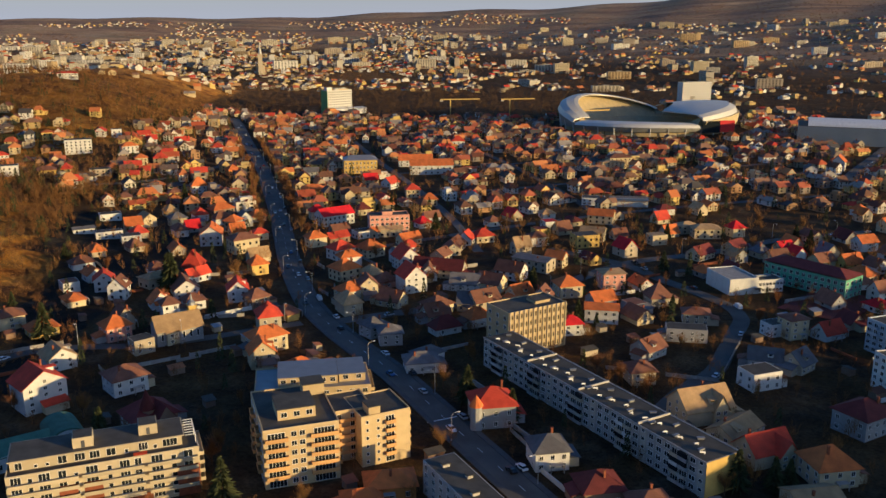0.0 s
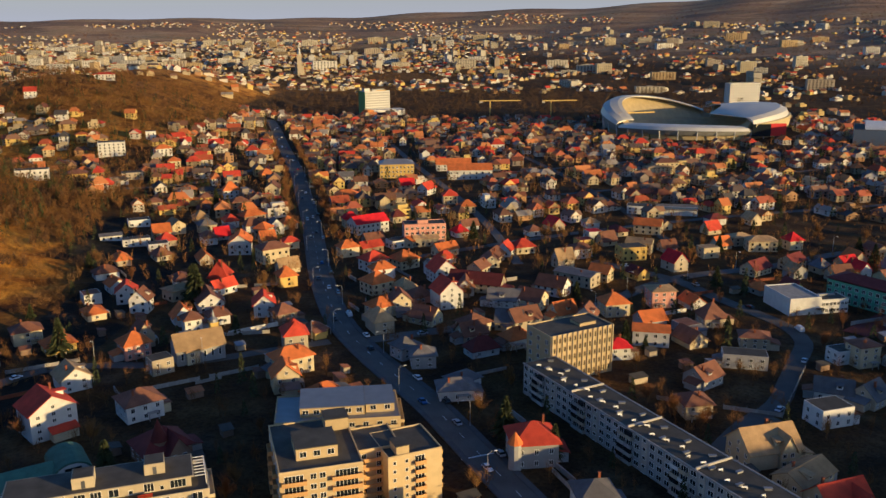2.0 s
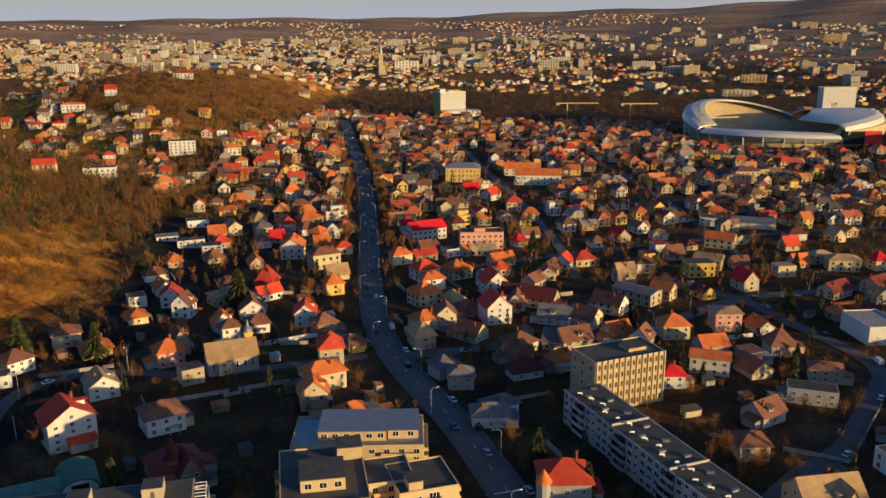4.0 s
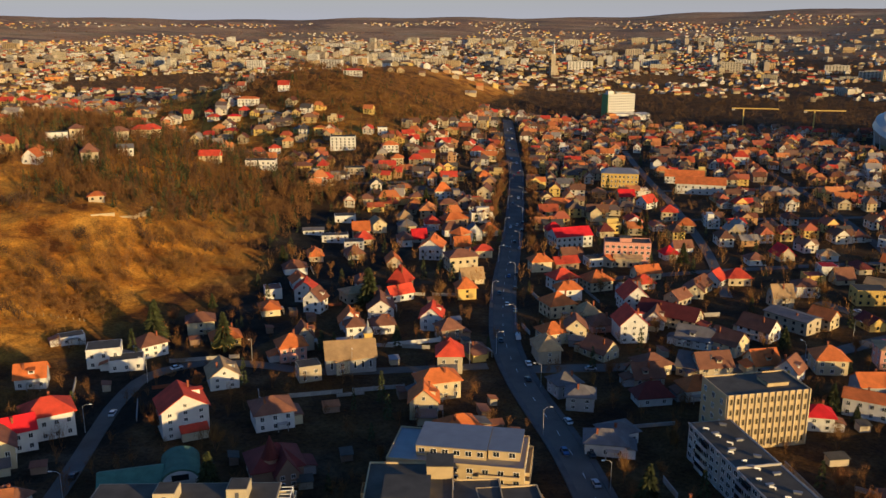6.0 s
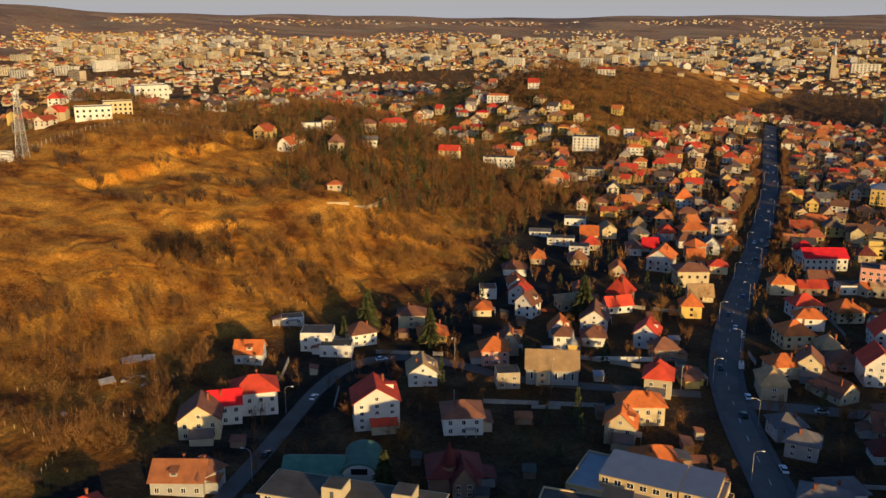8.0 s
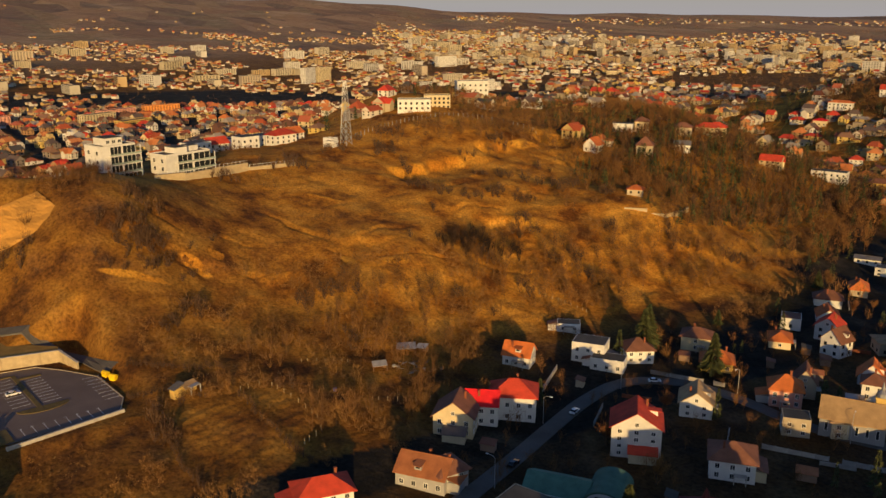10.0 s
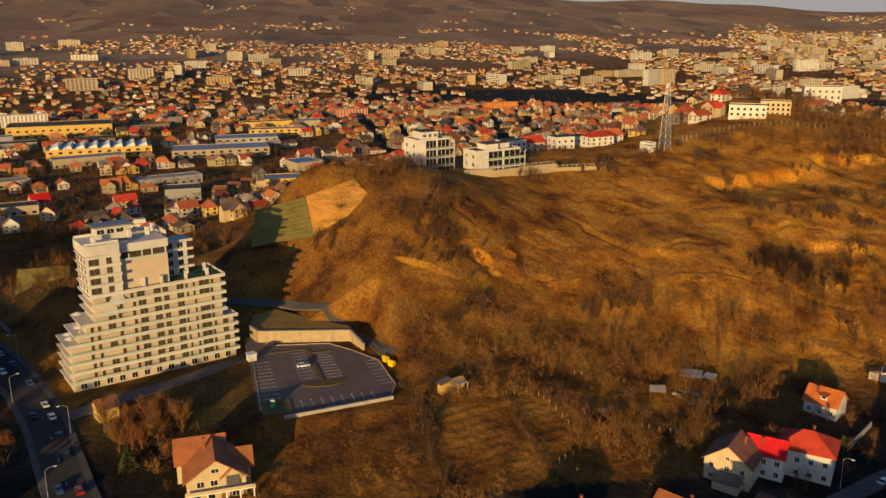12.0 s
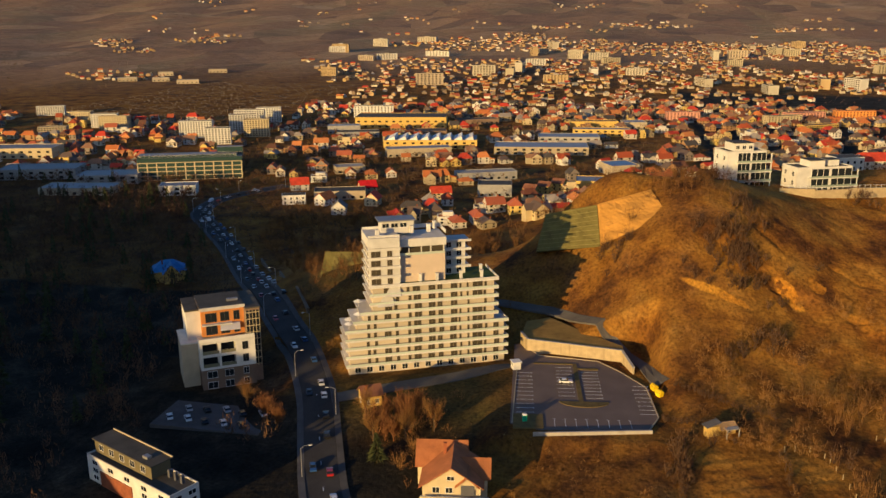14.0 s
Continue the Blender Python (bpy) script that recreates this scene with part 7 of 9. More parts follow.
house(-360.1, 524.2, 10, 8, 4, 2, 41, "gable", "white", "grey", 1)
house(-296.8, 422.7, 8, 7, 3, 2, 41, "hip", "beige", "orange", 1)
house(-337.1, 584.6, 15, 9, 4, 2, 41, "gable", "cream", "red", 1)
house(-510.3, 786.0, 14, 8, 4, 1, 41, "gable", "white", "grey", 1)
house(-454.3, 780.5, 14, 8, 4, 1.5, 41, "hip", "cream", "tan", 1)
house(-1050.7, 1267.6, 14, 9, 6, 0, 41, "flat", "white", "grey", 2)
house(-920.1, 1417.6, 11, 10, 7, 3, 41, "hip", "cream", "brown", 2)
house(-555.9, 941.6, 8, 8, 7, 2, 41, "hip", "cream", "tan", 2)
house(-1472.2, 1382.2, 20, 12, 8, 0, 41, "flat", "white", "grey", 2)
house(-1398.7, 1424.6, 26, 12, 8, 0, 41, "flat", "cream", "grey", 2)
house(-1360.6, 1529.5, 36, 12, 6, 0, 41, "flat", "orange", "grey", 2)
house(-1249.9, 1004.0, 24, 12, 10, 0, 41, "flat", "white", "grey", 3)

# ---------------------------------------------------------------- more houses of the town, one by one


def in_woods(x, y):
    """Parks and copses where no house stands."""
    return (-110 < x < 330 and 1150 < y < 1560) or (-500 < x < -290 and 890 < y < 1230 and height(x, y) > 14) or math.hypot(x - 215, y - 545) < 48 or (330 < x < 430 and 1000 < y < 1100)


def town_turn(x, y):
    return 20 - 8 * math.sin(x / 130) + 10 * math.sin(y / 210)


rnd = random.Random(21)
made = 0
for row in range(6000):
    if made >= 105:
        break
    x, y = rnd.uniform(-290, 290), rnd.uniform(330, 575)
    if x < -0.62 * y + 60 and x < -235 + 0 * y or abs(x) > 0.56 * y + 30 or in_woods(x, y):
        continue
    if x < -190 and y < 600:
        continue
    if not free(x, y, 6.2):
        continue
    roof = rnd.choices(("gable", "hip", "flat"), (5, 4, 0.8))[0]
    tile = rnd.choices(("red", "orange", "brown", "maroon", "grey", "tan", "crimson"), (3, 4, 4, 2, 1.5, 1, 0.7))[0]
    wall = rnd.choices(("white", "cream", "beige", "yellow", "grey", "pink"), (4, 4, 2, 1.2, 1, 0.6))[0]
    eave = rnd.choice((3.0, 3.4, 4.2, 5.5))
    house(round(x, 1), round(y, 1), rnd.uniform(8, 12), rnd.uniform(7, 9), eave, rnd.uniform(2.6, 4.6) if roof != "flat" else 0, town_turn(x, y) + rnd.choice((0, 90)) + rnd.uniform(-6, 6), roof, wall, tile, 2 if eave > 4.5 else 1, "", 0.5)
    made += 1

# modern houses behind the crest, between the villas and the mast
for x, y, w, d, eave, rise, roof, tile in ((-446, 236, 14, 10, 6.5, 0, "flat", "grey"), (-462, 252, 13, 9, 6, 3, "gable", "red"), (-450, 266, 12, 10, 6.8, 0, "flat", "grey"), (-476, 238, 12, 10, 6, 3, "hip", "red"), (-470, 276, 14, 10, 7, 0, "flat", "grey"),
                                           (-456, 290, 16, 9, 5.5, 3, "hip", "red"), (-488, 262, 13, 10, 7.5, 0, "flat", "grey"), (-492, 290, 14, 11, 8.5, 0, "flat", "grey"), (-500, 240, 13, 9, 6, 3, "gable", "red"), (-478, 306, 12, 9, 5, 3, "gable", "orange")):
    house(x, y, w, d, eave, rise, 112 + (x * 7 + y * 3) % 14 - 7, roof, "white", tile, 2)

# sheds and garden walls between the houses
rnd = random.Random(52)
made = 0
for k in range(3000):
    if made >= 55:
        break
    x, y = rnd.uniform(-190, 170), rnd.uniform(170, 430)
    if abs(x) > 0.56 * y + 30 or (x < -150 and y < 215) or not free(x, y, 3.2):
        continue
    turn = town_turn(x, y) + rnd.choice((0, 90))
    tone = rnd.choice(("brown", "brown", "beige"))
    shed = thing("garden_shed", round(x, 1), round(y, 1), level(x, y), turn, f"small {tone} garden shed with a lean-to roof", "shed", "sheds of the gardens")
    w, d = rnd.uniform(3, 6), rnd.uniform(2.4, 3.6)
    part("body", boxes((-w / 2, -d / 2, -1, w / 2, d / 2, 2.3)), WALL[tone], shed)
    bm = bmesh.new()
    low = [(-w / 2 - 0.3, -d / 2 - 0.4, 2.25), (w / 2 + 0.3, -d / 2 - 0.4, 2.25), (w / 2 + 0.3, d / 2 + 0.3, 2.9), (-w / 2 - 0.3, d / 2 + 0.3, 2.9)]
    solid(bm, low, [(p, q, r + 0.1) for p, q, r in low])
    part("roof", bm, rnd.choice((M_METAL, TILE["brown"], TILE["rust"], M_BITUMEN)), shed)
    taken(x, y, 2.6)
    made += 1
made = 0
for k in range(4000):
    if made >= 34:
        break
    x, y = rnd.uniform(-190, 190), rnd.uniform(180, 450)
    turn, ln = town_turn(x, y) + rnd.choice((0, 90)), rnd.uniform(9, 22)
    c, s = math.cos(radians(turn)), math.sin(radians(turn))
    if abs(x) > 0.56 * y + 30 or (x < -150 and y < 215) or not all(free(x + q * ln * c, y + q * ln * s, 0.5) for q in (-0.5, -0.25, 0, 0.25, 0.5)):
        continue
    tone = rnd.choice(("concrete", "concrete", "white", "brick"))
    h = rnd.uniform(1.1, 1.8)
    z = min(level(x - ln / 2 * c, y - ln / 2 * s), level(x + ln / 2 * c, y + ln / 2 * s))
    wall_ = new("garden_wall", mesh_of("garden_wall", boxes((-ln / 2, -0.1, -1, ln / 2, 0.1, h), (-ln / 2 - 0.05, -0.16, h, ln / 2 + 0.05, 0.16, h + 0.1)), {"concrete": M_CONCRETE, "white": WALL["white"], "brick": M_BRICK}[tone]))
    wall_.location, wall_.rotation_euler = (x, y, z), (0, 0, radians(turn))
    tagged(wall_, f"low {tone} garden wall with a coping between gardens", "wall", "garden walls")
    made += 1

# ---------------------------------------------------------------- the town beyond, joined


def replicate(name, verts, tris, mat_ids, places, sizes, turns, mats, label, category):
    """Many copies of one small shape joined into one mesh. sizes: (n, 3)."""
    verts, tris = np.asarray(verts, float), np.asarray(tris, int)
    n, nv = len(places), len(verts)
    c, s = np.cos(turns)[:, None], np.sin(turns)[:, None]
    v = verts[None] * np.asarray(sizes)[:, None, :]
    x, y = v[..., 0] * c - v[..., 1] * s, v[..., 0] * s + v[..., 1] * c
    co = np.stack([x, y, v[..., 2]], -1) + np.asarray(places)[:, None, :]
    faces = (tris[None] + (np.arange(n) * nv)[:, None, None]).reshape(-1)
    me = bpy.data.meshes.new(name)
    me.vertices.add(n * nv)
    me.vertices.foreach_set("co", co.ravel().astype(np.float32))
    me.loops.add(len(faces))
    me.loops.foreach_set("vertex_index", faces.astype(np.int32))
    k = len(faces) // 3
    me.polygons.add(k)
    me.polygons.foreach_set("loop_start", (np.arange(k) * 3).astype(np.int32))
    me.polygons.foreach_set("material_index", np.tile(np.asarray(mat_ids, np.int32), n))
    me.update(calc_edges=True)
    me.shade_flat()
    for m in mats:
        me.materials.append(m)
    return tagged(new(name, me), label, category, kind="stuff")


def bm_arrays(bm):
    bmesh.ops.triangulate(bm, faces=bm.faces[:])
    bm.verts.index_update()
    out = [tuple(v.co) for v in bm.verts], [tuple(v.index for v in f.verts) for f in bm.faces], [f.material_index for f in bm.faces]
    bm.free()
    return out


def small_house(form, windows=True, far=False):
    """Unit house, 1 x 1 and 1 to the eaves: walls, roof with thickness and, when near, dark windows. form: gable, hip, cross, annex or flat. far: without eaves, stack and parapet."""
    bm = bmesh.new()
    body = box(bm, -0.5, -0.5, -0.4, 0.5, 0.5, 1.0, 0)
    w, o = 0.54, 0.58
    lid = None
    if form == "flat":
        for r in ((-0.2, -0.1, 1.0, 0.4, 0.4, 1.4),) if far else ((-0.5, -0.5, 1.0, 0.5, -0.46, 1.1), (-0.5, 0.46, 1.0, 0.5, 0.5, 1.1), (-0.5, -0.46, 1.0, -0.46, 0.46, 1.1), (0.46, -0.46, 1.0, 0.5, 0.46, 1.1), (-0.2, -0.1, 1.0, 0.4, 0.4, 1.5)):
            edge = box(bm, *r, 0)
            bm.faces.new((body[4], edge[0], edge[1])).material_index = 0
        lid = box(bm, -0.455, -0.455, 0.98, 0.455, 0.455, 1.02, 1)
    else:
        r_ = {"hip": 0.16, "annex": 0.3}.get(form, w)
        low, top = [[bm.verts.new((p, q, z)) for p, q in ((-w, -o), (w, -o), (w, o), (-w, o))] for z in (0.92, 0.97)]
        r = [bm.verts.new((-r_, 0, 1.64)), bm.verts.new((r_, 0, 1.64))]
        for f in (low[::-1], (top[0], top[1], r[1], r[0]), (top[2], top[3], r[0], r[1]), (top[1], top[2], r[1]), (top[3], top[0], r[0]), *[(low[k], low[(k + 1) % 4], top[(k + 1) % 4], top[k]) for k in range(0 if far else 4)]):
            bm.faces.new(f).material_index = 1
        lid = top
        if form in ("gable", "cross"):
            for sgn in (-1, 1):
                g = [bm.verts.new((sgn * 0.545, q, z)) for q, z in ((-0.5, 0.99), (0.5, 0.99), (0, 1.60))]
                bm.faces.new(g if sgn > 0 else g[::-1]).material_index = 0
                bm.faces.new((body[6], g[0], g[1])).material_index = 0
        if not far:
            box(bm, 0.16, 0.1, 1.1, 0.24, 0.2, 1.8, 3)
    if form == "cross":
        ring = [(-0.26, -0.4), (0.26, -0.4), (0.26, 1.0), (0, 1.46), (-0.26, 1.0)]
        f, b = [bm.verts.new((p - 0.1, -0.95, q)) for p, q in ring], [bm.verts.new((p - 0.1, 0, q)) for p, q in ring]
        bm.faces.new(f).material_index = 0
        for k in (0, 1, 4):
            bm.faces.new((f[k], b[k], b[(k + 1) % 5], f[(k + 1) % 5])).material_index = 0
        bm.faces.new((body[0], f[0], f[1])).material_index = 0
        for sgn in (-1, 1):
            q = [bm.verts.new(p) for p in ((-0.1, -1.0, 1.51), (-0.1, 0.0, 1.51), (-0.1 + sgn * 0.32, 0.0, 0.93), (-0.1 + sgn * 0.32, -1.0, 0.93))]
            bm.faces.new(q if sgn < 0 else q[::-1]).material_index = 1
            bm.faces.new((lid[0], q[1], q[2])).material_index = 1
    if form == "annex":
        side_ = box(bm, 0.5, -0.36, -0.4, 0.98, 0.4, 0.62, 0)
        bm.faces.new((body[1], side_[0], side_[1])).material_index = 0
        top = box(bm, 0.5, -0.4, 0.62, 1.04, 0.45, 0.68, 1)
        top[4].co.z = top[7].co.z = 0.86
        bm.faces.new((lid[1], top[0], top[1])).material_index = 1
    for sgn in ((-1, 1) if windows else ()):
        for u in (-0.28, 0.28):
            for z in ((0.25, 0.5), (0.65, 0.88)):
                q = [(u - 0.07, sgn * 0.506, z[0]), (u + 0.07, sgn * 0.506, z[0]), (u + 0.07, sgn * 0.506, z[1]), (u - 0.07, sgn * 0.506, z[1])]
                p = [(sgn * 0.506, u - 0.08, z[0]), (sgn * 0.506, u + 0.08, z[0]), (sgn * 0.506, u + 0.08, z[1]), (sgn * 0.506, u - 0.08, z[1])]
                bm.faces.new([bm.verts.new(a) for a in (q if sgn < 0 else q[::-1])]).material_index = 2
                bm.faces.new([bm.verts.new(a) for a in (p if sgn > 0 else p[::-1])]).material_index = 2
    return bm_arrays(bm)


def far_block():
    """Unit slab of flats with dark bands of windows and a roof hut."""
    bm = bmesh.new()
    box(bm, -0.5, -0.5, -0.3, 0.5, 0.5, 1.0, 0)
    box(bm, -0.48, -0.46, 1.0, 0.48, 0.46, 1.015, 1)
    box(bm, -0.12, -0.2, 1.0, 0.1, 0.2, 1.09, 0)
    for f in range(6):
        for u in range(7):
            x0 = -0.46 + u * 0.134
            z0 = 0.06 + f * 0.155
            for sgn in (-1, 1):
                q = [(x0, sgn * 0.51, z0), (x0 + 0.07, sgn * 0.51, z0), (x0 + 0.07, sgn * 0.51, z0 + 0.075), (x0, sgn * 0.51, z0 + 0.075)]
                bm.faces.new([bm.verts.new(a) for a in (q if sgn < 0 else q[::-1])]).material_index = 2
    return bm_arrays(bm)


M_FARWALL = palette("far_plaster", [(0.46, 0.38, 0.25), (0.51, 0.37, 0.15), (0.60, 0.55, 0.46), (0.32, 0.26, 0.17), (0.58, 0.46, 0.26), (0.37, 0.21, 0.10), (0.63, 0.60, 0.54), (0.22, 0.18, 0.15), (0.56, 0.40, 0.12), (0.53, 0.48, 0.40)])
M_FARROOF = palette("far_roofs", [(0.42, 0.09, 0.035), (0.16, 0.075, 0.045), (0.54, 0.17, 0.05), (0.08, 0.07, 0.065), (0.54, 0.055, 0.03), (0.24, 0.13, 0.08), (0.14, 0.05, 0.03), (0.30, 0.26, 0.22), (0.54, 0.20, 0.065), (0.12, 0.085, 0.07), (0.36, 0.10, 0.05)])
M_FARBLOCK = palette("far_panel_blocks", [(0.45, 0.38, 0.26), (0.50, 0.45, 0.36), (0.42, 0.30, 0.16), (0.47, 0.41, 0.31), (0.52, 0.49, 0.44), (0.38, 0.31, 0.23)])


def scatter(sector, rings, density, seed, hold=None, spacing=9.0):
    """Random places between two headings (degrees to the left of +y) and two distances, thinned by hold(x, y)."""
    g = np.random.RandomState(seed)
    (a0, a1), (r0, r1) = sector, rings
    area = radians(a1 - a0) * (r1 * r1 - r0 * r0) / 2
    n = int(area * density)
    a, r = np.radians(g.uniform(a0, a1, n)), np.sqrt(g.uniform(r0 * r0, r1 * r1, n))
    x, y = 10 - r * np.sin(a), 80 + r * np.cos(a)
    keep = np.ones(n, bool)
    if hold is not None:
        keep &= hold(x, y)
    x, y = x[keep], y[keep]
    # one to a cell, so that houses do not stand in one another
    cell = np.stack([np.floor(x / spacing), np.floor(y / spacing)], -1)
    _, first = np.unique(cell, axis=0, return_index=True)
    x, y = x[first], y[first]
    return x, y, g


GRID = np.array([(a, b, c) for a, b, c in TAKEN])


def clear(x, y, r=7.0):
    ok = np.ones(len(x), bool)
    for a, b, c in GRID:
        ok &= (x - a) ** 2 + (y - b) ** 2 > (r + c) ** 2
    return ok


def patchy(x, y, scale, cut, seed=0.0):
    return np.array([noise.noise(Vector((a / scale, b / scale, seed))) for a, b in zip(x, y)]) > cut


def park(x, y):
    return ((x > -110) & (x < 330) & (y > 1150) & (y < 1560)) | ((x > -330) & (x < -105) & (y > 1215) & (y < 1600)) | ((x > -520) & (x < -285) & (y > 885) & (y < 1240) & (height(x, y) > 12)) | (np.hypot(x - 215, y - 545) < 48)


def bare_hill(x, y):
    return (x > -470) & (x < -195) & (y > -20) & (y < 455) | (x > -385) & (x < -195) & (y > 400) & (y < 560) | ((x > -520) & (x < -200) & (y > 480) & (y < 610) & (height(x, y) > 12))


def valley_open(x, y):
    """The cemetery and the open fields above it."""
    return (x < -980) & (x > -1520) & (y < -320) & (y > -700)


near_town = lambda x, y: clear(x, y) & ~park(x, y) & ~bare_hill(x, y) & ~((np.abs(x) < 290) & (y < 575) & (x > -235)) & (x < 480) & ((x > -110 - 0.26 * (y - 500) - 105) | patchy(x, y, 26, 0.22, 31.0))
x, y, g = scatter((-30, 48), (480, 1150), 0.0045, 3, near_town, 13)
x2, y2, _ = scatter((26, 68), (430, 1000), 0.0016, 4, lambda a, b: clear(a, b) & ~park(a, b) & ~bare_hill(a, b) & (a < -240), 15)
x, y = np.r_[x, x2], np.r_[y, y2]
x3, y3, _ = scatter((62, 129), (470, 1250), 0.0030, 5, lambda a, b: clear(a, b, 9) & ~bare_hill(a, b) & ~valley_open(a, b) & (height(a, b) < 40) & ~((a > -620) & (a < -430) & (b > -240) & (b < -10)) & ~((a > -600) & (b < -95 - (a + 420) * 0.55)) & ((a > -560) | (a < -1030) | (b > 160) | patchy(a, b, 60, -0.05, 11.0)), 14)
x, y = np.r_[x, x3], np.r_[y, y3]


M_VALLEYWALL = palette("valley_plaster", [(0.44, 0.33, 0.19), (0.50, 0.34, 0.13), (0.36, 0.24, 0.12), (0.54, 0.46, 0.34), (0.28, 0.20, 0.13), (0.46, 0.31, 0.16), (0.60, 0.54, 0.45)])


def lay_houses(name, x, y, g, label, shape, big=1.0, windows=True, walls=None):
    n = len(x)
    h = g.uniform(3.2, 6.4, n) * big * (1.0 if windows else 0.8)
    sizes = np.stack([g.uniform(7.5, 14, n) * big, g.uniform(6.5, 9.5, n) * big, h], -1)
    turns = np.radians(20 + 10 * np.sin(y / 210) + g.choice([0, 90], n) + g.uniform(-8, 8, n))
    replicate(name, *small_house(shape, windows, not windows), np.stack([x, y, height(x, y)], -1), sizes, turns, [walls or M_FARWALL, M_FARROOF, M_GLASS, M_BRICK], label, "houses")


pick = g.choice(5, len(x), p=(0.30, 0.22, 0.20, 0.18, 0.10))
for k, (name_, form, words) in enumerate((("town_houses", "gable", "pitched red and brown roofs"), ("hipped_houses", "hip", "hipped red and brown roofs"), ("cross_gabled_houses", "cross", "crossing gables"), ("houses_with_annexes", "annex", "lower side annexes"), ("flat_roofed_houses", "flat", "flat roofs and set-back tops"))):
    lay_houses(name_, x[pick == k], y[pick == k], g, "crowded small houses with " + words, form)

# the far side of the town, out to the hills
x, y, g = scatter((-31, 62), (1120, 3750), 0.0011, 7, lambda a, b: clear(a, b, 9) & ~park(a, b) & patchy(a, b, 330, -0.30, 3.0) & ((a < 60) | patchy(a, b, 120, 0.10, 9.0)) & (b > 700), 17)
pick = g.uniform(size=len(x)) < 0.72
lay_houses("far_houses", x[pick], y[pick], g, "far roofs and walls of the town in low sun", "gable", 1.1, False)
lay_houses("far_flat_houses", x[~pick], y[~pick], g, "far low flat-roofed houses and workshops in low sun", "flat", 1.15, False)
x, y, g = scatter((60, 128), (1200, 3300), 0.0016, 8, lambda a, b: clear(a, b, 9) & ~valley_open(a, b) & patchy(a, b, 330, -0.22, 5.0) & ((np.hypot(a, b) < 2700) | patchy(a, b, 240, 0.12, 1.0)) & ((b > -420) | patchy(a, b, 200, 0.25, 2.0)), 16)
lay_houses("valley_houses", x, y, g, "small houses climbing the far valley side", "gable", 0.84, False, M_VALLEYWALL)
x, y, g = scatter((52, 120), (2700, 4300), 0.00010, 9, lambda a, b: patchy(a, b, 300, 0.16, 7.0), 20)
lay_houses("outlying_houses", x, y, g, "scattered houses on the far slopes", "gable", 1.0, False, M_VALLEYWALL)

x, y, g = scatter((-8, 60), (3700, 4700), 0.0005, 37, lambda a, b: patchy(a, b, 420, 0.06, 13.0), 22)
lay_houses("town_edge_houses", x, y, g, "small houses at the far edge of the town", "gable", 1.0, False)

# blocks of flats
x, y, g = scatter((-31, 60), (1500, 3700), 0.00009, 12, lambda a, b: clear(a, b, 15) & ~park(a, b) & (np.hypot(a, b) > np.where(a < 40, 2250, 1500)) & ((a < 40) | patchy(a, b, 160, 0.12, 4.0)), 60)
n = len(x)
replicate("far_blocks", *far_block(), np.stack([x, y, height(x, y)], -1), np.stack([g.uniform(24, 60, n), g.uniform(12, 16, n), g.choice([11, 13, 16, 19, 24], n)], -1), np.radians(g.choice([8, 98], n) + g.uniform(-15, 15, n)), [M_FARBLOCK, M_BITUMEN, M_GLASS], "far cream blocks of flats lit by low sun", "buildings")
x, y, g = scatter((56, 108), (1500, 2600), 0.00003, 14, lambda a, b: clear(a, b, 15), 60)
n = len(x)
replicate("valley_slabs", *far_block(), np.stack([x, y, height(x, y)], -1), np.stack([g.uniform(28, 60, n), g.uniform(12, 16, n), g.choice([12, 14, 17, 20], n)], -1), np.radians(g.choice([8, 98], n) + g.uniform(-15, 15, n)), [M_FARBLOCK, M_BITUMEN, M_GLASS], "far slabs of flats in the valley", "buildings")
# cemetery stones on the slope
g = np.random.RandomState(5)
n = 2000
x, y = g.uniform(-1480, -1010, n), g.uniform(-640, -340, n)
sv, st, sm = bm_arrays(boxes((-0.5, -0.5, -0.2, 0.5, 0.5, 1)))
M_GRAVE = surface("weathered_stone", (0.17, 0.14, 0.11), 0.9, 0.2, 0.1, 2, 0.0, 0.3, island=True)
replicate("grave_stones", sv, st, sm, np.stack([x, y, height(x, y)], -1), np.stack([g.uniform(0.6, 1.3, n), g.uniform(0.4, 0.8, n), g.uniform(0.4, 0.9, n)], -1), np.radians(g.uniform(-10, 10, n) + 110), [M_GRAVE], "pale grave stones on the valley slope", "graves")


def landmark_spire(x, y, h):
    root = thing("church_tower", x, y, level(x, y), 12, "tall pale stone church tower with green spire far in the town", "church")
    part("shaft", boxes((-5, -5, -2, 5, 5, h * 0.62), (-5.5, -5.5, h * 0.62, 5.5, 5.5, h * 0.65)), WALL["beige"], root)
    bm = bmesh.new()
    rod(bm, (0, 0, h * 0.65), (0, 0, h), 4.5, 8, 0.15)
    part("spire", bm, M_METAL, root)
    part("nave", boxes((-10, 5, -2, 10, 55, h * 0.3)), WALL["beige"], root)
    bm = bmesh.new()
    gable_roof(bm, 50, 20, h * 0.3, h * 0.2)
    bmesh.ops.transform(bm, matrix=Matrix.Translation((0, 30, 0)) @ Matrix.Rotation(radians(90), 4, "Z"), verts=bm.verts)
    part("nave_roof", bm, TILE["brown"], root)


landmark_spire(-420, 2050, 74)


def tower_crane(x, y, h, reach, turn):
    root = thing("tower_crane", x, y, level(x, y), turn, "thin yellow tower crane standing idle", "crane")
    bm = bmesh.new()
    box(bm, -0.7, -0.7, -1, 0.7, 0.7, h)
    part("mast", bm, WALL["yellow"], root)
    part("jib", boxes((-reach * 0.35, -0.6, h, reach, 0.6, h + 1.3)), WALL["yellow"], root)
    part("counterweight", boxes((-reach * 0.35, -1, h - 2, -reach * 0.25, 1, h)), M_CONCRETE, root)


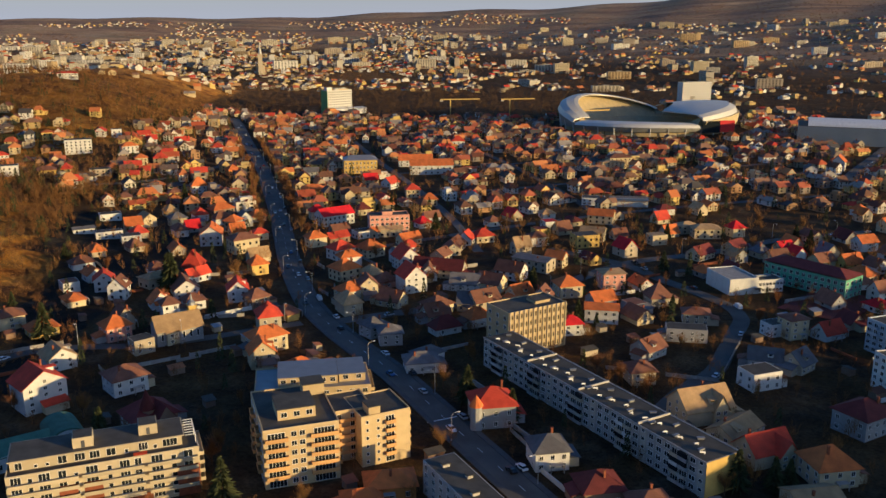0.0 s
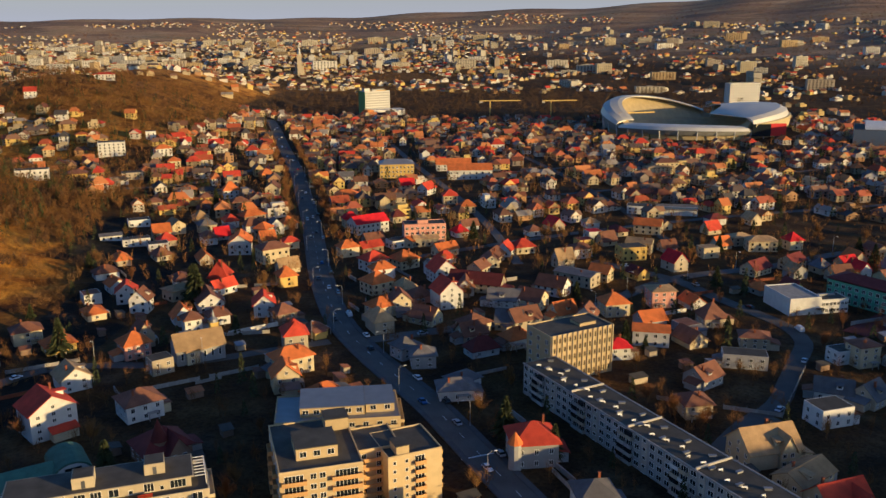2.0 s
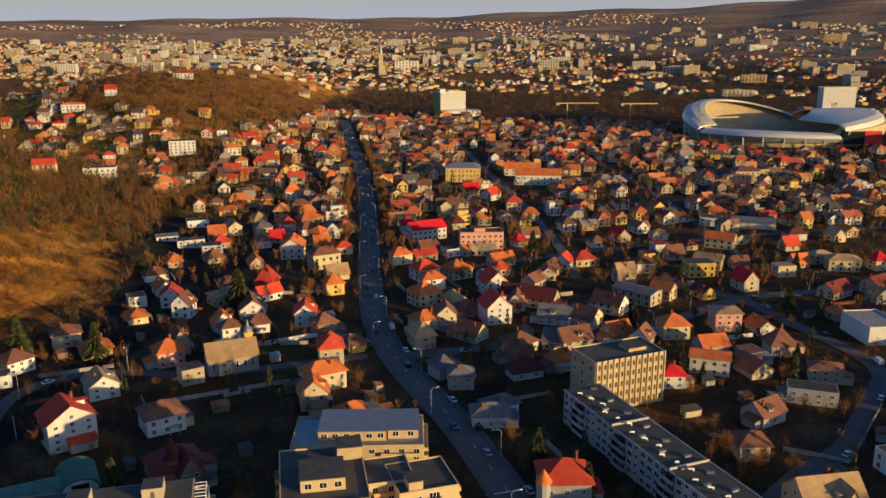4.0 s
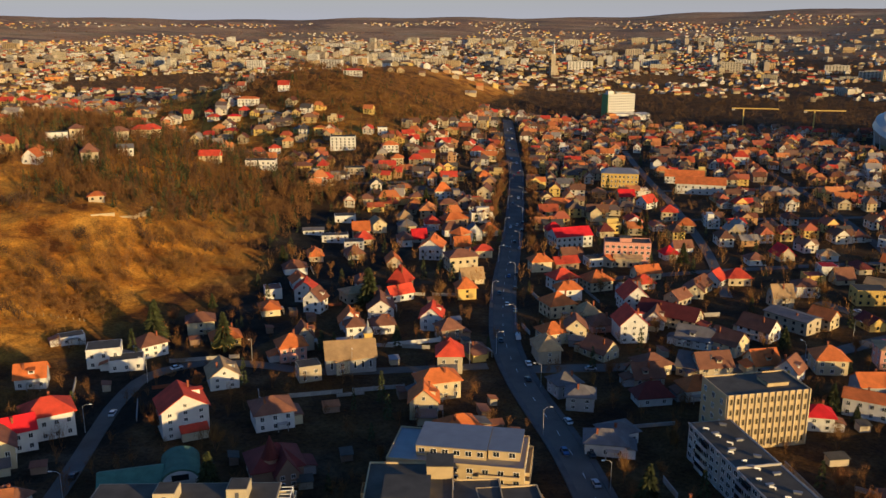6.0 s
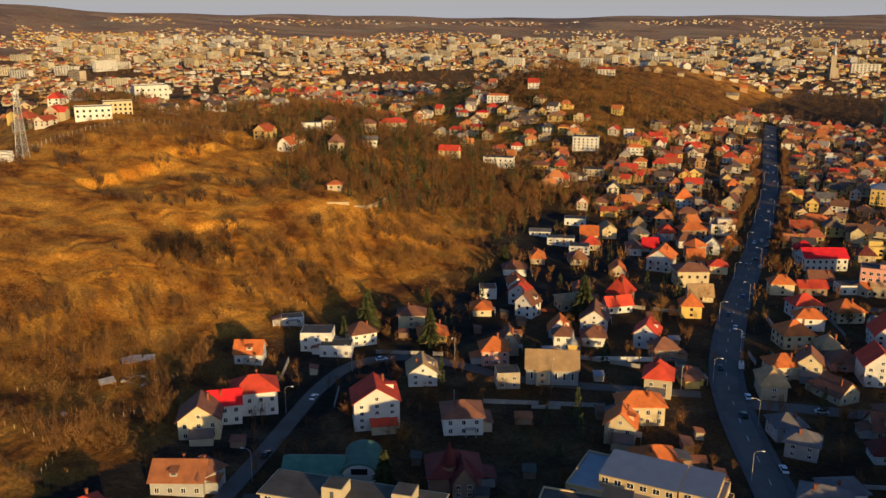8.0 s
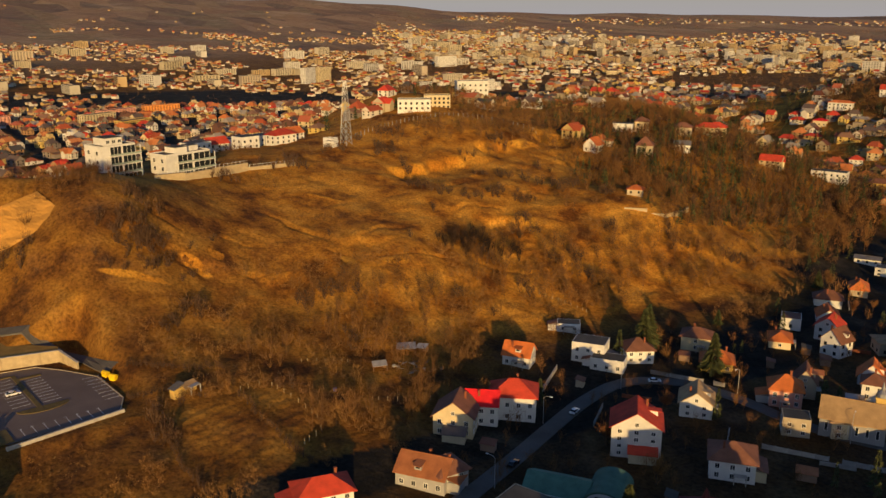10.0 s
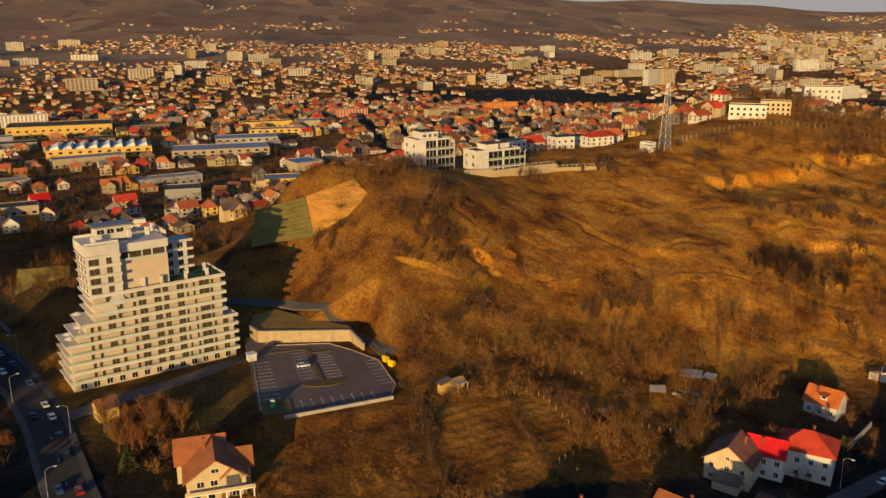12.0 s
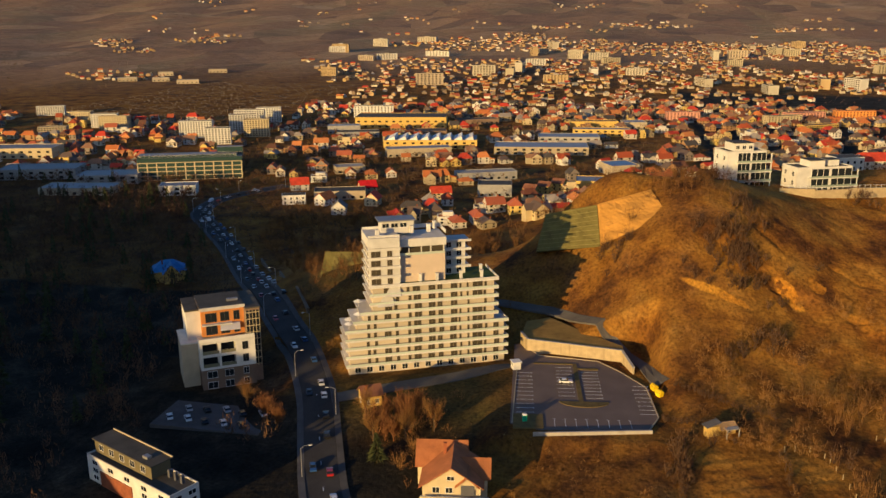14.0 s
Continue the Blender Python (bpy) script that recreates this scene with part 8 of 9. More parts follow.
for x, y, h, reach, turn in ((-165, 1240, 34, 32, 10), (10, 1180, 22, 40, 8), (88, 1160, 24, 34, 12), (165, 1030, 22, 34, 20)):
    tower_crane(x, y, h, reach, turn)
M_STRAW = surface("dry_straw", (0.30, 0.19, 0.075), 0.95, 0.25, 0.1, 1.5, 0.0, 0.3, island=True)
SINGLE = [(80, 213, "f", 1.15), (85, 214.5, "b", 1.0), (90, 213, "f", 0.95), (95, 215, "f", 0.8), (76, 211, "b", 0.9), (-196, 70, "f", 0.8), (-128, 395, "f", 1.76), (-132, 402, "f", 1.56), (8, 268, "f", 1.30), (-100, 232, "f", 1.43), (-58, 205, "f", 1.30), (62, 287, "r", 1.1), (70, 278, "r", 0.9), (56, 296, "r", 1.0), (-212, 30, "r", 1.3), (-208, 36, "r", 1.2),
          (22, 256, "f", 1.04), (-160, 330, "f", 1.43), (-186, 322, "f", 1.62), (-190, 328, "f", 1.56), (-104, 420, "b", 1.2), (-98, 400, "b", 1.2), (-95, 385, "r", 1.0), (-140, 262, "r", 1.1), (-182, 258, "r", 1.1), (-176, 243, "b", 1.2),
          (-208, 75, "b", 1.2), (-214, 82, "b", 1.3), (-206, 66, "b", 1.1), (-218, 60, "b", 1.2), (-222, 20, "b", 1.1)]

# ---------------------------------------------------------------- trees and scrub


def sliver(v, t, p, way, length, width, g):
    """One thin twig or spray as a narrow triangle."""
    way = way / np.linalg.norm(way)
    side_ = np.cross(way, g.normal(size=3))
    side_ /= np.linalg.norm(side_) + 1e-9
    k = len(v)
    v += [p - side_ * width / 2, p + side_ * width / 2, p + way * length]
    t.append((k, k + 1, k + 2))


def bare_crown(seed, n, h, r, width=0.10, base=0.25, lift=0.35, long=1.0):
    """Twigs in sprays along rising limbs, denser outwards, open between. lift: how steeply the twigs rise; long: their length."""
    g = np.random.RandomState(seed)
    v, t = [], []
    limbs = []
    for k in range(9):
        a, e = g.uniform(0, 2 * math.pi), g.uniform(0.5, 1.35)
        limbs.append((np.array([math.cos(a) * math.cos(e) * r * 1.1, math.sin(a) * math.cos(e) * r * 1.1, h * (1 - base) * math.sin(e)]), g.uniform(0.7, 1.0)))
        if n >= 60:
            sliver(v, t, np.array([0, 0, -0.3]), limbs[-1][0] + np.array([0, 0, h * base]), np.linalg.norm(limbs[-1][0]) * 0.9, width * 1.6, g)
    for k in range(n):
        way, s = limbs[g.randint(len(limbs))]
        f = g.uniform(0.25, 1.0) * s
        p = np.array([0, 0, h * base]) + way * f + g.normal(size=3) * r * 0.20 * f
        sliver(v, t, p, way / np.linalg.norm(way) * 0.8 + g.normal(size=3) * 0.55 + np.array([0, 0, lift]), g.uniform(0.07, 0.17) * h * long, width * g.uniform(0.6, 1.5), g)
    return np.array(v), np.array(t)


def needle_crown(seed, n, h, r):
    """Drooping sprays in whorls round a straight stem."""
    g = np.random.RandomState(seed)
    v, t = [], []
    for k in range(n):
        f = g.uniform(0.08, 1.0) ** 0.8
        a = g.uniform(0, 2 * math.pi)
        reach = r * (1 - f) * g.uniform(0.35, 1.05) + 0.15
        p = np.array([math.cos(a) * reach * 0.5, math.sin(a) * reach * 0.5, h * f])
        sliver(v, t, p, np.array([math.cos(a), math.sin(a), -0.35 + g.normal() * 0.2]), 0.55 * reach + 0.5, 0.55 + 0.3 * (1 - f), g)
    return np.array(v), np.array(t)


def mesh_from(name, v, t, mat):
    me = bpy.data.meshes.new(name)
    me.from_pydata([tuple(a) for a in v], [], [tuple(int(i) for i in f) for f in t])
    me.materials.append(mat)
    return me


def trunk_mesh(h, r, seed):
    rnd_ = random.Random(seed)
    bm = bmesh.new()
    rod(bm, (0, 0, -0.6), (0, 0, h * 0.35), r, 7, r * 0.7)
    for k in range(6):
        a, e = rnd_.uniform(0, 6.28), rnd_.uniform(0.6, 1.2)
        rod(bm, (0, 0, h * rnd_.uniform(0.22, 0.34)), (math.cos(a) * math.cos(e) * h * 0.5, math.sin(a) * math.cos(e) * h * 0.5, h * (0.3 + 0.5 * math.sin(e))), r * 0.5, 5, r * 0.1)
    return mesh_of("trunk", bm, M_BARK)


BARE = [(trunk_mesh(9, 0.22, k), mesh_from("crown", *bare_crown(k, 900, 9, 3.4, 0.05, 0.22, 0.7, 1.4), M_TWIG)) for k in range(4)]
RUSTY = [(trunk_mesh(8, 0.2, 20 + k), mesh_from("crown", *bare_crown(30 + k, 1300, 8, 3.2, 0.065, 0.22, 0.6, 1.2), M_RUST)) for k in range(2)]
stem = bmesh.new()
rod(stem, (0, 0, -0.6), (0, 0, 11), 0.25, 7, 0.04)
stem = mesh_of("trunk", stem, M_BARK)
FIR = [(stem, mesh_from("crown", *needle_crown(50 + k, 700, 11, 4.2), M_NEEDLE)) for k in range(2)]


def tree(x, y, kind, size, turn):
    trunk, crown = kind
    what = "rusty-leaved tree" if kind in RUSTY else "dark green fir tree" if kind in FIR else "bare winter tree"
    root = thing("tree", x, y, level(x, y), turn, what + (" with brown leaves still on" if kind in RUSTY else " with dense drooping branches" if kind in FIR else " with fine brown twigs") + " on open ground", "tree", "trees of the town")
    root.scale = (size, size, size)
    part("trunk", trunk, None, root)
    part("crown", crown, None, root)


rnd = random.Random(33)
# single trees that stand out: x, y, kind, size
for x, y, kind, size in SINGLE:
    tree(x, y, {"b": BARE, "r": RUSTY, "f": FIR}[kind][rnd.randrange(2)], size, rnd.uniform(0, 360))
for s in (-1, 1):
    line = smooth_line(MAIN_ROAD, 9.0)
    for k in range(52, 96):
        n, t = side(line, k)
        q = line[k] + n * s * rnd.uniform(10, 15)
        if free(q.x, q.y, 0.8):
            tree(q.x, q.y, rnd.choice((RUSTY, RUSTY, BARE))[rnd.randrange(2)], rnd.uniform(0.8, 1.25), rnd.uniform(0, 360))
count = 0
for k in range(4000):
    if count >= 135:
        break
    x, y = rnd.uniform(-240, 240), rnd.uniform(170, 620)
    if abs(x) > 0.56 * y + 40 or (x < -200 and y < 480) or not free(x, y, 1.5):
        continue
    tree(x, y, rnd.choices((BARE, RUSTY, FIR), (8, 1, 1.6))[0][rnd.randrange(2)], rnd.uniform(0.55, 1.15), rnd.uniform(0, 360))
    count += 1


def wood(name, x, y, size, seed, label, crown, mat, category="trees"):
    v, t = crown
    n = len(x)
    g = np.random.RandomState(seed)
    s = size[:, None] * np.stack([g.uniform(0.8, 1.2, n), g.uniform(0.8, 1.2, n), g.uniform(0.8, 1.25, n)], -1)
    replicate(name, v, t, [0] * len(t), np.stack([x, y, height(x, y) - 0.2], -1), s, g.uniform(0, 6.28, n), [mat], label, category)


def spread(box_, n, seed, hold):
    g = np.random.RandomState(seed)
    x, y = g.uniform(box_[0], box_[1], n), g.uniform(box_[2], box_[3], n)
    k = hold(x, y)
    return x[k], y[k], g


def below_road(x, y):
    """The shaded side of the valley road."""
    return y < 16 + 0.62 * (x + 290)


def lot(x, y):
    """Car park, tower and drive: nothing grows there."""
    return ((x > -300) & below_road(x, y) & (y > -16 + 0.62 * (x + 290))) | (np.hypot(x + 245, y - 121) < 37) | ((x > -302) & (x < -262) & (y > 95) & (y < 146) & (y < 0.9 * (x + 302) + 116)) | (np.hypot(x + 262, y - 66) < 34) | (np.hypot(x + 243, y - 3) < 20) | (np.hypot(x + 216, y - 5) < 20) | (np.hypot(x + 172, y - 16) < 26) | ((x < -325) & (x > -344) & (y > 97) & (y < 149))


def grass(x, y):
    """The grazed part of the slope, where few bushes stand."""
    zone = ((x < -274) & (x > -374) & (y > 188) & (y < 312) & (y < 300 - (x + 274) * 0.25)) | (((x + 296) / 32) ** 2 + ((y - 156) / 26) ** 2 < 1)
    return zone & ~patchy(x, y, 15, 0.40, 17.0)


# scrub on the open hill: thick low down and in the gullies, thin on the straw slope
thick = lambda a, b: ~grass(a, b) & ~in_plot(a, b, 1.0) & ~below_road(a, b) & clear(a, b, 0.5) & ~lot(a, b) & patchy(a, b, 34, 0.0, 2.0) & ((height(a, b) < 27) | patchy(a, b, 45, 0.12, 6.0) | ((b > 395) & patchy(a, b, 24, -0.05, 8.0)) | ((b < 178) & (a < -332)) | ((a < -388) & (b > 322))) & (height(a, b) > 7.5)
x, y, g = spread((-470, -185, -30, 620), 11000, 1, thick)
wood("hill_scrub", x, y, g.uniform(0.35, 1.0, len(x)) * np.where(np.hypot(x + 214, y - 124) < 30, 0.4, 1.0), 2, "brown leafless scrub and thorn on the slope", bare_crown(70, 56, 5, 2.8, 0.09, 0.04, 0.8, 1.7), M_SCRUB, "scrub")
# close thickets at the foot of the slope
x, y, g = spread((-300, -160, 30, 450), 8500, 23, lambda a, b: ~below_road(a, b) & clear(a, b, 0.4) & ~lot(a, b) & patchy(a, b, 17, 0.06, 14.0) & ~in_plot(a, b, 1.0) & (height(a, b) < 29) & (height(a, b) > np.where(b > 300, 4.6, 7.0)) & ((b < 330) | (a < -190)))
wood("foot_thicket", x, y, g.uniform(0.45, 1.15, len(x)) * np.where(np.hypot(x + 214, y - 124) < 30, 0.36, 1.0), 24, "dense orange-brown thicket at the foot of the slope", bare_crown(81, 56, 5, 3.0, 0.085, 0.03, 0.9, 1.8), M_TWIG, "scrub")
x, y, g = spread((-440, -190, 100, 480), 6500, 25, lambda a, b: clear(a, b, 0.5) & ~lot(a, b) & patchy(a, b, 20, 0.30, 21.0) & ~grass(a, b) & ~in_plot(a, b, 2.0) & (height(a, b) > 11))
x, y = np.r_[x, -308 + g.normal(size=70) * 7], np.r_[y, 171 + g.normal(size=70) * 7]
wood("thorn_clumps", x, y, g.uniform(0.7, 1.4, len(x)), 26, "dark thorn bushes in clumps on the open slope", bare_crown(82, 60, 5, 2.6, 0.16, 0.02, 1.0, 1.8), M_DARKTWIG, "scrub")
x, y, g = spread((-355, -262, 415, 545), 130, 27, lambda a, b: clear(a, b, 2.5) & patchy(a, b, 26, 0.0, 3.0))
wood("slope_firs", x, y, g.uniform(0.5, 0.95, len(x)), 28, "dark firs round the hillside gardens", needle_crown(83, 150, 11, 3.0), M_NEEDLE)
x, y, g = spread((-480, -180, -60, 620), 5200, 3, lambda a, b: ~grass(a, b) & ~in_plot(a, b, 2.0) & ~below_road(a, b) & clear(a, b, 1.5) & ~lot(a, b) & patchy(a, b, 55, 0.10, 12.0) & ((height(a, b) < 24) | (b > 380)) & (height(a, b) > 6.5))
dark = np.random.RandomState(41)
x, y = np.r_[x, -315 + dark.normal(size=60) * 14, -353 + dark.normal(size=80) * 9, -425 + dark.normal(size=70) * 12], np.r_[y, 440 + dark.normal(size=60) * 14, 154 + dark.normal(size=80) * 9, 395 + dark.normal(size=70) * 26]
wood("hill_trees", x, y, dark.uniform(0.6, 1.1, len(x)) * np.where(np.hypot(x + 214, y - 124) < 34, 0.4, np.where(np.hypot(x + 353, y - 154) < 28, 0.55, 1.0)), 4, "bare trees in thickets on the slope", bare_crown(71, 125, 10, 3.6, 0.10, 0.25, 0.9, 1.8), M_SCRUB)
x, y = np.concatenate([c + dark.normal(size=n) * w for c, w, n in ((-287, 5, 26), (-281, 6, 30))]), np.concatenate([c + dark.normal(size=n) * w for c, w, n in ((307, 4, 26), (318, 6, 30))])
wood("dark_thicket", x, y, dark.uniform(0.55, 1.0, len(x)), 44, "dark bare trees standing close on the slope", bare_crown(86, 170, 9, 3.4, 0.13, 0.15, 0.7, 1.4), surface("blackish_twigs", (0.034, 0.018, 0.010), 0.95, 0.3, 0.1, 1.5, 0.0, 0.35, island=True))
x, y, g = spread((-470, -200, -20, 560), 2000, 5, lambda a, b: clear(a, b, 0.5) & ~lot(a, b) & (height(a, b) > 9))
wood("dry_tussocks", x, y, g.uniform(0.15, 0.4, len(x)), 6, "dry straw tussocks on the slope", bare_crown(72, 16, 5, 2.6, 0.3, 0.0), M_STRAW, "grass")
# tall trees below the tower, and the dark gardens on the shoulder
x, y = np.concatenate([c + dark.normal(size=n) * w for c, w, n in ((-206, 5, 24), (-219, 4, 14), (-197, 5, 14))]), np.concatenate([c + dark.normal(size=n) * w for c, w, n in ((68, 4, 24), (73, 4, 14), (63, 4, 14))])
keep = clear(x, y, 0.6) & ~below_road(x, y)
wood("tower_garden_trees", x[keep], y[keep], dark.uniform(0.7, 1.1, keep.sum()), 54, "russet-brown bare trees below the tower", bare_crown(91, 520, 9, 3.4, 0.11, 0.12, 0.6, 1.3), M_RUST)
x, y, g = spread((-430, -262, 440, 640), 420, 55, lambda a, b: clear(a, b, 1.2) & (b > 470 + (a + 262) * -0.2 - 30) & patchy(a, b, 30, -0.15, 27.0))
wood("shoulder_conifers", x, y, g.uniform(0.55, 1.1, len(x)), 56, "dark green firs and pines round the hillside houses", needle_crown(92, 110, 11, 3.6), M_NEEDLE)
x, y, g = spread((-430, -262, 440, 640), 700, 57, lambda a, b: clear(a, b, 1.2) & (b > 470 + (a + 262) * -0.2 - 30))
wood("shoulder_thicket", x, y, g.uniform(0.6, 1.2, len(x)), 58, "dark bare trees round the hillside houses", bare_crown(93, 70, 9, 3.8, 0.2, 0.15, 0.7, 1.4), M_DARKTWIG)
# wooded ridge and parks
ridge = lambda a, b: park(a, b) & clear(a, b, 2)
x, y, g = spread((-520, 340, 880, 1610), 4600, 7, ridge)
up_ = height(x, y) > 12
wood("ridge_woods", x[up_], y[up_], g.uniform(0.8, 1.3, up_.sum()), 8, "bare brown woods on the ridge", bare_crown(73, 46, 10, 4.4, 0.5), M_SCRUB)
wood("park_woods", x[~up_], y[~up_], g.uniform(0.8, 1.3, (~up_).sum()), 60, "dark bare woods in the flat park", bare_crown(94, 46, 10, 4.4, 0.4), M_GARDEN)
x, y, g = spread((-560, -240, 425, 700), 3000, 31, lambda a, b: clear(a, b, 1.5) & patchy(a, b, 40, -0.2, 5.0) & (height(a, b) > 8))
wood("shoulder_trees", x, y, g.uniform(0.6, 1.15, len(x)), 32, "bare brown trees round the hillside houses", bare_crown(85, 56, 9, 3.8, 0.22), M_SCRUB)
# gardens of the town
x, y, g = spread((-340, 420, 190, 1150), 6500, 9, lambda a, b: clear(a, b, 1.0) & ~bare_hill(a, b) & (np.abs(a) < 0.6 * b + 40))
near = np.hypot(x, y - 80) < 370
wood("garden_trees", x[~near], y[~near], g.uniform(0.55, 1.2, (~near).sum()), 10, "bare garden trees between the houses", bare_crown(74, 36, 9, 3.6, 0.22, 0.25, 0.6, 1.4), M_TWIG)
wood("orchard_trees", x[near], y[near], g.uniform(0.5, 0.95, near.sum()), 30, "fine-twigged bare fruit trees in the gardens", bare_crown(84, 170, 8, 3.4, 0.075, 0.2, 0.8, 1.6), M_SCRUB)
x, y, g = spread((-560, 420, 230, 1150), 900, 11, lambda a, b: clear(a, b, 1.0) & ~bare_hill(a, b))
wood("garden_firs", x, y, g.uniform(0.5, 1.0, len(x)), 12, "dark garden firs between the houses", needle_crown(75, 160, 11, 3.0), M_NEEDLE)
x, y, g = spread((-720, -200, 420, 1000), 6200, 13, lambda a, b: clear(a, b, 1.0) & ~((a > -470) & (b < 560)) & (a < -150 - 0.26 * (b - 500)) & patchy(a, b, 45, -0.18, 15.0))
wood("slope_trees", x, y, g.uniform(0.5, 1.0, len(x)), 14, "bare trees between the hillside houses", bare_crown(76, 34, 9, 3.6, 0.24, 0.2, 0.7, 1.4), M_SCRUB)
x, y, g = spread((-640, -200, 430, 1000), 900, 45, lambda a, b: clear(a, b, 1.0) & ~((a > -470) & (b < 455)) & (a < -150 - 0.26 * (b - 500)))
wood("slope_conifers", x, y, g.uniform(0.5, 1.0, len(x)), 46, "dark green conifers between the hillside houses", needle_crown(87, 70, 11, 3.2), M_NEEDLE)
# brown bank between the tower and the valley road
x, y, g = spread((-520, -335, -80, 70), 1500, 47, lambda a, b: clear(a, b, 2.0) & ~lot(a, b) & (b > -14 + 0.62 * (a + 347)) & (b < 40 + 0.5 * (a + 347) + 30) & patchy(a, b, 24, -0.25, 19.0) & ~((a > -344) & (a < -320) & (b < 30)))
wood("bank_thicket", x, y, g.uniform(0.5, 1.05, len(x)), 48, "brown thicket on the bank above the valley road", bare_crown(88, 90, 7, 3.4, 0.11, 0.1, 0.8, 1.5), M_SCRUB)
# junction trees: the darkened twigs stand in for shade here too
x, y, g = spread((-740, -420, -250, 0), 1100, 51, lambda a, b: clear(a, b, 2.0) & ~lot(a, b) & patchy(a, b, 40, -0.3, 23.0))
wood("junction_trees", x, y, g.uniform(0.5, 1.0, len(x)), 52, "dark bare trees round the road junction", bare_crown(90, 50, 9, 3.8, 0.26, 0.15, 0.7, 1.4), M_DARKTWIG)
# wood south of the valley road, its shade put into darker twigs
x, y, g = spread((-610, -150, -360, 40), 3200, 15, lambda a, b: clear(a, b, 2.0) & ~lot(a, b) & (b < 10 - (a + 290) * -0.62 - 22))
wood("valley_woods", x, y, g.uniform(0.7, 1.25, len(x)), 16, "bare wood below the valley road, twigs darkened for shade", bare_crown(77, 46, 10, 4.2, 0.34), M_DARKTWIG)
x, y, g = spread((-600, -160, -360, 20), 330, 17, lambda a, b: clear(a, b, 2.0) & ~lot(a, b) & (b < 10 - (a + 290) * -0.62 - 26))
wood("valley_firs", x, y, g.uniform(0.7, 1.2, len(x)), 18, "dark firs below the valley road", needle_crown(78, 240, 12, 3.2), M_NEEDLE)
# far copses
x, y, g = scatter((-31, 62), (1150, 4500), 0.0006, 19, lambda a, b: ~park(a, b) & ((patchy(a, b, 330, -0.10, 3.0) == False) | ((a > 60) & (patchy(a, b, 120, 0.10, 9.0) == False))), 12)
wood("far_copses", x, y, g.uniform(0.9, 1.5, len(x)), 20, "dark copses and gardens far in the town", bare_crown(79, 22, 10, 5.0, 0.95), M_SCRUB)
x, y, g = scatter((-31, 62), (1120, 3400), 0.0015, 49, lambda a, b: ~park(a, b) & clear(a, b, 2), 11)
wood("far_garden_trees", x, y, g.uniform(0.7, 1.3, len(x)), 50, "dark bare trees between the far houses", bare_crown(89, 12, 9, 4.6, 1.2), M_DARKTWIG)
x, y, g = scatter((55, 129), (480, 4400), 0.0014, 21, lambda a, b: ~bare_hill(a, b) & ~valley_open(a, b) & clear(a, b, 2) & (patchy(a, b, 150, 0.05, 8.0) | (np.hypot(a, b) < 2300)), 10)
x2, y2, g2 = spread((-1000, -400, -380, 180), 2600, 29, lambda a, b: clear(a, b, 1.5) & ~bare_hill(a, b) & ~lot(a, b) & (height(a, b) < 14))
x, y = np.r_[x, x2], np.r_[y, y2]
wood("valley_copses", x, y, g.uniform(0.6, 1.1, len(x)), 22, "bare trees among the valley houses", bare_crown(80, 12, 8, 4.4, 0.9), M_GARDEN)

# ---------------------------------------------------------------- cars, lamps, the car park


def build_car(paint, van=False):
    """A parked car: body, glazed cabin, lights and four wheels; its nose along +x."""
    root = thing("car" if not van else "van", 0, 0, -200, 0, f"{paint} parked car on the asphalt" if not van else f"{paint} delivery van on the asphalt", "car" if not van else "van", "cars on the roads")
    L, W, H = (4.3, 1.75, 1.45) if not van else (5.2, 1.95, 2.2)
    bm = bmesh.new()
    prof = [(-L / 2, 0.35), (L / 2, 0.35), (L / 2, 0.75), (L * 0.26, 0.92), (-L * 0.46, 0.95), (-L / 2, 0.85)] if not van else [(-L / 2, 0.35), (L / 2, 0.35), (L / 2, 0.95), (L * 0.36, 1.15), (-L / 2, 1.15)]
    a, b = [bm.verts.new((x, -W / 2, z)) for x, z in prof], [bm.verts.new((x, W / 2, z)) for x, z in prof]
    bm.faces.new(a), bm.faces.new(b[::-1])
    for k in range(len(prof)):
        bm.faces.new((a[(k + 1) % len(prof)], a[k], b[k], b[(k + 1) % len(prof)]))
    part("body", bm, PAINT[paint], root)
    bm = bmesh.new()
    z0, z1 = (0.92, H) if not van else (1.15, H)
    x0, x1, y0, y1 = (-L * 0.42, L * 0.22, -L * 0.30, L * 0.05) if not van else (-L / 2, L * 0.36, -L / 2, L * 0.22)
    solid(bm, [(x0, -W * 0.47, z0), (x1, -W * 0.47, z0), (x1, W * 0.47, z0), (x0, W * 0.47, z0)], [(y0, -W * 0.40, z1 - 0.06), (y1, -W * 0.40, z1 - 0.06), (y1, W * 0.40, z1 - 0.06), (y0, W * 0.40, z1 - 0.06)])
    part("cabin", bm, M_GLASS if not van else PAINT[paint], root)
    part("car_roof", boxes((y0 + 0.05, -W * 0.39, z1 - 0.06, y1 - 0.05, W * 0.39, z1)), PAINT[paint], root)
    wheel = bmesh.new()
    rod(wheel, (0, -0.1, 0), (0, 0.1, 0), 0.32, 12)
    wheel = mesh_of("wheel", wheel, M_TYRE)
    for sx in (-L * 0.3, L * 0.3):
        for sy in (-W / 2, W / 2):
            part("wheel", wheel, None, root, "", (sx, sy, 0.32))
    return root


CARS = {p: build_car(p) for p in PAINT}
CARS["van"] = build_car("white", True)
USED = set()


def park_car(x, y, z, turn, paint):
    m = pose(x, y, z, 0, 0, turn)
    if paint not in USED:
        USED.add(paint)
        CARS[paint].matrix_basis = m
    else:
        copy_thing(CARS[paint], m)


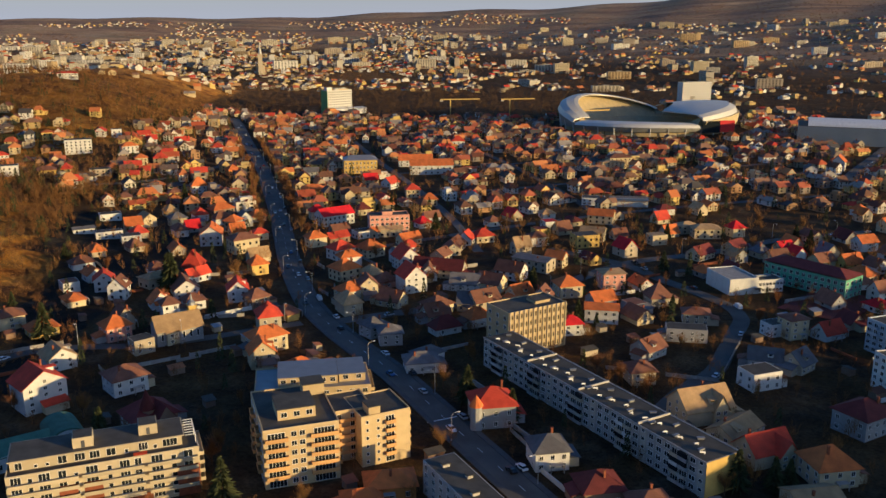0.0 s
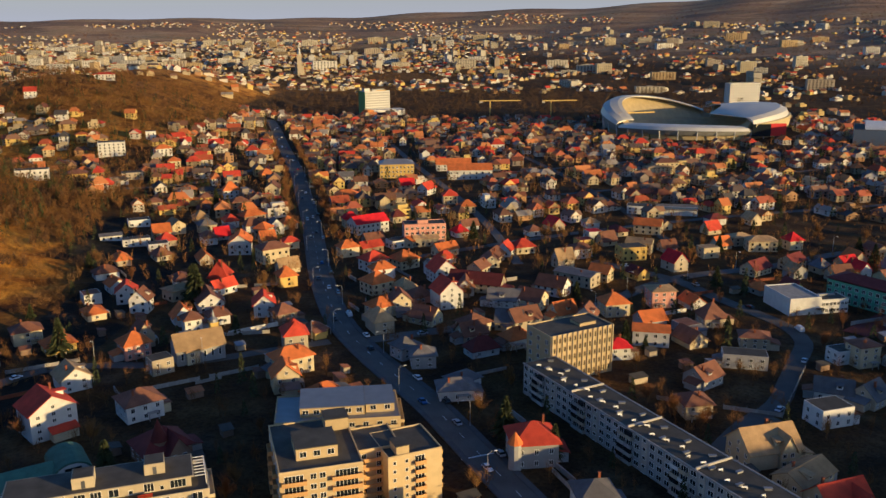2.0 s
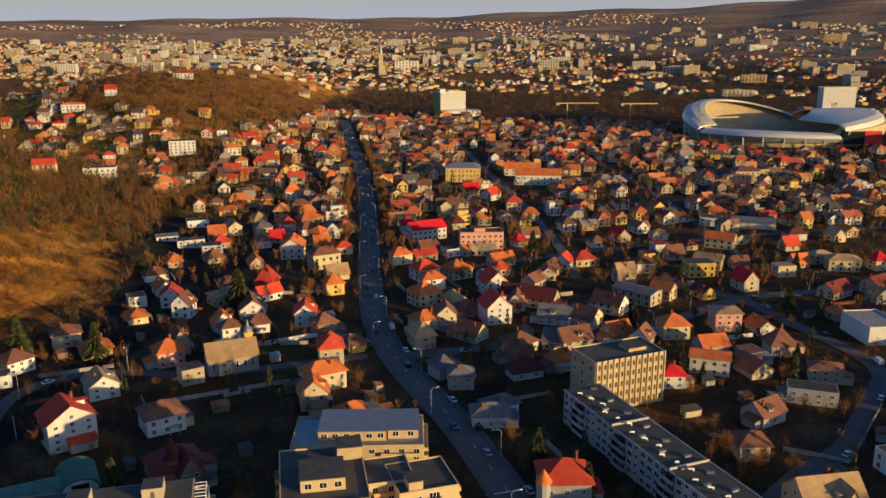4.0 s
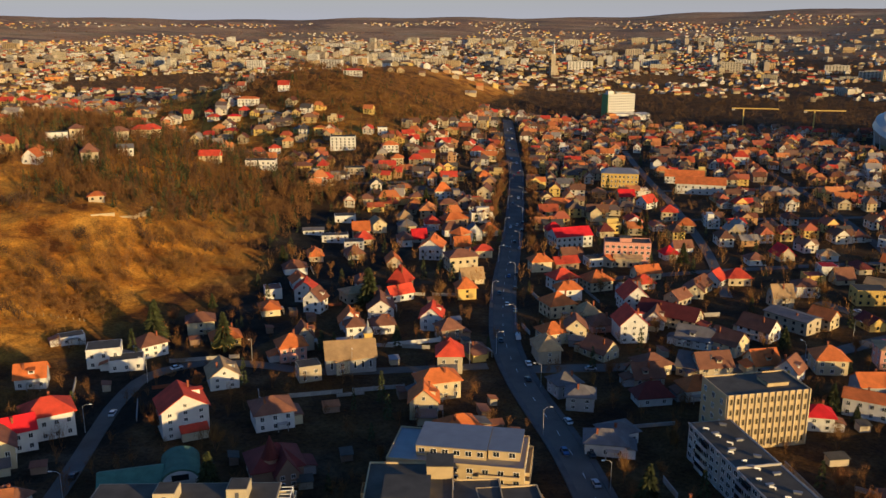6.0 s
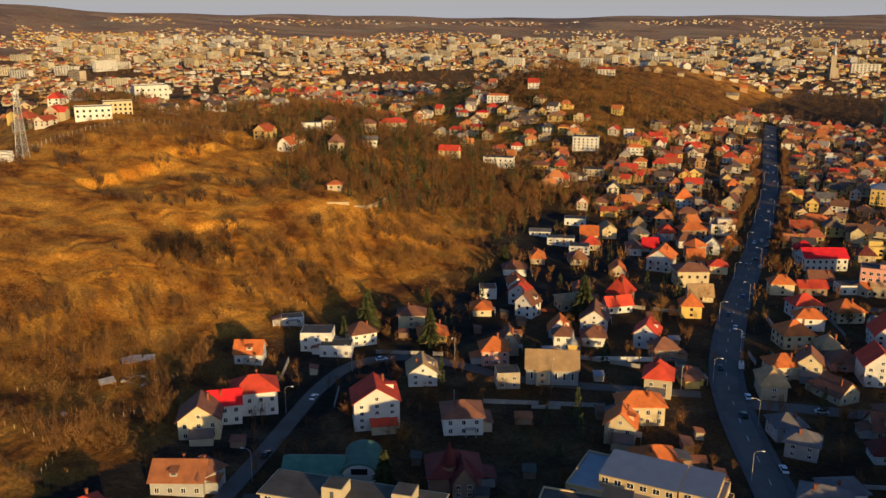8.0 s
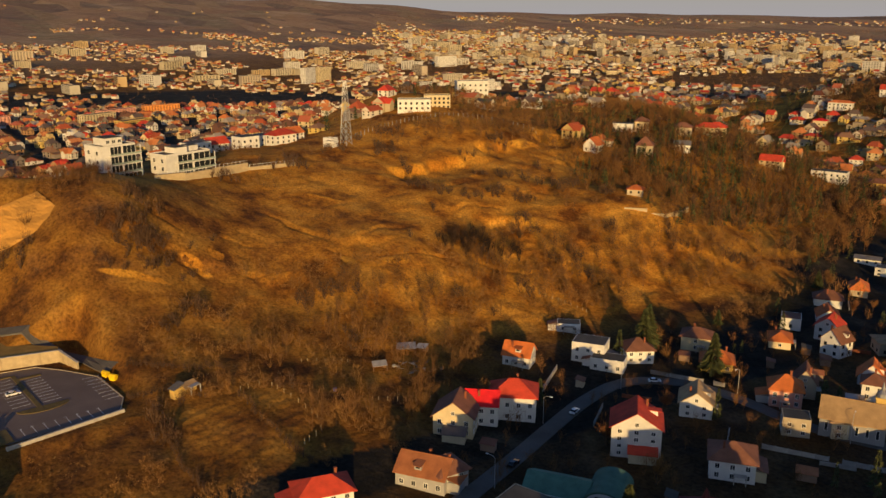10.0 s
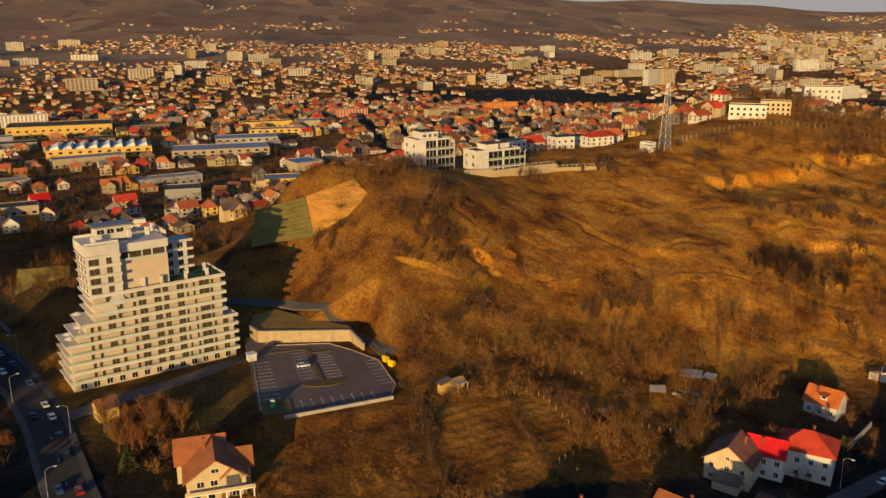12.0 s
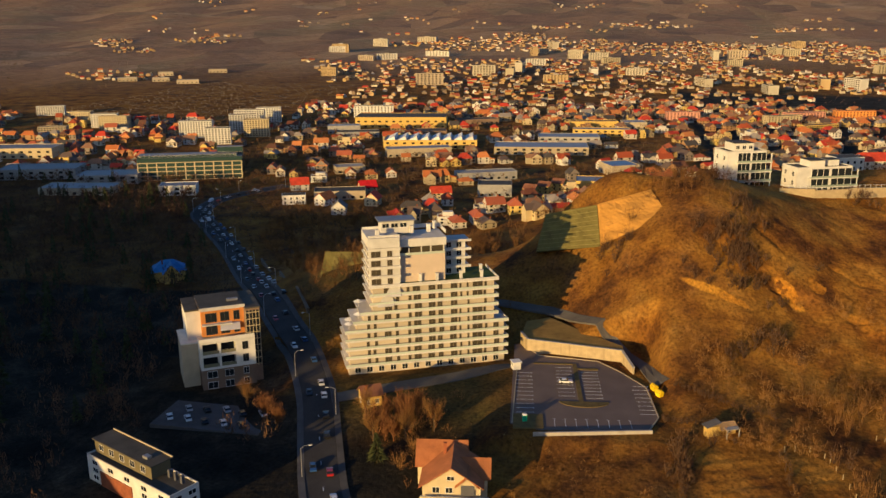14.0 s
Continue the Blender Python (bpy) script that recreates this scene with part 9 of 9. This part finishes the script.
def cars_along(pts, first, last, gap, off, seed, up=0.33, flip=0):
    line = smooth_line(pts, 3.0)
    rnd_ = random.Random(seed)
    k = first
    while k < min(last, len(line) - 1):
        n, t = side(line, int(k))
        q = line[int(k)] + n * off
        park_car(q.x, q.y, level(q.x, q.y) + up, math.degrees(math.atan2(t.y, t.x)) + flip, rnd_.choices(("white", "silver", "black", "blue", "red", "van"), (4, 4, 4, 1.5, 1, 0.6))[0])
        k += rnd_.uniform(*gap)


cars_along(MAIN_ROAD, 30, 330, (14, 34), 1.9, 1)
cars_along(MAIN_ROAD, 36, 330, (14, 36), -1.9, 2, flip=180)
cars_along(MAIN_ROAD, 60, 200, (6, 18), 5.3, 3, up=0.48)
cars_along(VALLEY_ROAD, 34, 190, (2.8, 6.6), 2.2, 4)
cars_along(VALLEY_ROAD, 34, 190, (5, 14), -2.2, 5, flip=180)
cars_along(VALLEY_ROAD, 90, 170, (3.0, 8), 6.0, 6, up=0.48)
cars_along(HILL_LANE, 10, 60, (8, 20), 1.6, 7)
cars_along(EAST_STREET, 2, 90, (8, 18), 2.4, 8)
cars_along(SCHOOL_STREET, 10, 120, (8, 18), 2.4, 9)
cars_along(STADIUM_STREET, 5, 150, (5, 12), 2.8, 10)
rnd = random.Random(9)
for k in range(10):
    park_car(-210 - rnd.uniform(-1, 1) - (k % 2) * 7, 0 + k * 3.0, level(-212, 12) + 0.62, 215 + rnd.uniform(-4, 4), rnd.choice(("white", "silver", "black")))


def street_lamp():
    root = thing("street_lamp", 0, 0, -200, 0, "grey steel street lamp with a curved arm", "street lamp", "street lamps")
    bm = bmesh.new()
    rod(bm, (0, 0, -0.3), (0, 0, 8.5), 0.11, 6, 0.07)
    part("pole", bm, M_STEEL, root)
    bm = bmesh.new()
    rod(bm, (0, 0, 8.4), (1.0, 0, 9.1), 0.05, 5)
    rod(bm, (1.0, 0, 9.1), (2.2, 0, 9.2), 0.05, 5)
    arm = part("arm", bm, M_STEEL, root)
    part("lamp_head", boxes((2.0, -0.16, 9.08, 2.9, 0.16, 9.26)), M_TRIM, arm)
    return root


LAMP = street_lamp()
first = True
for pts, gap, off in ((MAIN_ROAD, 11, 5.0), (VALLEY_ROAD, 10, 5.2), (SCHOOL_STREET, 12, 4.2), (HILL_LANE, 13, 3.4)):
    line = smooth_line(pts, 3.0)
    for k in range(24, min(len(line) - 2, 260), gap):
        n, t = side(line, k)
        s = 1 if (k // gap) % 2 else -1
        q = line[k] + n * off * s
        m = pose(q.x, q.y, level(q.x, q.y) + 0.3, 0, 0, math.degrees(math.atan2(-n.y * s, -n.x * s)))
        if first:
            LAMP.matrix_basis, first = m, False
        else:
            copy_thing(LAMP, m)


def prism(pts, z0, z1):
    bm = bmesh.new()
    solid(bm, [(a, b, z0) for a, b in pts], [(a, b, z1) for a, b in pts])
    return bm


def car_park():
    """The marked car park beside the tower, with its islands, walls, booth and bins."""
    z = 13.85
    lot_ = tagged(new("parking_lot", mesh_of("parking_lot", prism([(-279, 96.5), (-217, 103.6), (-214.5, 112.5), (-219.6, 142.5), (-229.0, 145.4), (-250, 142), (-261.5, 133.2), (-268.6, 126.2), (-270, 106), (-279.5, 99.5)], 12, z), M_LOT)), "asphalt car park with white bay lines", "parking", kind="structure")
    a, e1, e2 = Vector((-263, 97.5)), Vector((0.99, 0.14)), Vector((-0.14, 0.99))
    turn = math.degrees(math.atan2(e2.y, e2.x))
    long_, tee = mesh_of("bay_line", boxes((-2.5, -0.07, 0, 2.5, 0.07, 0.02)), M_LINE), mesh_of("bay_end", boxes((-0.45, -0.07, 0, 0.45, 0.07, 0.02)), M_LINE)

    def line(s, t, along=True):
        q = a + e1 * s + e2 * t
        part("bay_line", long_, None, lot_, "", (q.x, q.y, z + 0.005), turn if along else turn - 90)
        p = q + (e2 * 2.5 if along else -e1 * 2.4)
        part("bay_end", tee, None, lot_, "", (p.x, p.y, z + 0.03), turn - 90 if along else turn)

    for k in range(12):
        line(9.5 + k * 2.95, 4.1)
    for k in range(9):
        line(4.6 + k * 2.8, 17.0), line(8.2 + k * 2.5, 25.4)
    for k in range(8):
        line(18.5 + k * 2.85, 40.2)
        line(45.4, 12.4 + k * 3.1, False)

    def patch(name, pts, z0, z1, mat, label, category, kind=""):
        w = [(a + e1 * s + e2 * t) for s, t in pts]
        return tagged(new(name, mesh_of(name, prism([(q.x, q.y) for q in w][::-1], z0, z1), mat)), label, category, kind=kind)

    half = [(31 + 4 * math.sin(k * math.pi / 12), 22 - 7.5 * math.cos(k * math.pi / 12)) for k in range(13)]
    for pts in ([(1.5, 20.4), (1.5, 21.8), (31, 21.8), (31, 20.4)][::-1], half[::-1], [(4.9, 21.8), (4.9, 28.6), (6.4, 28.6), (6.4, 21.8)][::-1], [(0.9, 7.6), (0.9, 20.4), (2.0, 20.4), (2.0, 7.6)][::-1], [(40.5, 0.5), (40.5, 9.2), (49.5, 9.2), (49.5, 0.5)][::-1]):
        patch("traffic_island", pts[::-1] if pts is half[::-1] else pts, 13.5, z + 0.2, M_DRYGRASS, "kerbed island of dry grass in the car park", "kerb", "structure")
    # kerbs along the edges of the asphalt
    kerb = [(-279.5, 99.5), (-270, 106), (-268.6, 126.2), (-261.5, 133.2), (-250, 142), (-229.0, 145.4), (-219.6, 142.5)]
    for p, q in [*zip(kerb, kerb[1:]), ((-256, 100.4), (-217, 104.2))]:
        p, q = Vector(p), Vector(q)
        ob = tagged(new("kerb", mesh_of("kerb", boxes((0, -0.16, 12.8, (q - p).length, 0.16, z + 0.17)), M_KERB)), "pale concrete kerb round the car park", "kerb", kind="structure")
        ob.location, ob.rotation_euler = (p.x, p.y, 0), (0, 0, math.atan2(q.y - p.y, q.x - p.x))
    # the ochre wall: a long front, a return at each end, falling to the track
    for (p, h0), (q, h1) in (((((-280.5, 98.6)), 4.4), ((-274.2, 101.7), 4.1)), (((-274.2, 101.7), 4.1), ((-270.3, 134.0), 3.9)), (((-270.3, 134.0), 3.9), ((-260.4, 138.0), 2.0))):
        p, q = Vector(p), Vector(q)
        ln = (q - p).length
        bm = bmesh.new()
        solid(bm, [(0, -0.3, 12), (ln, -0.3, 12), (ln, 0.3, 12), (0, 0.3, 12)], [(0, -0.3, z + h0), (ln, -0.3, z + h1), (ln, 0.3, z + h1), (0, 0.3, z + h0)], 0)
        solid(bm, [(-0.1, -0.45, z + h0), (ln + 0.1, -0.45, z + h1), (ln + 0.1, 0.45, z + h1), (-0.1, 0.45, z + h0)], [(-0.1, -0.45, z + h0 + 0.2), (ln + 0.1, -0.45, z + h1 + 0.2), (ln + 0.1, 0.45, z + h1 + 0.2), (-0.1, 0.45, z + h0 + 0.2)], 1)
        ob = tagged(new("retaining_wall", mesh_of("retaining_wall", bm, M_STONE, M_CONCRETE)), "ochre stone-faced retaining wall above the car park", "wall", kind="structure")
        ob.location, ob.rotation_euler = (p.x, p.y, 0), (0, 0, math.atan2(q.y - p.y, q.x - p.x))
        for k in range(int(ln / 3.2)):
            u = (k + 1) * ln / (int(ln / 3.2) + 1)
            part("pier", boxes((u - 0.25, -0.42, 12, u + 0.25, -0.3, z + h0 + (h1 - h0) * u / ln - 0.05)), M_STONE, ob)
    bank = [(-274.4, 101.9), (-270.6, 134.0), (-274.5, 134.2), (-284.5, 122), (-299, 107), (-293, 99), (-280.8, 99.0)]
    tagged(new("grass_bank", mesh_of("grass_bank", prism(bank, 11, z + 3.85), M_STRAWGRASS)), "straw-coloured grass terrace behind the retaining wall", "grass", kind="structure")
    p, q = Vector((-210.8, 111)), Vector((-219.0, 143.5))
    ob = tagged(new("low_wall", mesh_of("low_wall", boxes((0, -0.3, 11, (q - p).length, 0.3, z + 0.8)), M_CONCRETE)), "low concrete wall at the edge of the car park", "wall", kind="structure")
    ob.location, ob.rotation_euler = (p.x, p.y, 0), (0, 0, math.atan2(q.y - p.y, q.x - p.x))
    booth = thing("ticket_booth", -257.2, 99.9, z, 25, "small white attendant booth with windows", "booth")
    part("cabin", boxes((-1.3, -1.3, 0, 1.3, 1.3, 2.5)), WALL["white"], booth)
    part("booth_roof", boxes((-1.6, -1.6, 2.5, 1.6, 1.6, 2.7)), M_TRIM, booth)
    for u in (-0.6, 0.6):
        part("window", window_mesh(0.8, 1.0, 0), None, booth, "", (u, -1.3, 1.1), 0)
    wc = thing("portable_toilet", -218.9, 107.6, z, 15, "bright green plastic portable toilet", "toilet")
    part("shell", boxes((-0.6, -0.6, 0, 0.6, 0.6, 2.1)), surface("green_plastic", (0.01, 0.42, 0.22), 0.5), wc)
    bm = bmesh.new()
    solid(bm, [(-0.65, -0.65, 2.1), (0.65, -0.65, 2.1), (0.65, 0.65, 2.1), (-0.65, 0.65, 2.1)], [(-0.4, -0.4, 2.4), (0.4, -0.4, 2.4), (0.4, 0.4, 2.4), (-0.4, 0.4, 2.4)])
    part("cap", bm, M_TRIM, wc)
    part("door", boxes((-0.42, -0.66, 0.1, 0.42, -0.61, 1.95)), surface("green_door_plastic", (0.01, 0.36, 0.19), 0.5), wc)
    for k, (x, y) in enumerate(((-248.8, 144.4), (-244.6, 145.9))):
        skip = thing("waste_container", x, y, level(x, y) + 0.1, 30 + 10 * k, "bright yellow waste container on the verge", "container", "yellow containers")
        yel = surface("yellow_paint", (0.75, 0.50, 0.01), 0.5) if "yellow_paint" not in MATS else MATS["yellow_paint"]
        bm = bmesh.new()
        solid(bm, [(-0.9, -0.7, 0), (0.9, -0.7, 0), (0.9, 0.7, 0), (-0.9, 0.7, 0)], [(-1.2, -0.9, 1.4), (1.2, -0.9, 1.4), (1.2, 0.9, 1.4), (-1.2, 0.9, 1.4)])
        part("bin", bm, yel, skip)
        bm = bmesh.new()
        rod(bm, (-1.2, 0, 1.4), (1.2, 0, 1.4), 0.7, 8)
        part("lid", bm, yel, skip)
    q = a + e1 * 17 + e2 * 17.3
    park_car(q.x, q.y, z, turn, "white")


M_LOT = surface("car_park_asphalt", (0.17, 0.125, 0.10), 0.9, 0.15, 0.15, 4, 0.15)
M_KERB = surface("pale_kerb_concrete", (0.46, 0.38, 0.25), 0.9, 0.15, 0.6, 6, 0.1)
M_STRAWGRASS = surface("straw_grass", (0.34, 0.20, 0.045), 0.95, 0.35, 0.25, 3, 0.4)
M_DRYGRASS = surface("dry_verge_grass", (0.17, 0.12, 0.04), 0.95, 0.3, 0.6, 6, 0.3)
M_STONE = surface("concrete_facing", (0.42, 0.33, 0.20), 0.9, 0.2, 0.6, 5, 0.3)
car_park()


def garden_fence(p, q, step=3.6, h=1.5):
    """A run of concrete posts with panels between."""
    p, q = Vector(p), Vector(q)
    n = max(1, int((q - p).length / step))
    root = thing("garden_fence", p.x, p.y, level(*p), math.degrees(math.atan2(q.y - p.y, q.x - p.x)), "pale garden fence of posts and panels", "fence", "garden fences")
    post, panel = mesh_of("post", boxes((-0.12, -0.12, -1, 0.12, 0.12, h + 0.2)), M_CONCRETE), mesh_of("panel", boxes((0.12, -0.04, -0.2, step - 0.12, 0.04, h)), M_CONCRETE)
    t = (q - p).normalized()
    for k in range(n + 1):
        c = p + t * k * step
        z = level(c.x, c.y) - level(*p)
        part("post", post, None, root, "", (k * step, 0, z))
        if k < n and k % 7 != 5:
            part("panel", panel, None, root, "", (k * step, 0, z))


for p, q in (((28, 232), (6, 284)), ((60, 300), (98, 288)), ((98, 288), (120, 330)), ((-118, 352), (-84, 360)), ((-172, 312), (-150, 326)), ((-130, 418), (-92, 430)), ((-115, 300), (-80, 322))):
    garden_fence(p, q)


def post_row():
    """Pale fence posts in a curve along the crest of the hill."""
    line = smooth_line([(-438, 330), (-447, 352), (-452, 378), (-452, 405), (-445, 430), (-432, 446), (-420, 452)], 3.2)
    root = thing("crest_fence", line[0].x, line[0].y, level(*line[0]), 0, "row of pale fence posts along the crest", "fence")
    me = mesh_of("post", boxes((-0.16, -0.16, -0.8, 0.16, 0.16, 2.4)), M_CONCRETE)
    for k, c in enumerate(line):
        part("post", me, None, root, "", (c.x - line[0].x, c.y - line[0].y, level(c.x, c.y) - level(*line[0])))


post_row()


def crest_wall():
    """The pale stone wall that holds up the gardens of the crest, with a fence on it."""
    pts = [(-377, 196), (-377.5, 210), (-384, 226), (-389.5, 245), (-391, 271)]
    for k, (p, q) in enumerate(zip(pts, pts[1:])):
        p, q = Vector(p), Vector(q)
        ln, h = (q - p).length, (3.4, 3.8, 4.2, 1.6)[k]
        z0 = min(level(*p), level(*q))
        ob = tagged(new("retaining_wall", mesh_of("retaining_wall", boxes((0, -0.4, z0 - 3, ln + 0.2, 0.4, z0 + h), (-0.1, -0.5, z0 + h, ln + 0.3, 0.5, z0 + h + 0.25)), M_STONE)), "pale stone retaining wall under the villas", "wall", kind="structure")
        ob.location, ob.rotation_euler = (p.x, p.y, 0), (0, 0, math.atan2(q.y - p.y, q.x - p.x))
        for j in range(int(ln / 2.4)):
            u = j * 2.4 + 1.2
            part("fence_post", boxes((u - 0.06, -0.06, z0 + h + 0.25, u + 0.06, 0.06, z0 + h + 1.5)), M_TRIM, ob)
        part("fence_rail", boxes((0, -0.03, z0 + h + 1.35, ln, 0.03, z0 + h + 1.45)), M_TRIM, ob)
    for p, q in (((-284.5, 403.5), (-276, 411)), ((-276, 411), (-270, 417.5)), ((-270, 417.5), (-271.5, 429)), ((-271.5, 429), (-277, 441.5))):
        p, q = Vector(p), Vector(q)
        z0 = min(level(*p), level(*q))
        ob = tagged(new("garden_wall", mesh_of("garden_wall", boxes((0, -0.25, z0 - 2, (q - p).length, 0.25, z0 + 2.2), (-0.1, -0.32, z0 + 2.2, (q - p).length + 0.1, 0.32, z0 + 2.4)), M_STONE)), "pale curved garden wall on the wooded slope", "wall", kind="structure")
        ob.location, ob.rotation_euler = (p.x, p.y, 0), (0, 0, math.atan2(q.y - p.y, q.x - p.x))


crest_wall()


def lean_shed(x, y, w, d, turn):
    """An open shelter of poles under a pale tin sheet."""
    root = thing("open_shelter", x, y, level(x, y), turn, "makeshift shelter of poles under pale tin sheets", "shelter", "shelters on the slope")
    low = [(-w / 2, -d / 2, 2.0), (w / 2, -d / 2, 2.2), (w / 2, d / 2, 2.9), (-w / 2, d / 2, 2.7)]
    bm = bmesh.new()
    solid(bm, low, [(p, q, r + 0.07) for p, q, r in low])
    part("tin_roof", bm, M_TIN, root)
    for u, v in ((-1, -1), (1, -1), (1, 1), (-1, 1)):
        part("pole", boxes((u * w * 0.46 - 0.08, v * d * 0.44 - 0.08, -1, u * w * 0.46 + 0.08, v * d * 0.44 + 0.08, 2.1)), M_WOOD, root)
    part("back_wall", boxes((-w * 0.46, d * 0.4, -1, w * 0.46, d * 0.44, 2.2)), M_WOOD, root)


M_TIN = surface("pale_tin_sheet", (0.50, 0.46, 0.40), 0.7, 0.3, 0.6, 4, 0.2, metal=0.2)
lean_shed(-224.5, 242.5, 7, 5, 62)
lean_shed(-222.5, 248, 4, 3.4, 40)
lean_shed(-215.5, 227, 5, 3.6, 70)
rnd = random.Random(61)
for k in range(16):
    x, y = rnd.uniform(-219, -206), rnd.uniform(231, 248)
    plank = new("scrap_plank", mesh_of("scrap_plank", boxes((-rnd.uniform(1.2, 2.4), -0.12, 0, rnd.uniform(1.2, 2.4), 0.12, 0.1), (-0.6, -0.5, 0.1, 0.5, 0.4, rnd.uniform(0.3, 0.9))), rnd.choice((M_WOOD, M_TIN, M_CONCRETE, M_WOOD))))
    plank.location, plank.rotation_euler = (x, y, level(x, y) + 0.15), (rnd.uniform(-0.1, 0.1), rnd.uniform(-0.2, 0.2), rnd.uniform(0, 3.1))
    tagged(plank, "scrap timber and tin lying on the slope", "scrap", "scrap heap")
barrel = thing("barrel", -205.5, 205.5, level(-205.5, 205.5), 0, "blue plastic water barrel in the grass", "barrel")
bm = bmesh.new()
rod(bm, (0, 0, -0.2), (0, 0, 1.3), 0.6, 12, 0.55)
part("drum", bm, surface("blue_plastic", (0.02, 0.08, 0.32), 0.5), barrel)


def plot_fence(line, h, step, what):
    """Thin posts in a row."""
    pts = smooth_line(line, step)
    root = thing("plot_fence", pts[0].x, pts[0].y, level(*pts[0]), 0, what, "fence", "plot fences")
    me = mesh_of("post", boxes((-0.08, -0.08, -0.5, 0.08, 0.08, h)), M_POST)
    for a in pts:
        part("post", me, None, root, "", (a.x - pts[0].x, a.y - pts[0].y, level(*a) - level(*pts[0])))


M_POST = surface("weathered_post", (0.40, 0.30, 0.16), 0.9, 0.3, 1, 8, 0.1)
plot_fence([(-216, 178), (-215, 188), (-189, 193), (-180, 184)], 1.5, 3.0, "thin weathered posts round a tilled plot")
plot_fence([(-250, 318), (-238, 324), (-226, 329)], 1.3, 2.6, "pale garden posts on the slope")
plot_fence([(-229, 204), (-227, 212), (-224, 219)], 1.4, 2.2, "pale posts in the scrub")
plot_fence([(-196, 214), (-192, 224), (-190, 232)], 1.6, 2.6, "pale posts above the gardens")
# dark hedges between the plots
g = np.random.RandomState(91)
lines = [[(-213, 176.5), (-182, 179.5), (-170, 182)], [(-212, 152), (-186, 150), (-166, 153)], [(-228, 146), (-224, 158), (-216, 166)], [(-246, 150), (-238, 162), (-232, 178)]]
x, y = (np.concatenate([np.interp(np.linspace(0, 1, 46), np.linspace(0, 1, len(l)), [p[k] for p in l]) for l in lines]) for k in (0, 1))
x, y = x + g.normal(size=len(x)) * 0.5, y + g.normal(size=len(y)) * 0.5
wood("plot_hedges", x, y, g.uniform(0.35, 0.6, len(x)), 92, "dark thorn hedges between the plots", bare_crown(93, 120, 5, 2.4, 0.10, 0.02, 0.9, 1.4), M_DARKTWIG, "hedge")

# stained wall along the hill side of the valley road
M_WALLSTONE = surface("stained_wall_stone", (0.15, 0.115, 0.08), 0.95, 0.35, 0.3, 4, 0.3)
pts = [(-292, 14), (-318, -1), (-350, -22), (-392, -50)]
for p, q in zip(pts, pts[1:]):
    p, q = Vector(p), Vector(q)
    z0 = min(level(*p), level(*q))
    ob = tagged(new("retaining_wall", mesh_of("retaining_wall", boxes((0, -0.4, z0 - 3, (q - p).length + 0.2, 0.4, z0 + 2.2), (-0.1, -0.5, z0 + 2.2, (q - p).length + 0.3, 0.5, z0 + 2.4)), M_WALLSTONE)), "brown stone retaining wall beside the valley road", "wall", kind="structure")
    ob.location, ob.rotation_euler = (p.x, p.y, 0), (0, 0, math.atan2(q.y - p.y, q.x - p.x))
# blocks beside the school, and its red court
tagged(new("sports_court", mesh_of("sports_court", prism([(150, 372), (172, 352), (206, 386), (178, 398)], 2.6, level(176, 374) + 0.35), surface("red_court_surface", (0.13, 0.035, 0.03), 0.9, 0.2, 0.2, 3, 0.1))), "worn dark red sports court behind the school", "court", kind="structure")
flats("apartment_house", 181.5, 321, 30, 12, 16.5, 20, 5, "pale blue-grey block of flats with loggias", surface("pale_blue_render", (0.42, 0.46, 0.50), 0.9, 0.12, 0.4, 9, 0.1), (8, 3, 0, 4), 1.6, 1.4, balconies=((0, 0.1, 0.25), (3, 0.2, 0.5)))
flats("apartment_house", 161, 281, 18, 13, 17, 12, 5, "pale grey block of flats with small balconies", WALL["white"], (6, 3, 0, 4), 1.4, 1.4, balconies=((0, 0.1, 0.35), (3, 0.55, 0.85)))
